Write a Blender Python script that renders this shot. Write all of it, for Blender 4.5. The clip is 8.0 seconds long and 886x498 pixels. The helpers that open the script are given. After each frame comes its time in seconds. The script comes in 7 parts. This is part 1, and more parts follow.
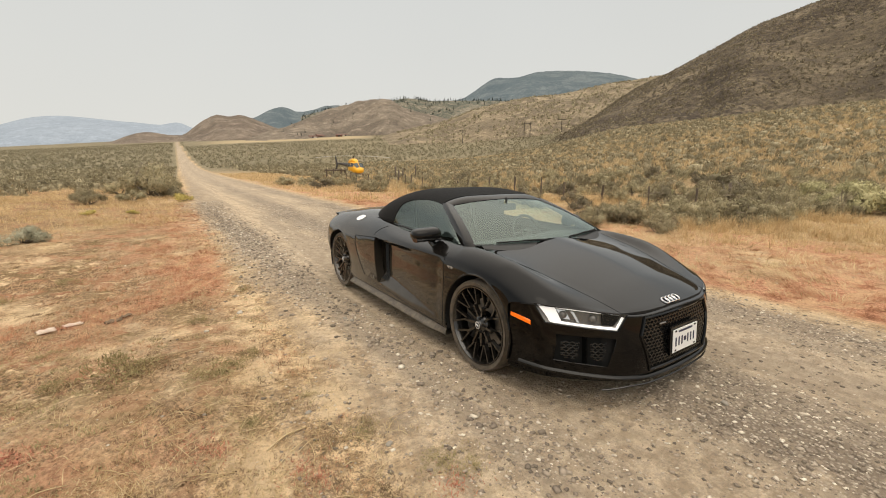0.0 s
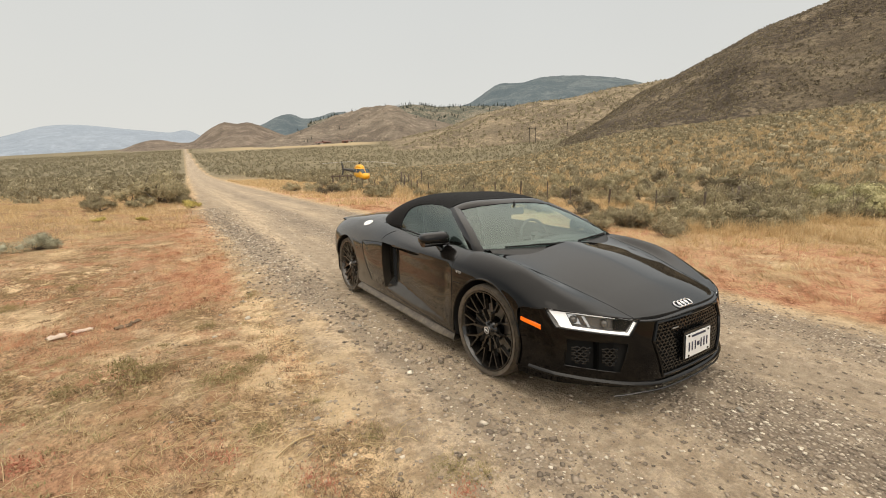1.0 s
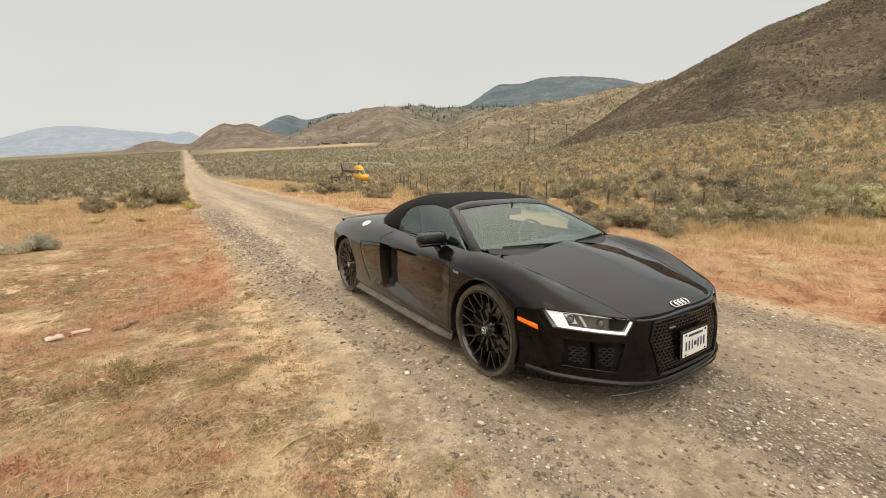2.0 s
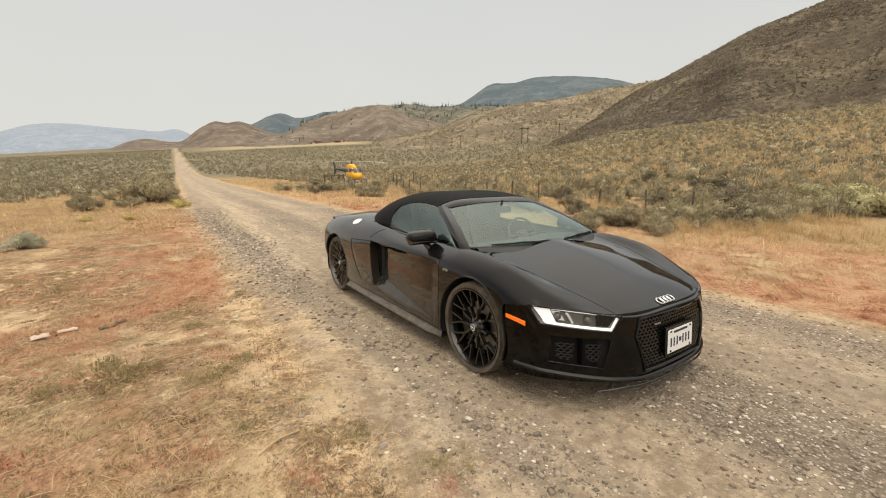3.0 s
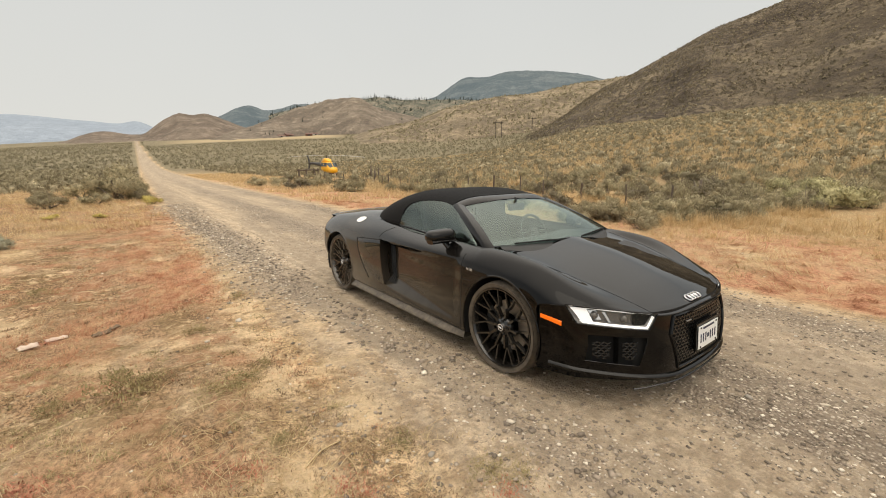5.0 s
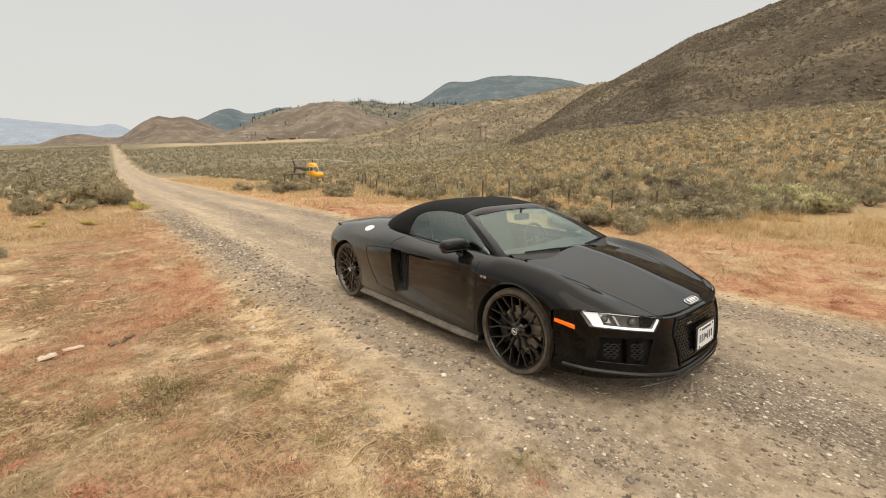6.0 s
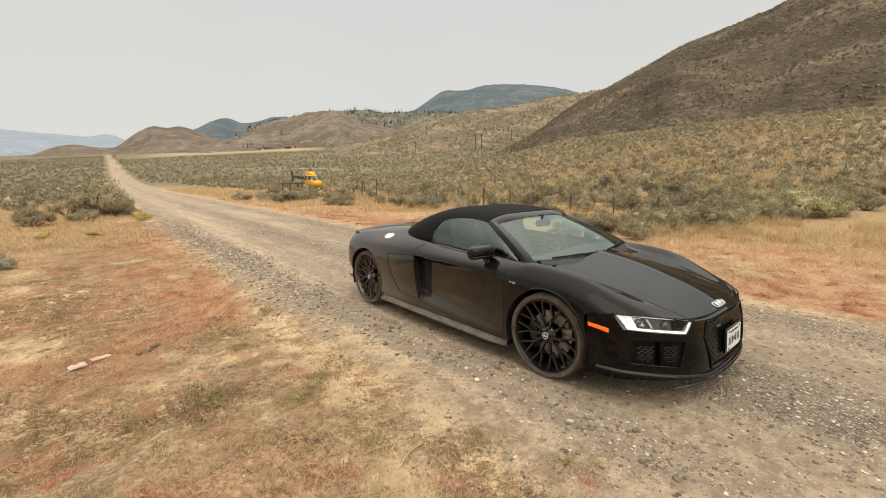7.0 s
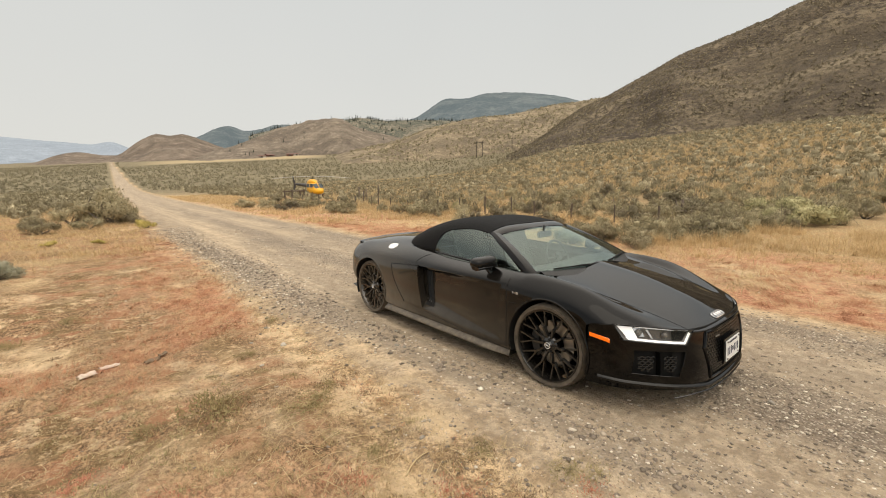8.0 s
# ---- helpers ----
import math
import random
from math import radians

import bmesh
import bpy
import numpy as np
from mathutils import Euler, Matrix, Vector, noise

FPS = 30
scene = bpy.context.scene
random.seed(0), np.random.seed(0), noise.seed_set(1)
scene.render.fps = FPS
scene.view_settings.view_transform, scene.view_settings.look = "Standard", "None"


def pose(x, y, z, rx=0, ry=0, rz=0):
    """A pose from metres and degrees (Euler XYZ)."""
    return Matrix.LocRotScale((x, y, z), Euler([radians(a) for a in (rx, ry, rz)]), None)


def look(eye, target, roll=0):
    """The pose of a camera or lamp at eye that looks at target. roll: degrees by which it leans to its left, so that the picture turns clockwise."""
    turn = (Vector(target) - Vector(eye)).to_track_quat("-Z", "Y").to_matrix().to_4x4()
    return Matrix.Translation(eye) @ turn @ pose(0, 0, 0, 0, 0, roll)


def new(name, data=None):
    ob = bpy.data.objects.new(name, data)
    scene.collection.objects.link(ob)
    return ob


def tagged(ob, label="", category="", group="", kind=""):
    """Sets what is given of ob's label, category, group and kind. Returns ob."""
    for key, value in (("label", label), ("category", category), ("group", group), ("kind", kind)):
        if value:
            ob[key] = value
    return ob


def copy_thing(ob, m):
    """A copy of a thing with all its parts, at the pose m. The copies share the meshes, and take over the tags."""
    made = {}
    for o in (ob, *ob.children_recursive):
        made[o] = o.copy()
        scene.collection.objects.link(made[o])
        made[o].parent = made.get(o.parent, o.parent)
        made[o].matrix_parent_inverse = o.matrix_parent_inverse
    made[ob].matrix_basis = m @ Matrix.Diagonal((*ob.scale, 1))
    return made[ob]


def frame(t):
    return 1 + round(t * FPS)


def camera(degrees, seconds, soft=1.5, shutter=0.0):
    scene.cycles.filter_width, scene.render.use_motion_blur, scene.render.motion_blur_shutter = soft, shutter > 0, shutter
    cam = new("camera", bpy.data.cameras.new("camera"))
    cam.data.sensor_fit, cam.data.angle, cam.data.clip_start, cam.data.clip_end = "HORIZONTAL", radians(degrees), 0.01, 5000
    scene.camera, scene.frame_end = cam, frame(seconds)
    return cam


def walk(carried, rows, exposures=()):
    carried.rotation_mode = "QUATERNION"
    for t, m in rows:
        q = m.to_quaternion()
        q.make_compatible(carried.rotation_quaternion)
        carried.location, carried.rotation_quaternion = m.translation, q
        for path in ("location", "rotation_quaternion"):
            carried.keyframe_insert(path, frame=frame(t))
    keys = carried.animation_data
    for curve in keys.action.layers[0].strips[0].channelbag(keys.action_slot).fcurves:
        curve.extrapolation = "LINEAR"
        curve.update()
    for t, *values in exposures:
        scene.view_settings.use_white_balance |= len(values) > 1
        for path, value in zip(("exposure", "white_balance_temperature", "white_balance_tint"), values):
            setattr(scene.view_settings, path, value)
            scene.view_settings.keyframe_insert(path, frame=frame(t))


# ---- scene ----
cam = camera(93.5, 8.0, soft=1.0)
PATH = [
    (0, (-2.735, -3.546, 1.462), (-1.633, -1.923, 1.073), 0.2),
    (0.5, (-2.736, -3.534, 1.457), (-1.646, -1.9, 1.081), -0.0),
    (1, (-2.741, -3.523, 1.455), (-1.66, -1.881, 1.09), -0.2),
    (1.5, (-2.738, -3.523, 1.454), (-1.66, -1.878, 1.093), -0.3),
    (3, (-2.713, -3.564, 1.443), (-1.603, -1.94, 1.077), -0.1),
    (3.5, (-2.718, -3.561, 1.442), (-1.594, -1.949, 1.072), -0.1),
    (4, (-2.744, -3.526, 1.447), (-1.598, -1.931, 1.069), -0.2),
    (4.5, (-2.838, -3.39, 1.439), (-1.661, -1.819, 1.055), -0.0),
    (4.7, (-2.891, -3.333, 1.445), (-1.703, -1.771, 1.058), 0.0),
    (5.8, (-3.202, -3.27, 1.548), (-1.953, -1.757, 1.157), -0.2),
    (6, (-3.267, -3.28, 1.55), (-2.006, -1.773, 1.174), -0.1),
    (6.5, (-3.401, -3.231, 1.553), (-2.131, -1.729, 1.194), -0.3),
    (7, (-3.514, -3.153, 1.555), (-2.236, -1.653, 1.215), -0.5),
    (7.5, (-3.564, -3.174, 1.582), (-2.284, -1.672, 1.26), -0.5),
    (8, (-3.578, -3.19, 1.601), (-2.3, -1.683, 1.295), -0.5),
]
walk(cam, [(t, look(eye, target, roll)) for t, eye, target, roll in PATH])

# ---- light: a smoky, evenly overcast afternoon ----
SUN_ELEVATION, SUN_ROTATION = radians(52), radians(205)
world = bpy.data.worlds.new("hazy_sky")
scene.world = world
world.use_nodes = True
wn, wl = world.node_tree.nodes, world.node_tree.links
wn.clear()
sky = wn.new("ShaderNodeTexSky")
sky.sky_type = "NISHITA"
sky.sun_disc = False
sky.sun_elevation, sky.sun_rotation = SUN_ELEVATION, SUN_ROTATION
sky.air_density, sky.dust_density, sky.ozone_density = 1.0, 8.0, 1.0
clear_bg = wn.new("ShaderNodeBackground")
clear_bg.inputs["Strength"].default_value = 0.07
wl.new(sky.outputs[0], clear_bg.inputs["Color"])
# smoke haze: a little brighter and warmer low down, greyer above
w_geo = wn.new("ShaderNodeTexCoord")
w_sep = wn.new("ShaderNodeSeparateXYZ")
wl.new(w_geo.outputs["Generated"], w_sep.inputs[0])
w_ramp = wn.new("ShaderNodeValToRGB")
# an overcast sky is brighter overhead than at the horizon
w_ramp.color_ramp.elements[0].position = 0.0
w_ramp.color_ramp.elements[0].color = (0.79, 0.78, 0.73, 1)
w_ramp.color_ramp.elements[1].position = 1.0
w_ramp.color_ramp.elements[1].color = (2.52, 2.30, 2.00, 1)
w_el = w_ramp.color_ramp.elements.new(0.42)
w_el.color = (0.70, 0.71, 0.69, 1)
wl.new(w_sep.outputs["Z"], w_ramp.inputs["Fac"])
w_noise = wn.new("ShaderNodeTexNoise")
w_noise.inputs["Scale"].default_value = 1.6
w_noise.inputs["Detail"].default_value = 3
wl.new(w_geo.outputs["Generated"], w_noise.inputs["Vector"])
w_mul = wn.new("ShaderNodeMapRange")
w_mul.inputs["To Min"].default_value = 0.95
w_mul.inputs["To Max"].default_value = 1.05
wl.new(w_noise.outputs["Fac"], w_mul.inputs["Value"])
haze_bg = wn.new("ShaderNodeBackground")
wl.new(w_ramp.outputs["Color"], haze_bg.inputs["Color"])
wl.new(w_mul.outputs[0], haze_bg.inputs["Strength"])
w_mix = wn.new("ShaderNodeMixShader")
w_mix.inputs[0].default_value = 0.93
wl.new(clear_bg.outputs[0], w_mix.inputs[1])
wl.new(haze_bg.outputs[0], w_mix.inputs[2])
w_out = wn.new("ShaderNodeOutputWorld")
wl.new(w_mix.outputs[0], w_out.inputs["Surface"])

sun = new("sun", bpy.data.lights.new("sun", "SUN"))
sun.data.energy = 0.8
sun.data.angle = radians(60)
sun.data.color = (1.0, 0.90, 0.74)
sun_way = Vector((math.sin(SUN_ROTATION) * math.cos(SUN_ELEVATION), math.cos(SUN_ROTATION) * math.cos(SUN_ELEVATION), math.sin(SUN_ELEVATION)))
sun.matrix_world = look(sun_way * 50, (0, 0, 0))

# ---- materials ----
def material(name, base=(0.5, 0.5, 0.5), rough=0.6, metal=0.0, **more):
    mat = bpy.data.materials.new(name)
    mat.use_nodes = True
    b = mat.node_tree.nodes["Principled BSDF"]
    b.inputs["Base Color"].default_value = (*base, 1)
    b.inputs["Roughness"].default_value = rough
    b.inputs["Metallic"].default_value = metal
    for key, value in more.items():
        b.inputs[key.replace("_", " ")].default_value = value
    return mat


class Nodes:
    """Short hand for wiring a material's nodes."""

    def __init__(self, mat):
        self.n, self.l = mat.node_tree.nodes, mat.node_tree.links
        self.bsdf = self.n["Principled BSDF"]
        self.pos = self.n.new("ShaderNodeNewGeometry").outputs["Position"]

    def noise(self, scale, detail=4, rough=0.6, vector=None, stretch=None, dim_w=None):
        t = self.n.new("ShaderNodeTexNoise")
        t.inputs["Scale"].default_value = scale
        t.inputs["Detail"].default_value = detail
        t.inputs["Roughness"].default_value = rough
        v = vector or self.pos
        if stretch:
            m = self.n.new("ShaderNodeMapping")
            m.inputs["Scale"].default_value = stretch
            self.l.new(v, m.inputs["Vector"])
            v = m.outputs[0]
        self.l.new(v, t.inputs["Vector"])
        return t.outputs["Fac"]

    def voronoi(self, scale, out="Distance", feature="F1", vector=None):
        t = self.n.new("ShaderNodeTexVoronoi")
        t.feature = feature
        t.inputs["Scale"].default_value = scale
        self.l.new(vector or self.pos, t.inputs["Vector"])
        return t.outputs[out]

    def rng(self, value, a, b, lo=0.0, hi=1.0):
        m = self.n.new("ShaderNodeMapRange")
        for k, v in (("From Min", a), ("From Max", b), ("To Min", lo), ("To Max", hi)):
            m.inputs[k].default_value = v
        self.l.new(value, m.inputs["Value"])
        return m.outputs[0]

    def math(self, op, a, b=None):
        m = self.n.new("ShaderNodeMath")
        m.operation = op
        for i, v in enumerate((a, b)):
            if v is None:
                continue
            if isinstance(v, (int, float)):
                m.inputs[i].default_value = v
            else:
                self.l.new(v, m.inputs[i])
        return m.outputs[0]

    def mix(self, fac, a, b, blend="MIX"):
        m = self.n.new("ShaderNodeMix")
        m.data_type = "RGBA"
        m.blend_type = blend
        for sock, v in ((m.inputs[0], fac), (m.inputs[6], a), (m.inputs[7], b)):
            if isinstance(v, (int, float)):
                sock.default_value = v
            elif isinstance(v, tuple):
                sock.default_value = (*v, 1)
            else:
                self.l.new(v, sock)
        return m.outputs[2]

    def ramp(self, fac, *stops):
        r = self.n.new("ShaderNodeValToRGB")
        e = r.color_ramp.elements
        while len(e) < len(stops):
            e.new(0.5)
        for el, (p, c) in zip(e, stops):
            el.position, el.color = p, (*c, 1)
        self.l.new(fac, r.inputs["Fac"])
        return r.outputs["Color"]

    def attr(self, name):
        a = self.n.new("ShaderNodeAttribute")
        a.attribute_name = name
        s = self.n.new("ShaderNodeSeparateColor")
        self.l.new(a.outputs["Color"], s.inputs[0])
        return s.outputs

    def bump(self, height, strength=0.5, distance=0.02, after=None):
        b = self.n.new("ShaderNodeBump")
        b.inputs["Strength"].default_value = strength
        b.inputs["Distance"].default_value = distance
        self.l.new(height, b.inputs["Height"])
        if after:
            self.l.new(after, b.inputs["Normal"])
        self.l.new(b.outputs[0], self.bsdf.inputs["Normal"])
        return b.outputs[0]

    def color(self, c):
        self.l.new(c, self.bsdf.inputs["Base Color"])

    def rough(self, v):
        self.l.new(v, self.bsdf.inputs["Roughness"])

    def island(self):
        return self.n.new("ShaderNodeNewGeometry").outputs["Random Per Island"]

    def object_random(self):
        return self.n.new("ShaderNodeObjectInfo").outputs["Random"]


# ground: four covers weighed by the sheet's own cover map, each with its own grain
ground_mat = material("desert_ground", rough=0.95)
g = Nodes(ground_mat)
g.bsdf.inputs["Specular IOR Level"].default_value = 0.15
cover = g.attr("cover")      # gravel, red grass, straw
plant = g.attr("plants")     # sage green, litter with relief shade, pale field
fine, mid_n = g.noise(110, 6, 0.75), g.noise(11, 6, 0.7)
crumb = g.noise(34, 6, 0.8)
dirt = g.mix(g.rng(mid_n, 0.42, 0.58), (0.42, 0.28, 0.148), (0.82, 0.60, 0.36))
dirt = g.mix(g.rng(crumb, 0.51, 0.555, 0, 0.8), dirt, (0.16, 0.10, 0.055))
dirt = g.mix(g.rng(fine, 0.50, 0.57, 0, 0.6), dirt, (0.24, 0.17, 0.105))
dirt = g.mix(g.rng(g.noise(2.1, 5, 0.65), 0.48, 0.58, 0, 0.65), dirt, (0.84, 0.645, 0.41))
pebble = g.voronoi(46, "Color")
pebble_d = g.voronoi(46)
stone_tint = g.ramp(pebble, (0.0, (0.15, 0.12, 0.096)), (0.4, (0.31, 0.255, 0.20)), (0.75, (0.50, 0.425, 0.335)), (1.0, (0.80, 0.725, 0.62)))
gravel = g.mix(g.rng(pebble_d, 0.28, 0.55), stone_tint, (0.25, 0.20, 0.15))
cobble, cobble_d = g.voronoi(21, "Color"), g.voronoi(21)
big_tint = g.ramp(cobble, (0.0, (0.16, 0.13, 0.104)), (0.5, (0.33, 0.275, 0.215)), (0.85, (0.50, 0.43, 0.345)), (1.0, (0.80, 0.73, 0.62)))
gravel = g.mix(g.rng(cobble_d, 0.30, 0.20, 0, 0.85), gravel, big_tint)
gravel = g.mix(g.rng(g.noise(1.7, 5, 0.7, stretch=(1, 0.25, 1)), 0.44, 0.60, 0, 0.5), gravel, (0.47, 0.385, 0.285))
# streaks that traffic drew along the road
streak = g.rng(g.noise(2.6, 5, 0.7, stretch=(1, 0.045, 1)), 0.46, 0.58)
dirt = g.mix(g.math("MULTIPLY", streak, 0.40), dirt, (0.36, 0.285, 0.205))
# the road's own dust is greyer than the verge's sand
place = g.n.new("ShaderNodeSeparateXYZ")
g.l.new(g.pos, place.inputs[0])
across = g.math("ABSOLUTE", g.math("SUBTRACT", g.math("SUBTRACT", place.outputs["X"], 0.35), g.math("MULTIPLY", place.outputs["Y"], 0.036)))
on_road = g.rng(g.math("ADD", across, g.rng(g.noise(1.1, 4), 0.3, 0.7, -0.35, 0.35)), 2.35, 1.75, 0.0, 0.62)
dirt = g.mix(on_road, dirt, g.mix(g.rng(mid_n, 0.42, 0.58), (0.39, 0.32, 0.24), (0.59, 0.495, 0.383)))
ruts = g.rng(g.noise(3.4, 4, 0.65, stretch=(1, 0.03, 1)), 0.46, 0.56)
dirt = g.mix(g.math("MULTIPLY", g.math("MULTIPLY", ruts, on_road), 0.75), dirt, (0.30, 0.245, 0.185))
fibre = g.noise(40, 6, 0.85, stretch=(1, 0.5, 1))
clump = g.noise(9, 6, 0.8)
redgrass = g.mix(g.rng(fibre, 0.43, 0.57), (0.29, 0.125, 0.072), (0.66, 0.355, 0.215))
redgrass = g.mix(g.rng(g.noise(3.5, 5), 0.47, 0.57, 0, 0.55), redgrass, (0.62, 0.44, 0.25))
redgrass = g.mix(g.rng(clump, 0.53, 0.60, 0, 0.55), redgrass, (0.27, 0.145, 0.08))
straw = g.mix(g.rng(fibre, 0.43, 0.57), (0.27, 0.182, 0.092), (0.62, 0.465, 0.26))
straw = g.mix(g.rng(g.noise(2.6, 5), 0.48, 0.58, 0, 0.5), straw, (0.46, 0.26, 0.13))
straw = g.mix(g.rng(clump, 0.53, 0.60, 0, 0.55), straw, (0.20, 0.145, 0.075))
sage = g.mix(g.rng(g.noise(0.9, 6, 0.8), 0.44, 0.56), (0.14, 0.121, 0.078), (0.225, 0.195, 0.124))
sage = g.mix(g.rng(g.noise(0.02, 4), 0.47, 0.57, 0, 0.3), sage, (0.31, 0.26, 0.16))
c = g.mix(g.math("MULTIPLY", cover[0], g.rng(g.noise(5, 6, 0.7), 0.30, 0.46)), dirt, gravel)
c = g.mix(cover[2], c, straw)
c = g.mix(cover[1], c, redgrass)
# plant litter; its dark contrast also paints in shade of the dirt's relief
litter_and_shade = g.mix(g.rng(fibre, 0.44, 0.56), (0.12, 0.075, 0.043), (0.50, 0.318, 0.178))
litter_and_shade = g.mix(g.rng(g.noise(3.2, 5), 0.48, 0.54, 0, 0.6), litter_and_shade, (0.19, 0.13, 0.06))
litter_and_shade = g.mix(g.rng(g.noise(1.9, 5), 0.51, 0.57, 0, 0.55), litter_and_shade, (0.43, 0.20, 0.115))
c = g.mix(g.math("MULTIPLY", plant[1], g.rng(g.noise(6, 6, 0.8), 0.40, 0.48)), c, litter_and_shade)
c = g.mix(plant[0], c, sage)
c = g.mix(plant[2], c, g.mix(g.noise(0.05, 4), (0.45, 0.355, 0.215), (0.36, 0.285, 0.17)))
g.color(c)
hgt = g.math("ADD", g.math("MULTIPLY", fine, 0.4), g.math("ADD", g.math("MULTIPLY", crumb, 0.8), g.math("ADD", mid_n, g.math("MULTIPLY", g.math("SUBTRACT", 1.0, pebble_d), 0.4))))
g.bump(hgt, 0.8, 0.03)


def hill_material(name, low, high, dark, scale=0.03, shrub=0.35, fine=34):
    m = material(name, rough=1.0)
    h = Nodes(m)
    h.bsdf.inputs["Specular IOR Level"].default_value = 0.1
    a = h.mix(h.rng(h.noise(scale, 7, 0.7), 0.43, 0.57), low, high)
    gul = h.rng(h.noise(scale * 2.4, 7, 0.75, stretch=(1, 1, 0.35)), 0.48, 0.56)
    a = h.mix(h.math("MULTIPLY", gul, 0.55), a, tuple(v * 0.5 + w * 0.5 for v, w in zip(low, dark)))
    rock = h.rng(h.noise(scale * 6, 7, 0.75, stretch=(1, 1, 2.8)), 0.53, 0.60)
    a = h.mix(h.math("MULTIPLY", rock, 0.6), a, dark)
    pale = h.rng(h.noise(scale * 4, 6, 0.75), 0.54, 0.62)
    a = h.mix(h.math("MULTIPLY", pale, 0.5), a, tuple(min(1, v * 1.5) for v in high))
    shrubs = h.noise(scale * fine, 4, 0.7, stretch=(1, 1, 1.6))
    a = h.mix(h.math("MULTIPLY", h.rng(shrubs, 0.50, 0.58), shrub * 2), a, dark)
    a = h.mix(h.math("MULTIPLY", h.rng(shrubs, 0.47, 0.40), shrub), a, tuple(min(1, v * 1.25) for v in high))
    h.color(a)
    h.bump(shrubs, 0.5, 0.8 / (scale * fine), after=h.bump(h.noise(scale * 9, 7, 0.75), 0.5, 0.04 / scale))
    return m


def patches(mat, scale, tint, amount):
    """Broad patches of another tint over a hill's cover."""
    h = Nodes(mat)
    old = h.bsdf.inputs["Base Color"].links[0].from_socket
    h.color(h.mix(h.rng(h.noise(scale, 6, 0.65, stretch=(1, 1, 1.8)), 0.46, 0.60, 0, amount), old, tint))


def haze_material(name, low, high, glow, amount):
    """Far backdrop hills: the smoke's haze is painted in as bluish colour and a glow."""
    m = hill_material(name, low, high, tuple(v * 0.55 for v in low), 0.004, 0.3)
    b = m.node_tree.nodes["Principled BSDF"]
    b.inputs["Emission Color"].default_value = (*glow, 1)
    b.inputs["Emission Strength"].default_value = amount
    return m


burnt_hill_mat = hill_material("burnt_sage_hillside", (0.11, 0.088, 0.065), (0.215, 0.173, 0.117), (0.055, 0.045, 0.037), 0.02, 0.48, 26)
patches(burnt_hill_mat, 0.012, (0.22, 0.178, 0.12), 0.35)
patches(burnt_hill_mat, 0.035, (0.062, 0.05, 0.04), 0.65)
brown_hill_mat = hill_material("brown_grass_hillside", (0.172, 0.142, 0.113), (0.275, 0.228, 0.175), (0.105, 0.087, 0.072), 0.014, 0.24)
# knoll tones are greyed: smoke haze is put into the base colour
near_hill_mat = hill_material("dry_knoll", (0.165, 0.132, 0.105), (0.245, 0.198, 0.155), (0.105, 0.087, 0.072), 0.014, 0.16)
forest_mat = hill_material("pine_forest_ridge", (0.12, 0.125, 0.10), (0.29, 0.25, 0.19), (0.055, 0.066, 0.054), 0.012, 0.45)
blue_mesa_mat = haze_material("forested_mesa_painted_haze", (0.035, 0.048, 0.046), (0.105, 0.115, 0.105), (0.40, 0.475, 0.52), 0.25)
far_mesa_mat = haze_material("far_mesa_painted_smoke", (0.16, 0.18, 0.20), (0.20, 0.22, 0.24), (0.42, 0.47, 0.53), 0.52)

# ---- helpers for building ----
def part(name, bm, mat, parent, label="", smooth=True):
    me = bpy.data.meshes.new(name)
    bm.to_mesh(me)
    bm.free()
    return part_mesh(name, me, mat, parent, label, smooth)


def part_mesh(name, me, mat, parent, label="", smooth=True):
    if mat and not me.materials:
        me.materials.append(mat)
    me.polygons.foreach_set("use_smooth", [smooth] * len(me.polygons))
    if smooth and parent:
        me.set_sharp_from_angle(angle=radians(38))
    ob = new(name, me)
    ob.parent = parent
    if label:
        ob["label"] = label
    return ob


def sheet(name, verts, faces, mat, parent=None, label="", smooth=True):
    me = bpy.data.meshes.new(name)
    me.from_pydata([tuple(map(float, v)) for v in verts], [], [tuple(map(int, f)) for f in faces])
    return part_mesh(name, me, mat, parent, label, smooth)


def grid_faces(rows, cols, closed=False):
    f = []
    for i in range(rows - 1):
        for j in range(cols if closed else cols - 1):
            k = (j + 1) % cols
            f.append((i * cols + j, i * cols + k, (i + 1) * cols + k, (i + 1) * cols + j))
    return f


def hermite(xs, ys):
    """A smooth curve through a few stations."""
    xs, ys = np.array(xs, float), np.array(ys, float)
    h = np.diff(xs)
    s = np.diff(ys) / h
    m = np.concatenate([[s[0]], (s[:-1] * h[1:] + s[1:] * h[:-1]) / (h[1:] + h[:-1]), [s[-1]]])
    flat = np.concatenate([[False], s[:-1] * s[1:] <= 0, [False]])
    m = np.where(flat, m * 0.3, m)

    def f(x):
        x = np.clip(np.asarray(x, float), xs[0], xs[-1])
        i = np.clip(np.searchsorted(xs, x, side="right") - 1, 0, len(h) - 1)
        t = (x - xs[i]) / h[i]
        return ((2 * t**3 - 3 * t**2 + 1) * ys[i] + (t**3 - 2 * t**2 + t) * h[i] * m[i]
                + (-2 * t**3 + 3 * t**2) * ys[i + 1] + (t**3 - t**2) * h[i] * m[i + 1])
    return f


def smooth01(a, b, x):
    t = np.clip((np.asarray(x, float) - a) / (b - a), 0, 1)
    return t * t * (3 - 2 * t)


def hash2(i, j, seed):
    n = (i.astype(np.int64) * 374761393 + j.astype(np.int64) * 668265263 + seed * 1442695041) & 0x7FFFFFFF
    n = ((n ^ (n >> 13)) * 1274126177) & 0x7FFFFFFF
    return ((n ^ (n >> 16)) & 0xFFFFF) / 0xFFFFF


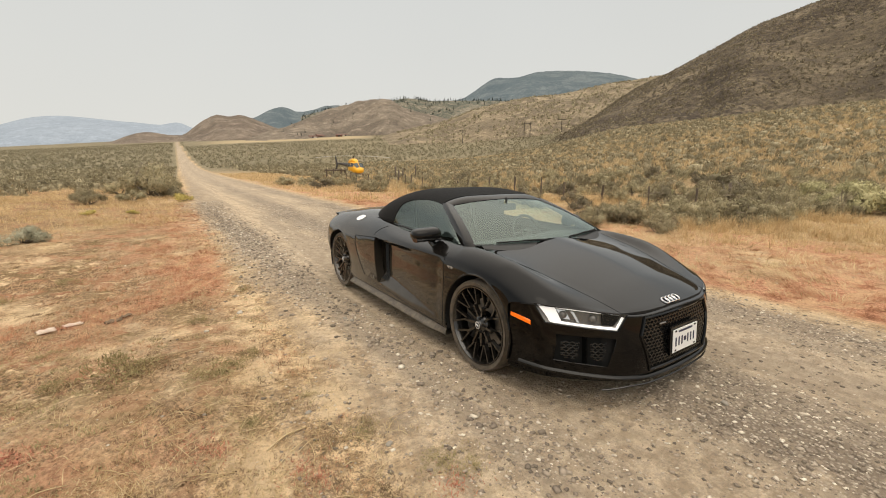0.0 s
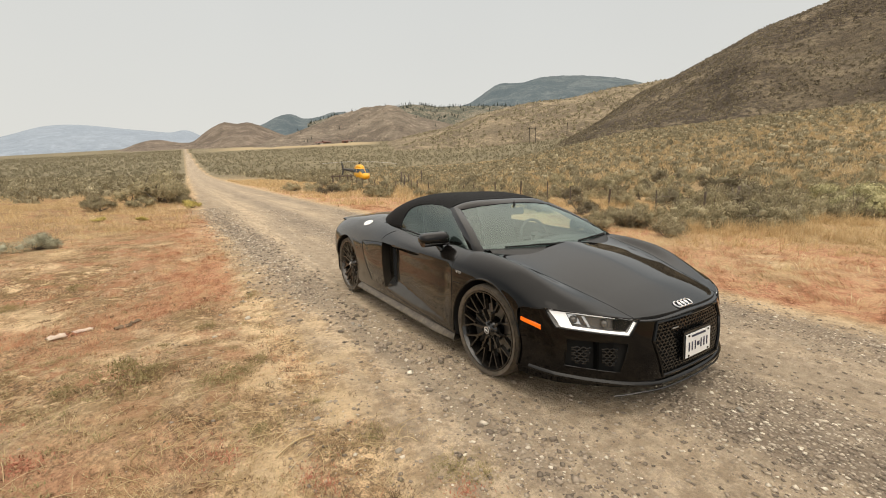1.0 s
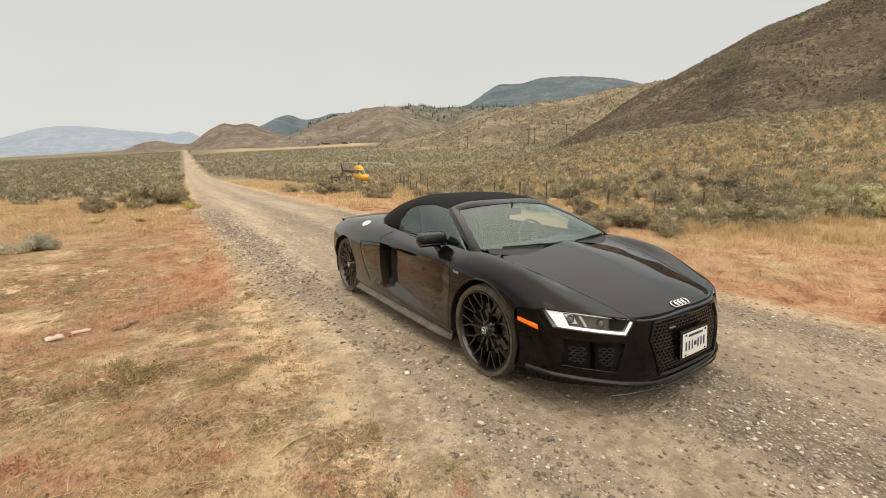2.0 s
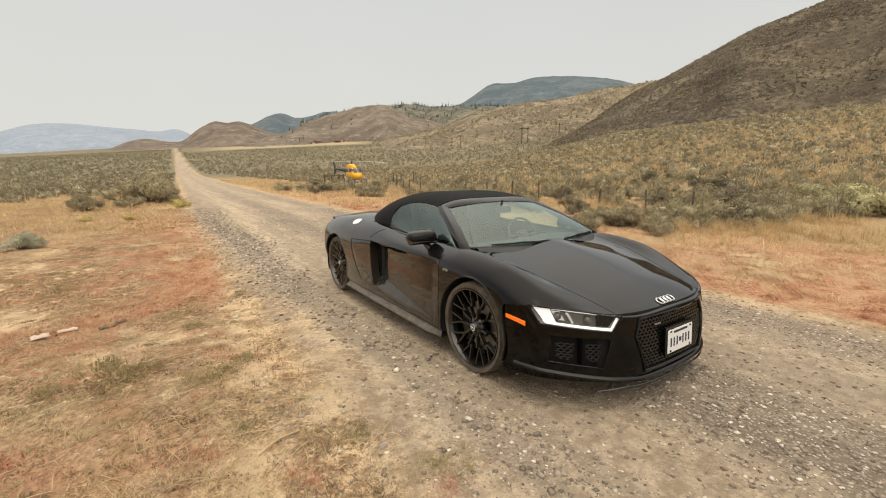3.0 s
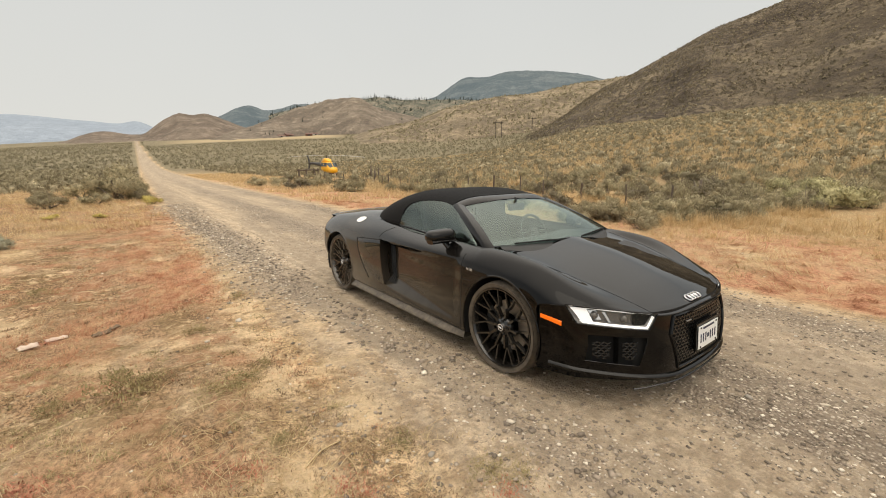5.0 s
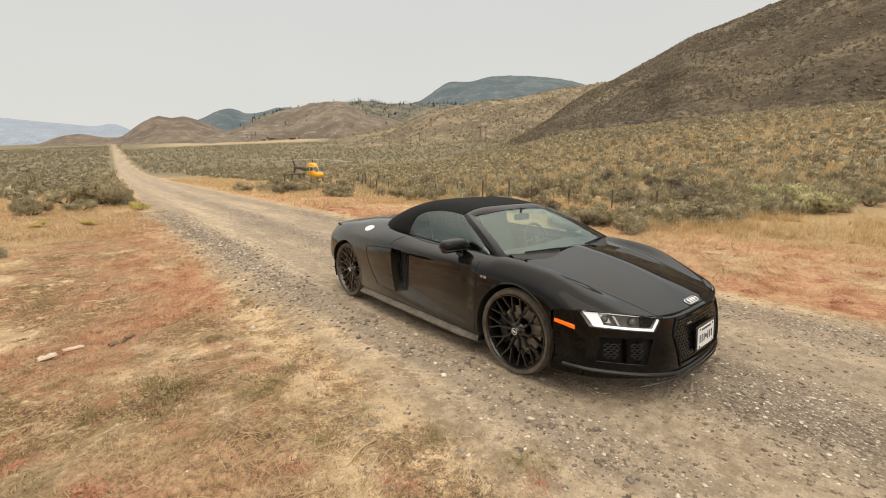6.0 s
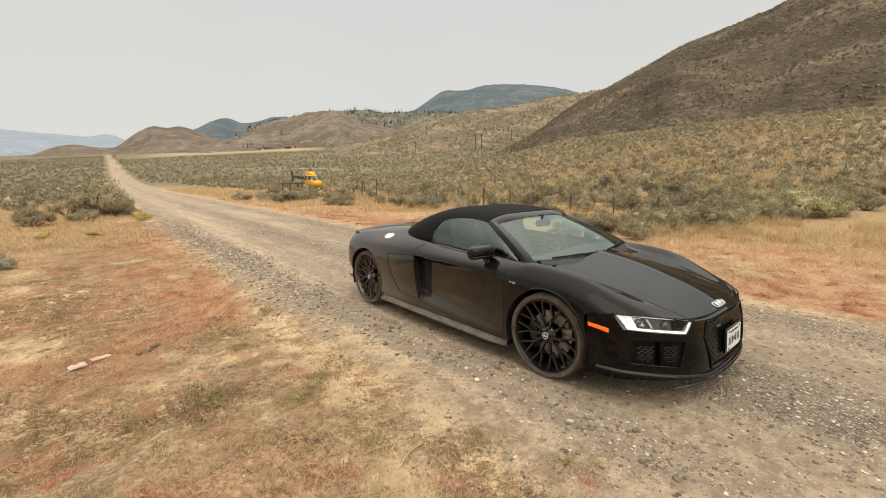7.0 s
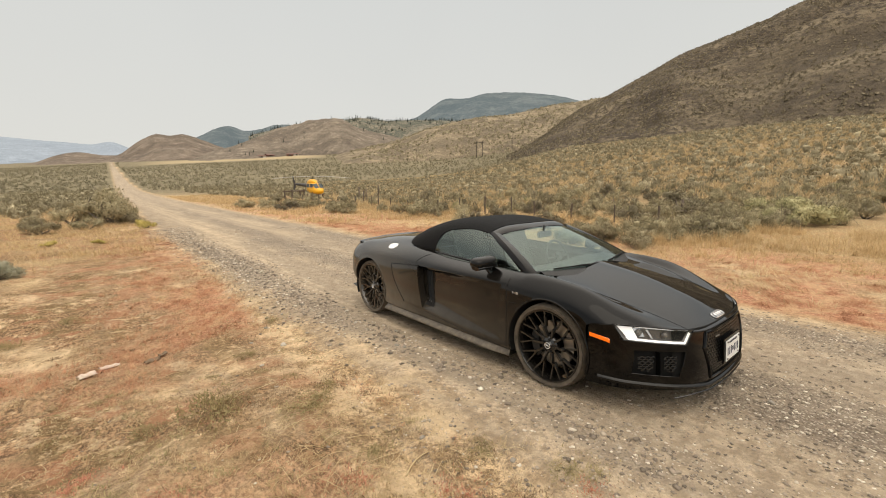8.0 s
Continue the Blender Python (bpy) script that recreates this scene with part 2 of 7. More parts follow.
def value_noise(x, y, scale, seed=1, octaves=4, gain=0.5):
    """Fractal noise in -1..1 over arrays of places."""
    out, amp, total = np.zeros_like(np.asarray(x, float)), 1.0, 0.0
    for o in range(octaves):
        u, v = np.asarray(x) * scale + 17.3 * o, np.asarray(y) * scale - 9.1 * o
        i, j = np.floor(u), np.floor(v)
        fu, fv = u - i, v - j
        fu, fv = fu * fu * (3 - 2 * fu), fv * fv * (3 - 2 * fv)
        a, b = hash2(i, j, seed + o), hash2(i + 1, j, seed + o)
        c2, d = hash2(i, j + 1, seed + o), hash2(i + 1, j + 1, seed + o)
        out += amp * (2 * ((a * (1 - fu) + b * fu) * (1 - fv) + (c2 * (1 - fu) + d * fu) * fv) - 1)
        total += amp
        amp, scale = amp * gain, scale * 2
    return out / total


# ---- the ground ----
CX, CY = -3.0, -3.4            # near the camera's stand; azimuths are taken from here to fit its view
# about the camera's height; skyline angles are raised from it
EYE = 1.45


def road_offset(x, y):
    """Metres to the right of the road's middle; the road runs a little east of north."""
    return x - 0.35 - 0.036 * np.clip(y, -40, 5000)


bench_rise = hermite([-180, 28, 40, 50, 56, 63, 70, 90, 130, 180], [0, 0, 1.5, 6, 9.3, 10.8, 12.2, 13.5, 8, 0])


def ground_z(x, y, bumps=True):
    x, y = np.asarray(x, float), np.asarray(y, float)
    dx, dy = x - CX, y - CY
    d = np.hypot(dx, dy) + 1e-6
    az = np.degrees(np.arctan2(dx, dy))
    z = 1.25 * (0.0764 * dx + 0.0400 * dy) * d**2 / (d**2 + 280.0**2) * (d < 1e5)
    z = np.where(z < 0, z * 0.3, z)
    z = z + bench_rise(az) * smooth01(14, 150, d)
    z = z - 0.13 * np.exp(-((x + 3.9) ** 2 + (y - 2.6) ** 2) / 5.0) + 0.09 * np.exp(-((x + 2.9) ** 2 + (y + 0.9) ** 2) / 1.6)
    xr = road_offset(x, y)
    near = 1 - smooth01(25, 60, d)
    crown = 0.018 * np.cos(np.clip(xr + 0.1, -2.5, 2.5) * 2 * math.pi / 1.72) * near
    z = z + crown
    off = smooth01(2.2, 3.4, np.abs(xr + 0.1))
    if bumps:
        z = z + near * (0.010 + 0.05 * off) * value_noise(x, y, 1.1, 3, 4) + near * (0.006 + 0.024 * off) * value_noise(x, y, 5, 9, 4)
        z = z + off * 0.18 * value_noise(x, y, 0.16, 5, 3) * smooth01(9, 22, d)
        z = z + smooth01(60, 300, d) * value_noise(x, y, 0.012, 21, 3) * 0.9
    return z


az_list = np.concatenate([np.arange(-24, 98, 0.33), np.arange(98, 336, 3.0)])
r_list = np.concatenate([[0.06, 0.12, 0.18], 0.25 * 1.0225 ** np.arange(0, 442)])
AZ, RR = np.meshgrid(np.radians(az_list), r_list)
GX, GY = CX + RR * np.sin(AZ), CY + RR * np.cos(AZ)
GZ = ground_z(GX, GY)
g_faces = grid_faces(len(r_list), len(az_list), closed=True)
g_verts = np.stack([GX, GY, GZ], -1).reshape(-1, 3)
g_verts = np.vstack([g_verts, [[CX, CY, float(ground_z(CX, CY))]]])
g_faces += [(len(g_verts) - 1, (j + 1) % len(az_list), j) for j in range(len(az_list))]
ground = sheet("ground", g_verts, g_faces, ground_mat)
tagged(ground, "dry sandy valley floor with a dirt road, gravel and sparse grass", "ground", kind="structure")

gx, gy = g_verts[:, 0], g_verts[:, 1]


windrow = hermite([-8, -2.5, -1.5, 1.5, 4.5, 10, 30, 400], [-1.40, -1.46, -1.55, -1.82, -1.85, -2.15, -2.2, -2.2])


def covers(x, y):
    """How much gravel, red grass, straw, sage and pale field lies at each place."""
    xr = road_offset(x, y)
    d = np.hypot(x - CX, y - CY)
    n1, n2 = value_noise(x, y, 0.9, 31, 4), value_noise(x, y, 0.25, 41, 4)
    wob = xr + 0.16 * n1
    strip = lambda c0, w: np.exp(-(((wob - c0) / w) ** 2))
    # a windrow of loose stones, the pale left wheel track, the coarse middle, the right track, the right shoulder
    gravel_w = np.clip((0.50 + 0.42 * smooth01(-1.2, 2.5, y)) * strip(windrow(y), 0.28 + 0.012 * np.clip(y, 0, 20)) + 1.1 * strip(-0.12, 0.52 + 0.14 * smooth01(-1.0, -2.4, y)) + 1.0 * strip(1.70, 0.62) + 0.35 * n1 - 0.02, 0, 1)
    gravel_w = gravel_w * (1 - 0.55 * smooth01(16, 60, d)) + 0.30 * smooth01(16, 60, d)
    on_road = 1 - smooth01(2.30, 2.75, np.abs(wob + 0.05))
    gravel_w *= on_road
    # left verge: bare dirt, a red mat of dead weed, straw beyond
    left = smooth01(-2.35, -2.65, wob)
    red_l = left * smooth01(1.2, 3.0, y + 1.4 * n1 - 0.5 * (x + 2.6)) * (1 - smooth01(-3.45, -4.5, xr + 0.05 * y + 0.9 * n2)) * (1 - smooth01(9, 16, y + 2 * n2))
    red_l *= np.clip(0.50 + 1.3 * n1 + 0.5 * n2, 0, 0.9)
    red_l = np.maximum(red_l, left * 0.55 * smooth01(0.34, 0.5, value_noise(x, y, 0.9, 63, 3)))
    straw_l = left * np.clip(smooth01(-3.0, -4.6, xr + 0.8 * n2) * smooth01(4, 9, y + 2 * n2) + 0.5 * np.clip(n1 + 0.6 * n2, 0, 1) * smooth01(-0.5, 3, y), 0, 1)
    # right verge: red brown mat, then golden grass under the brush
    right = smooth01(2.45, 2.8, wob)
    red_r = right * (1 - smooth01(6.5, 9.5, xr + 1.8 * n2)) * np.clip(0.55 + 1.5 * n1 + 0.8 * n2, 0, 0.95)
    straw_r = right * smooth01(5.8, 8.6, xr + 2.2 * n2)
    far = smooth01(24, 60, d)
    red = np.clip(red_l + red_r, 0, 1) * (1 - far)
    straw_w = np.clip(straw_l + straw_r + 0.35 * right, 0, 1)
    verge = smooth01(2.5, 3.0, np.abs(wob)) * (1 - smooth01(9, 16, np.abs(xr) + 3 * n2)) * (1 - smooth01(55, 90, d))
    straw_w = np.clip(np.maximum(straw_w, verge * far * 0.9), 0, 1)
    off = smooth01(2.6, 3.2, np.abs(xr))
    sage_w = np.where(xr > 0, smooth01(12, 22, xr + 3 * n2 + 0.15 * np.clip(y - 30, 0, 60) + 0.3 * np.clip(y - 60, 0, 60)), smooth01(28, 38, y + 5 * n2 - 2.2 * np.clip(8 + xr, 0, 5) + 0.6 * np.clip(-xr - 9, 0, 30))) * off
    sage_w = sage_w * np.where(xr > 0, 0.28 + 0.66 * smooth01(45, 140, d), 0.95) * np.clip(0.9 + 0.45 * n2 + 0.5 * smooth01(60, 140, d), 0.55, 1)
    az = np.degrees(np.arctan2(x - CX, y - CY))
    field = off * smooth01(500, 560, d) * (1 - smooth01(640, 760, d)) * smooth01(3, 9, az) * (1 - smooth01(22, 26, az))
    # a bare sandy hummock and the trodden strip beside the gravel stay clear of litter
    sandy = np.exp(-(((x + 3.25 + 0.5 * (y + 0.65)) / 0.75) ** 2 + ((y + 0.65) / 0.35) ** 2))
    litter_shade_w = smooth01(-2.55, -2.95, wob) * np.clip(0.70 + 1.7 * value_noise(x, y, 1.3, 61, 4) - 0.9 * sandy + 1.3 * np.exp(-(((x + 4.0) / 0.6) ** 2 + ((y - 0.6) / 1.1) ** 2)), 0, 1) * (1 - far) * (1 - 0.75 * red_l)
    return gravel_w, red, straw_w, sage_w, field, litter_shade_w


cov = covers(gx, gy)
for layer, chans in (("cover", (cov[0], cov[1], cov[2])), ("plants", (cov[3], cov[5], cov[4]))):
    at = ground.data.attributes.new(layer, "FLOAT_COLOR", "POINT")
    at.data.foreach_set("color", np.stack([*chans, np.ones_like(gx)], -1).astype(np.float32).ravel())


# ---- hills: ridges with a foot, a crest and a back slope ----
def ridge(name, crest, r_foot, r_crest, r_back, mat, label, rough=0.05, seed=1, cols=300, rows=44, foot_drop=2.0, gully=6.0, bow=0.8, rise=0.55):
    """crest: azimuth and height angle of the skyline, in degrees, fitted to the camera's view."""
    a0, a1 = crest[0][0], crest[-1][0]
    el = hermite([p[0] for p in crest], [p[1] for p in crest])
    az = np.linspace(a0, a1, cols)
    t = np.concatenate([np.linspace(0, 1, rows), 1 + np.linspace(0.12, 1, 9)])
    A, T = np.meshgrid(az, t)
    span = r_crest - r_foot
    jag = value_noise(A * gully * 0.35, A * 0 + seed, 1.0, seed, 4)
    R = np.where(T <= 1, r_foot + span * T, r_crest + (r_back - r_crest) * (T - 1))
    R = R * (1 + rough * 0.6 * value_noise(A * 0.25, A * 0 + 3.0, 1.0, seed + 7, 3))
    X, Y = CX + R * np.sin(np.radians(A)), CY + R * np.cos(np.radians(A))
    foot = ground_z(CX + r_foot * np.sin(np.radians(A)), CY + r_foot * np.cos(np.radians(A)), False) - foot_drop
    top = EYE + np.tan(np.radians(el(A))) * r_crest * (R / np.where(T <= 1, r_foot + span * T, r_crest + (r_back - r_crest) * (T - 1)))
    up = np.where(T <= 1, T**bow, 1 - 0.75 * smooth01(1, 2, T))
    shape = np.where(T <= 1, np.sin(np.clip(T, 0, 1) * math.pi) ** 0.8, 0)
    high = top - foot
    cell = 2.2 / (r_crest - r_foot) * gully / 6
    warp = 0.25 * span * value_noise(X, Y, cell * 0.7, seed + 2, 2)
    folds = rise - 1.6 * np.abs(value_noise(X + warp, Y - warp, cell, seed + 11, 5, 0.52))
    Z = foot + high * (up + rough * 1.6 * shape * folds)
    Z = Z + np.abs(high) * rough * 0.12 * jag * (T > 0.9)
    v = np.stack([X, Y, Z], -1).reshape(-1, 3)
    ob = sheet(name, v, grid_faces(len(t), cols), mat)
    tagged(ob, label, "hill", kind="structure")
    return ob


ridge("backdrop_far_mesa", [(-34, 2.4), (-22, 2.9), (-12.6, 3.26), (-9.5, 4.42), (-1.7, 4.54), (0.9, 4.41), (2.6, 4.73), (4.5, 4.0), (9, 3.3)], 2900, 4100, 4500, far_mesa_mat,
      "far flat-topped mesa with blue smoke haze painted on", 0.02, 3, foot_drop=30, bow=0.6)
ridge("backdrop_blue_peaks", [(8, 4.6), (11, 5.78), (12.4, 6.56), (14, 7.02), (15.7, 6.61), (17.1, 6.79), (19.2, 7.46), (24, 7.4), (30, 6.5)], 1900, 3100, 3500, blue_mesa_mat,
      "rocky peaks behind the hills, blue haze painted on", 0.12, 5, foot_drop=20)
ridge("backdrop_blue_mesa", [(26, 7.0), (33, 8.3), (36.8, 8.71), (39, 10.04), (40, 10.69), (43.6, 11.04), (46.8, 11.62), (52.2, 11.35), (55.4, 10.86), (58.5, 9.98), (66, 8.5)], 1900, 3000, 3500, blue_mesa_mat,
      "broad forested mesa with blue haze painted on", 0.06, 6, foot_drop=20)
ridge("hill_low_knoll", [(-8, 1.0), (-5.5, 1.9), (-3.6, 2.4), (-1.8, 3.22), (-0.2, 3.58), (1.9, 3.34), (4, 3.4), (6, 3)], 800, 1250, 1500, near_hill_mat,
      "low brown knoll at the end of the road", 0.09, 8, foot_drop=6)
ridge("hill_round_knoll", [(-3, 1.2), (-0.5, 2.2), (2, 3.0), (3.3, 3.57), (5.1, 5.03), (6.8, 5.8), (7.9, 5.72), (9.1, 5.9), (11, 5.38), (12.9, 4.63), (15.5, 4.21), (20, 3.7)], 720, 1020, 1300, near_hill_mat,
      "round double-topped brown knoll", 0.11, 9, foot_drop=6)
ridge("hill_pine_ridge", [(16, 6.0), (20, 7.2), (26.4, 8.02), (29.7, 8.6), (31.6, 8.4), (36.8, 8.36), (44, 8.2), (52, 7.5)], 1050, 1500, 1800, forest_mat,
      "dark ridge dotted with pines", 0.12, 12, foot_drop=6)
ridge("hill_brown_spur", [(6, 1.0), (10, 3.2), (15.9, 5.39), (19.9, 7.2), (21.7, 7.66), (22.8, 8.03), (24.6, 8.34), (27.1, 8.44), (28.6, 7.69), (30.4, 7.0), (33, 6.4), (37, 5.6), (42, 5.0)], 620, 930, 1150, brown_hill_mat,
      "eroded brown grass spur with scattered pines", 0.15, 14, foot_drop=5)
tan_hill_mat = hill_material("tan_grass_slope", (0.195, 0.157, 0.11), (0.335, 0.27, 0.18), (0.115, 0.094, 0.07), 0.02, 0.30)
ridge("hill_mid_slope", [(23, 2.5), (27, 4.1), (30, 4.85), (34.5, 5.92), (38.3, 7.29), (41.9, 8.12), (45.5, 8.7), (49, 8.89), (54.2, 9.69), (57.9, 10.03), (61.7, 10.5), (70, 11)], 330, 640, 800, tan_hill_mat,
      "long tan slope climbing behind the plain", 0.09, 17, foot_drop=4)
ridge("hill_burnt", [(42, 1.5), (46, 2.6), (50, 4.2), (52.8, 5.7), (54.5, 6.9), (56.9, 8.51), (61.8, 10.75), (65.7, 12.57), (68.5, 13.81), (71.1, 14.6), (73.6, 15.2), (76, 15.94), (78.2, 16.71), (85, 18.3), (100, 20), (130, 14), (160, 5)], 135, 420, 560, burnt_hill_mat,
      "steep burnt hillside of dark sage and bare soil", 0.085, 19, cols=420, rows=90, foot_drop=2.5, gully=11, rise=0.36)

# ---- the sports car ----
paint = material("black_car_paint", (0.0015, 0.0015, 0.0018), 0.04, Specular_IOR_Level=0.5)
pn = Nodes(paint)
dust = pn.rng(pn.noise(7, 6, 0.7), 0.42, 0.72)
low_dust = pn.n.new("ShaderNodeSeparateXYZ")
pn.l.new(pn.pos, low_dust.inputs[0])
# flank dust; its tint also paints in reflected ground and sky brightness
splash_sheen = pn.math("MULTIPLY", pn.rng(low_dust.outputs["Z"], 0.16, 0.50, 1.0, 0.12), pn.rng(pn.noise(3.0, 5, 0.7), 0.1, 0.75))
side_dust_sheen = pn.math("ADD", pn.rng(low_dust.outputs["Y"], -1.5, -0.5, 0.0, 1.0), pn.rng(low_dust.outputs["Y"], 0.30, 0.75, 0.0, 0.9))
side_dust_sheen = pn.math("MULTIPLY", side_dust_sheen, pn.rng(low_dust.outputs["Z"], 0.55, 0.82, 1.0, 0.2))
side_dust_sheen = pn.math("ADD", side_dust_sheen, pn.rng(low_dust.outputs["Y"], 0.45, 1.1, 0.0, 0.9))
splash_sheen = pn.math("MULTIPLY", splash_sheen, side_dust_sheen)
pn.color(pn.mix(pn.math("ADD", pn.math("MULTIPLY", splash_sheen, 0.22), pn.math("MULTIPLY", side_dust_sheen, 0.10)), (0.0015, 0.0015, 0.0018), (0.25, 0.215, 0.17)))
pn.rough(pn.rng(dust, 0, 1, 0.02, 0.045))
# lacquer: little gloss face on, much at a glance
facing = pn.n.new("ShaderNodeLayerWeight")
facing.inputs["Blend"].default_value = 0.5
pn.l.new(pn.rng(facing.outputs["Facing"], 0.32, 0.72, 0.25, 0.85), pn.bsdf.inputs["Specular IOR Level"])
dusty_paint = material("dusty_black_sill", (0.05, 0.042, 0.033), 0.42)
dn = Nodes(dusty_paint)
dn.color(dn.mix(dn.rng(dn.noise(14, 6, 0.7), 0.3, 0.7), (0.035, 0.029, 0.022), (0.19, 0.153, 0.108)))
gloss_black = material("gloss_black_trim", (0.003, 0.003, 0.003), 0.08, Specular_IOR_Level=0.35)
mesh_black = material("gloss_black_mesh", (0.006, 0.006, 0.006), 0.22, Specular_IOR_Level=0.6)
satin_black = material("satin_black_plastic", (0.012, 0.012, 0.012), 0.45)
gap_mat = material("dark_panel_gap", (0.002, 0.002, 0.002), 0.9)
rim_mat = material("gloss_black_wheel", (0.006, 0.0055, 0.005), 0.18, Coat_Weight=0.5, Coat_Roughness=0.05)
rw = Nodes(rim_mat)
rim_place = rw.n.new("ShaderNodeSeparateXYZ")
rw.l.new(rw.pos, rim_place.inputs[0])
# the rear wheels carry more of the road's dust
rw.color(rw.mix(rw.math("MULTIPLY", rw.rng(rim_place.outputs["Y"], -0.6, 0.6, 0.06, 0.75), rw.rng(rw.noise(16, 5, 0.7), 0.3, 0.7)), (0.006, 0.0055, 0.005), (0.115, 0.092, 0.068)))
rubber = material("dusty_tyre_rubber", (0.03, 0.027, 0.024), 0.85)
rn = Nodes(rubber)
rn.color(rn.mix(rn.rng(rn.noise(11, 6, 0.7), 0.3, 0.7), (0.035, 0.029, 0.023), (0.135, 0.108, 0.078)))
rn.bump(rn.noise(160, 3), 0.3, 0.003)
disc_mat = material("brake_disc_steel", (0.35, 0.33, 0.31), 0.35, 1.0)
silver = material("bright_chrome", (0.85, 0.85, 0.86), 0.12, 1.0)
white_badge = material("satin_silver_badge", (0.72, 0.72, 0.72), 0.25, 0.6)
fabric = material("black_soft_top_fabric", (0.006, 0.006, 0.0065), 0.95, Sheen_Weight=0.03, Specular_IOR_Level=0.2)
fn = Nodes(fabric)
fn.bump(fn.noise(420, 3), 0.4, 0.002)
amber = material("amber_side_marker", (0.95, 0.17, 0.01), 0.18, Emission_Color=(1.0, 0.16, 0.0, 1), Emission_Strength=0.25)
led_mat = material("lit_white_running_light", (0.95, 0.95, 0.95), 0.25, Emission_Color=(1, 0.98, 0.95, 1), Emission_Strength=0.42)
lamp_bowl = material("smoked_headlamp_interior", (0.16, 0.155, 0.15), 0.35, 0.4)
leather = material("black_leather", (0.05, 0.05, 0.05), 0.5)
dash_mat = material("dark_dashboard", (0.025, 0.025, 0.026), 0.6)
plate_mat = material("white_plate", (0.80, 0.80, 0.80), 0.4)
plate_ink = material("dark_blue_plate_marks", (0.02, 0.025, 0.06), 0.5)
sticker_mat = material("white_round_sticker", (0.82, 0.82, 0.80), 0.4)


def clear_glass(name, tint, gloss=0.07, rough=0.05):
    """Thin sheet glass: what is behind shows through, tinted, under a skin of gloss."""
    m = bpy.data.materials.new(name)
    m.use_nodes = True
    n, l = m.node_tree.nodes, m.node_tree.links
    n.clear()
    tr = n.new("ShaderNodeBsdfTransparent")
    tr.inputs["Color"].default_value = (*tint, 1)
    gl = n.new("ShaderNodeBsdfGlossy")
    gl.inputs["Roughness"].default_value = rough
    gl.inputs["Color"].default_value = (0.88, 1.0, 0.94, 1)
    lw = n.new("ShaderNodeLayerWeight")
    lw.inputs["Blend"].default_value = 0.5
    fr = n.new("ShaderNodeMath")
    fr.operation = "POWER"
    l.new(lw.outputs["Facing"], fr.inputs[0])
    fr.inputs[1].default_value = 4.0
    mr = n.new("ShaderNodeMapRange")
    mr.inputs["To Min"].default_value = gloss
    mr.inputs["To Max"].default_value = 1.0
    l.new(fr.outputs[0], mr.inputs["Value"])
    mix = n.new("ShaderNodeMixShader")
    l.new(mr.outputs[0], mix.inputs[0])
    l.new(tr.outputs[0], mix.inputs[1])
    l.new(gl.outputs[0], mix.inputs[2])
    out = n.new("ShaderNodeOutputMaterial")
    l.new(mix.outputs[0], out.inputs["Surface"])
    return m


screen_glass = clear_glass("windscreen_glass", (0.74, 0.88, 0.84), 0.10)
side_glass = clear_glass("side_window_glass", (0.80, 0.95, 0.89), 0.12)
lamp_glass = clear_glass("headlamp_lens", (0.92, 0.92, 0.92), 0.02, 0.05)

car = new("sports_car")
tagged(car, "glossy black two-seat sports convertible with black fabric roof up, dusty sills", "car")

AXLE, WHEEL_R, ARCH_R = 1.325, 0.334, 0.372
WHEELS = ((-AXLE, WHEEL_R), (AXLE, WHEEL_R))
plan_front = hermite([0, 0.2, 0.37, 0.52, 0.70, 0.80, 0.88, 0.93, 0.95, 1.0], [-2.262, -2.257, -2.238, -2.186, -2.055, -1.955, -1.855, -1.755, -1.685, -1.62])

ST = [-2.262, -2.12, -1.92, -1.72, -1.52, -1.325, -1.10, -0.90, -0.50, 0.0, 0.40, 0.70, 1.00, 1.325, 1.60, 1.85, 2.03, 2.12]
CTRL = (   # x and z of eight lines that run along the body, from the crown to the underside
    ([0] * 18, [.578, .634, .699, .756, .804, .841, .872, .882, .89, .90, .91, .93, .945, .935, .91, .875, .835, .80]),
    ([.46, .50, .545, .60, .645, .68, .712, .715, .69, .67, .67, .66, .62, .60, .58, .56, .54, .52],
     [.580, .630, .682, .731, .774, .807, .848, .873, .88, .892, .90, .915, .93, .925, .905, .872, .835, .80]),
    ([.78, .80, .80, .79, .785, .785, .79, .795, .785, .775, .77, .775, .79, .81, .81, .79, .74, .68],
     [.630, .670, .724, .779, .824, .850, .860, .854, .850, .866, .884, .882, .872, .868, .855, .832, .81, .78]),
    ([.95, .945, .94, .938, .935, .935, .932, .928, .925, .925, .916, .912, .922, .934, .932, .905, .83, .755],
     [.612, .628, .655, .690, .715, .730, .742, .752, .766, .772, .768, .770, .772, .768, .752, .735, .72, .70]),
    ([.955, .955, .955, .953, .952, .952, .948, .946, .944, .944, .950, .960, .972, .978, .974, .938, .86, .78],
     [.50, .505, .52, .54, .56, .575, .58, .58, .58, .58, .58, .585, .59, .59, .58, .57, .56, .55]),
    ([.957] * 6 + [.957, .957, .957, .957, .957, .960, .966, .970, .964, .935, .86, .78],
     [.37, .37, .37, .37, .37, .37, .36, .35, .34, .34, .35, .36, .37, .38, .43, .46, .48, .48]),
    ([.950, .950, .950, .950, .950, .950, .948, .945, .945, .945, .945, .945, .945, .945, .94, .90, .83, .74],
     [.20, .20, .20, .20, .20, .20, .19, .19, .19, .19, .19, .19, .20, .24, .34, .38, .40, .40]),
    ([.84] * 14 + [.84, .80, .72, .62], [.17] * 8 + [.165] * 6 + [.31, .35, .37, .38]),
)
LINES = [(hermite(ST, xs), hermite(ST, zs)) for xs, zs in CTRL]
SEG = 12


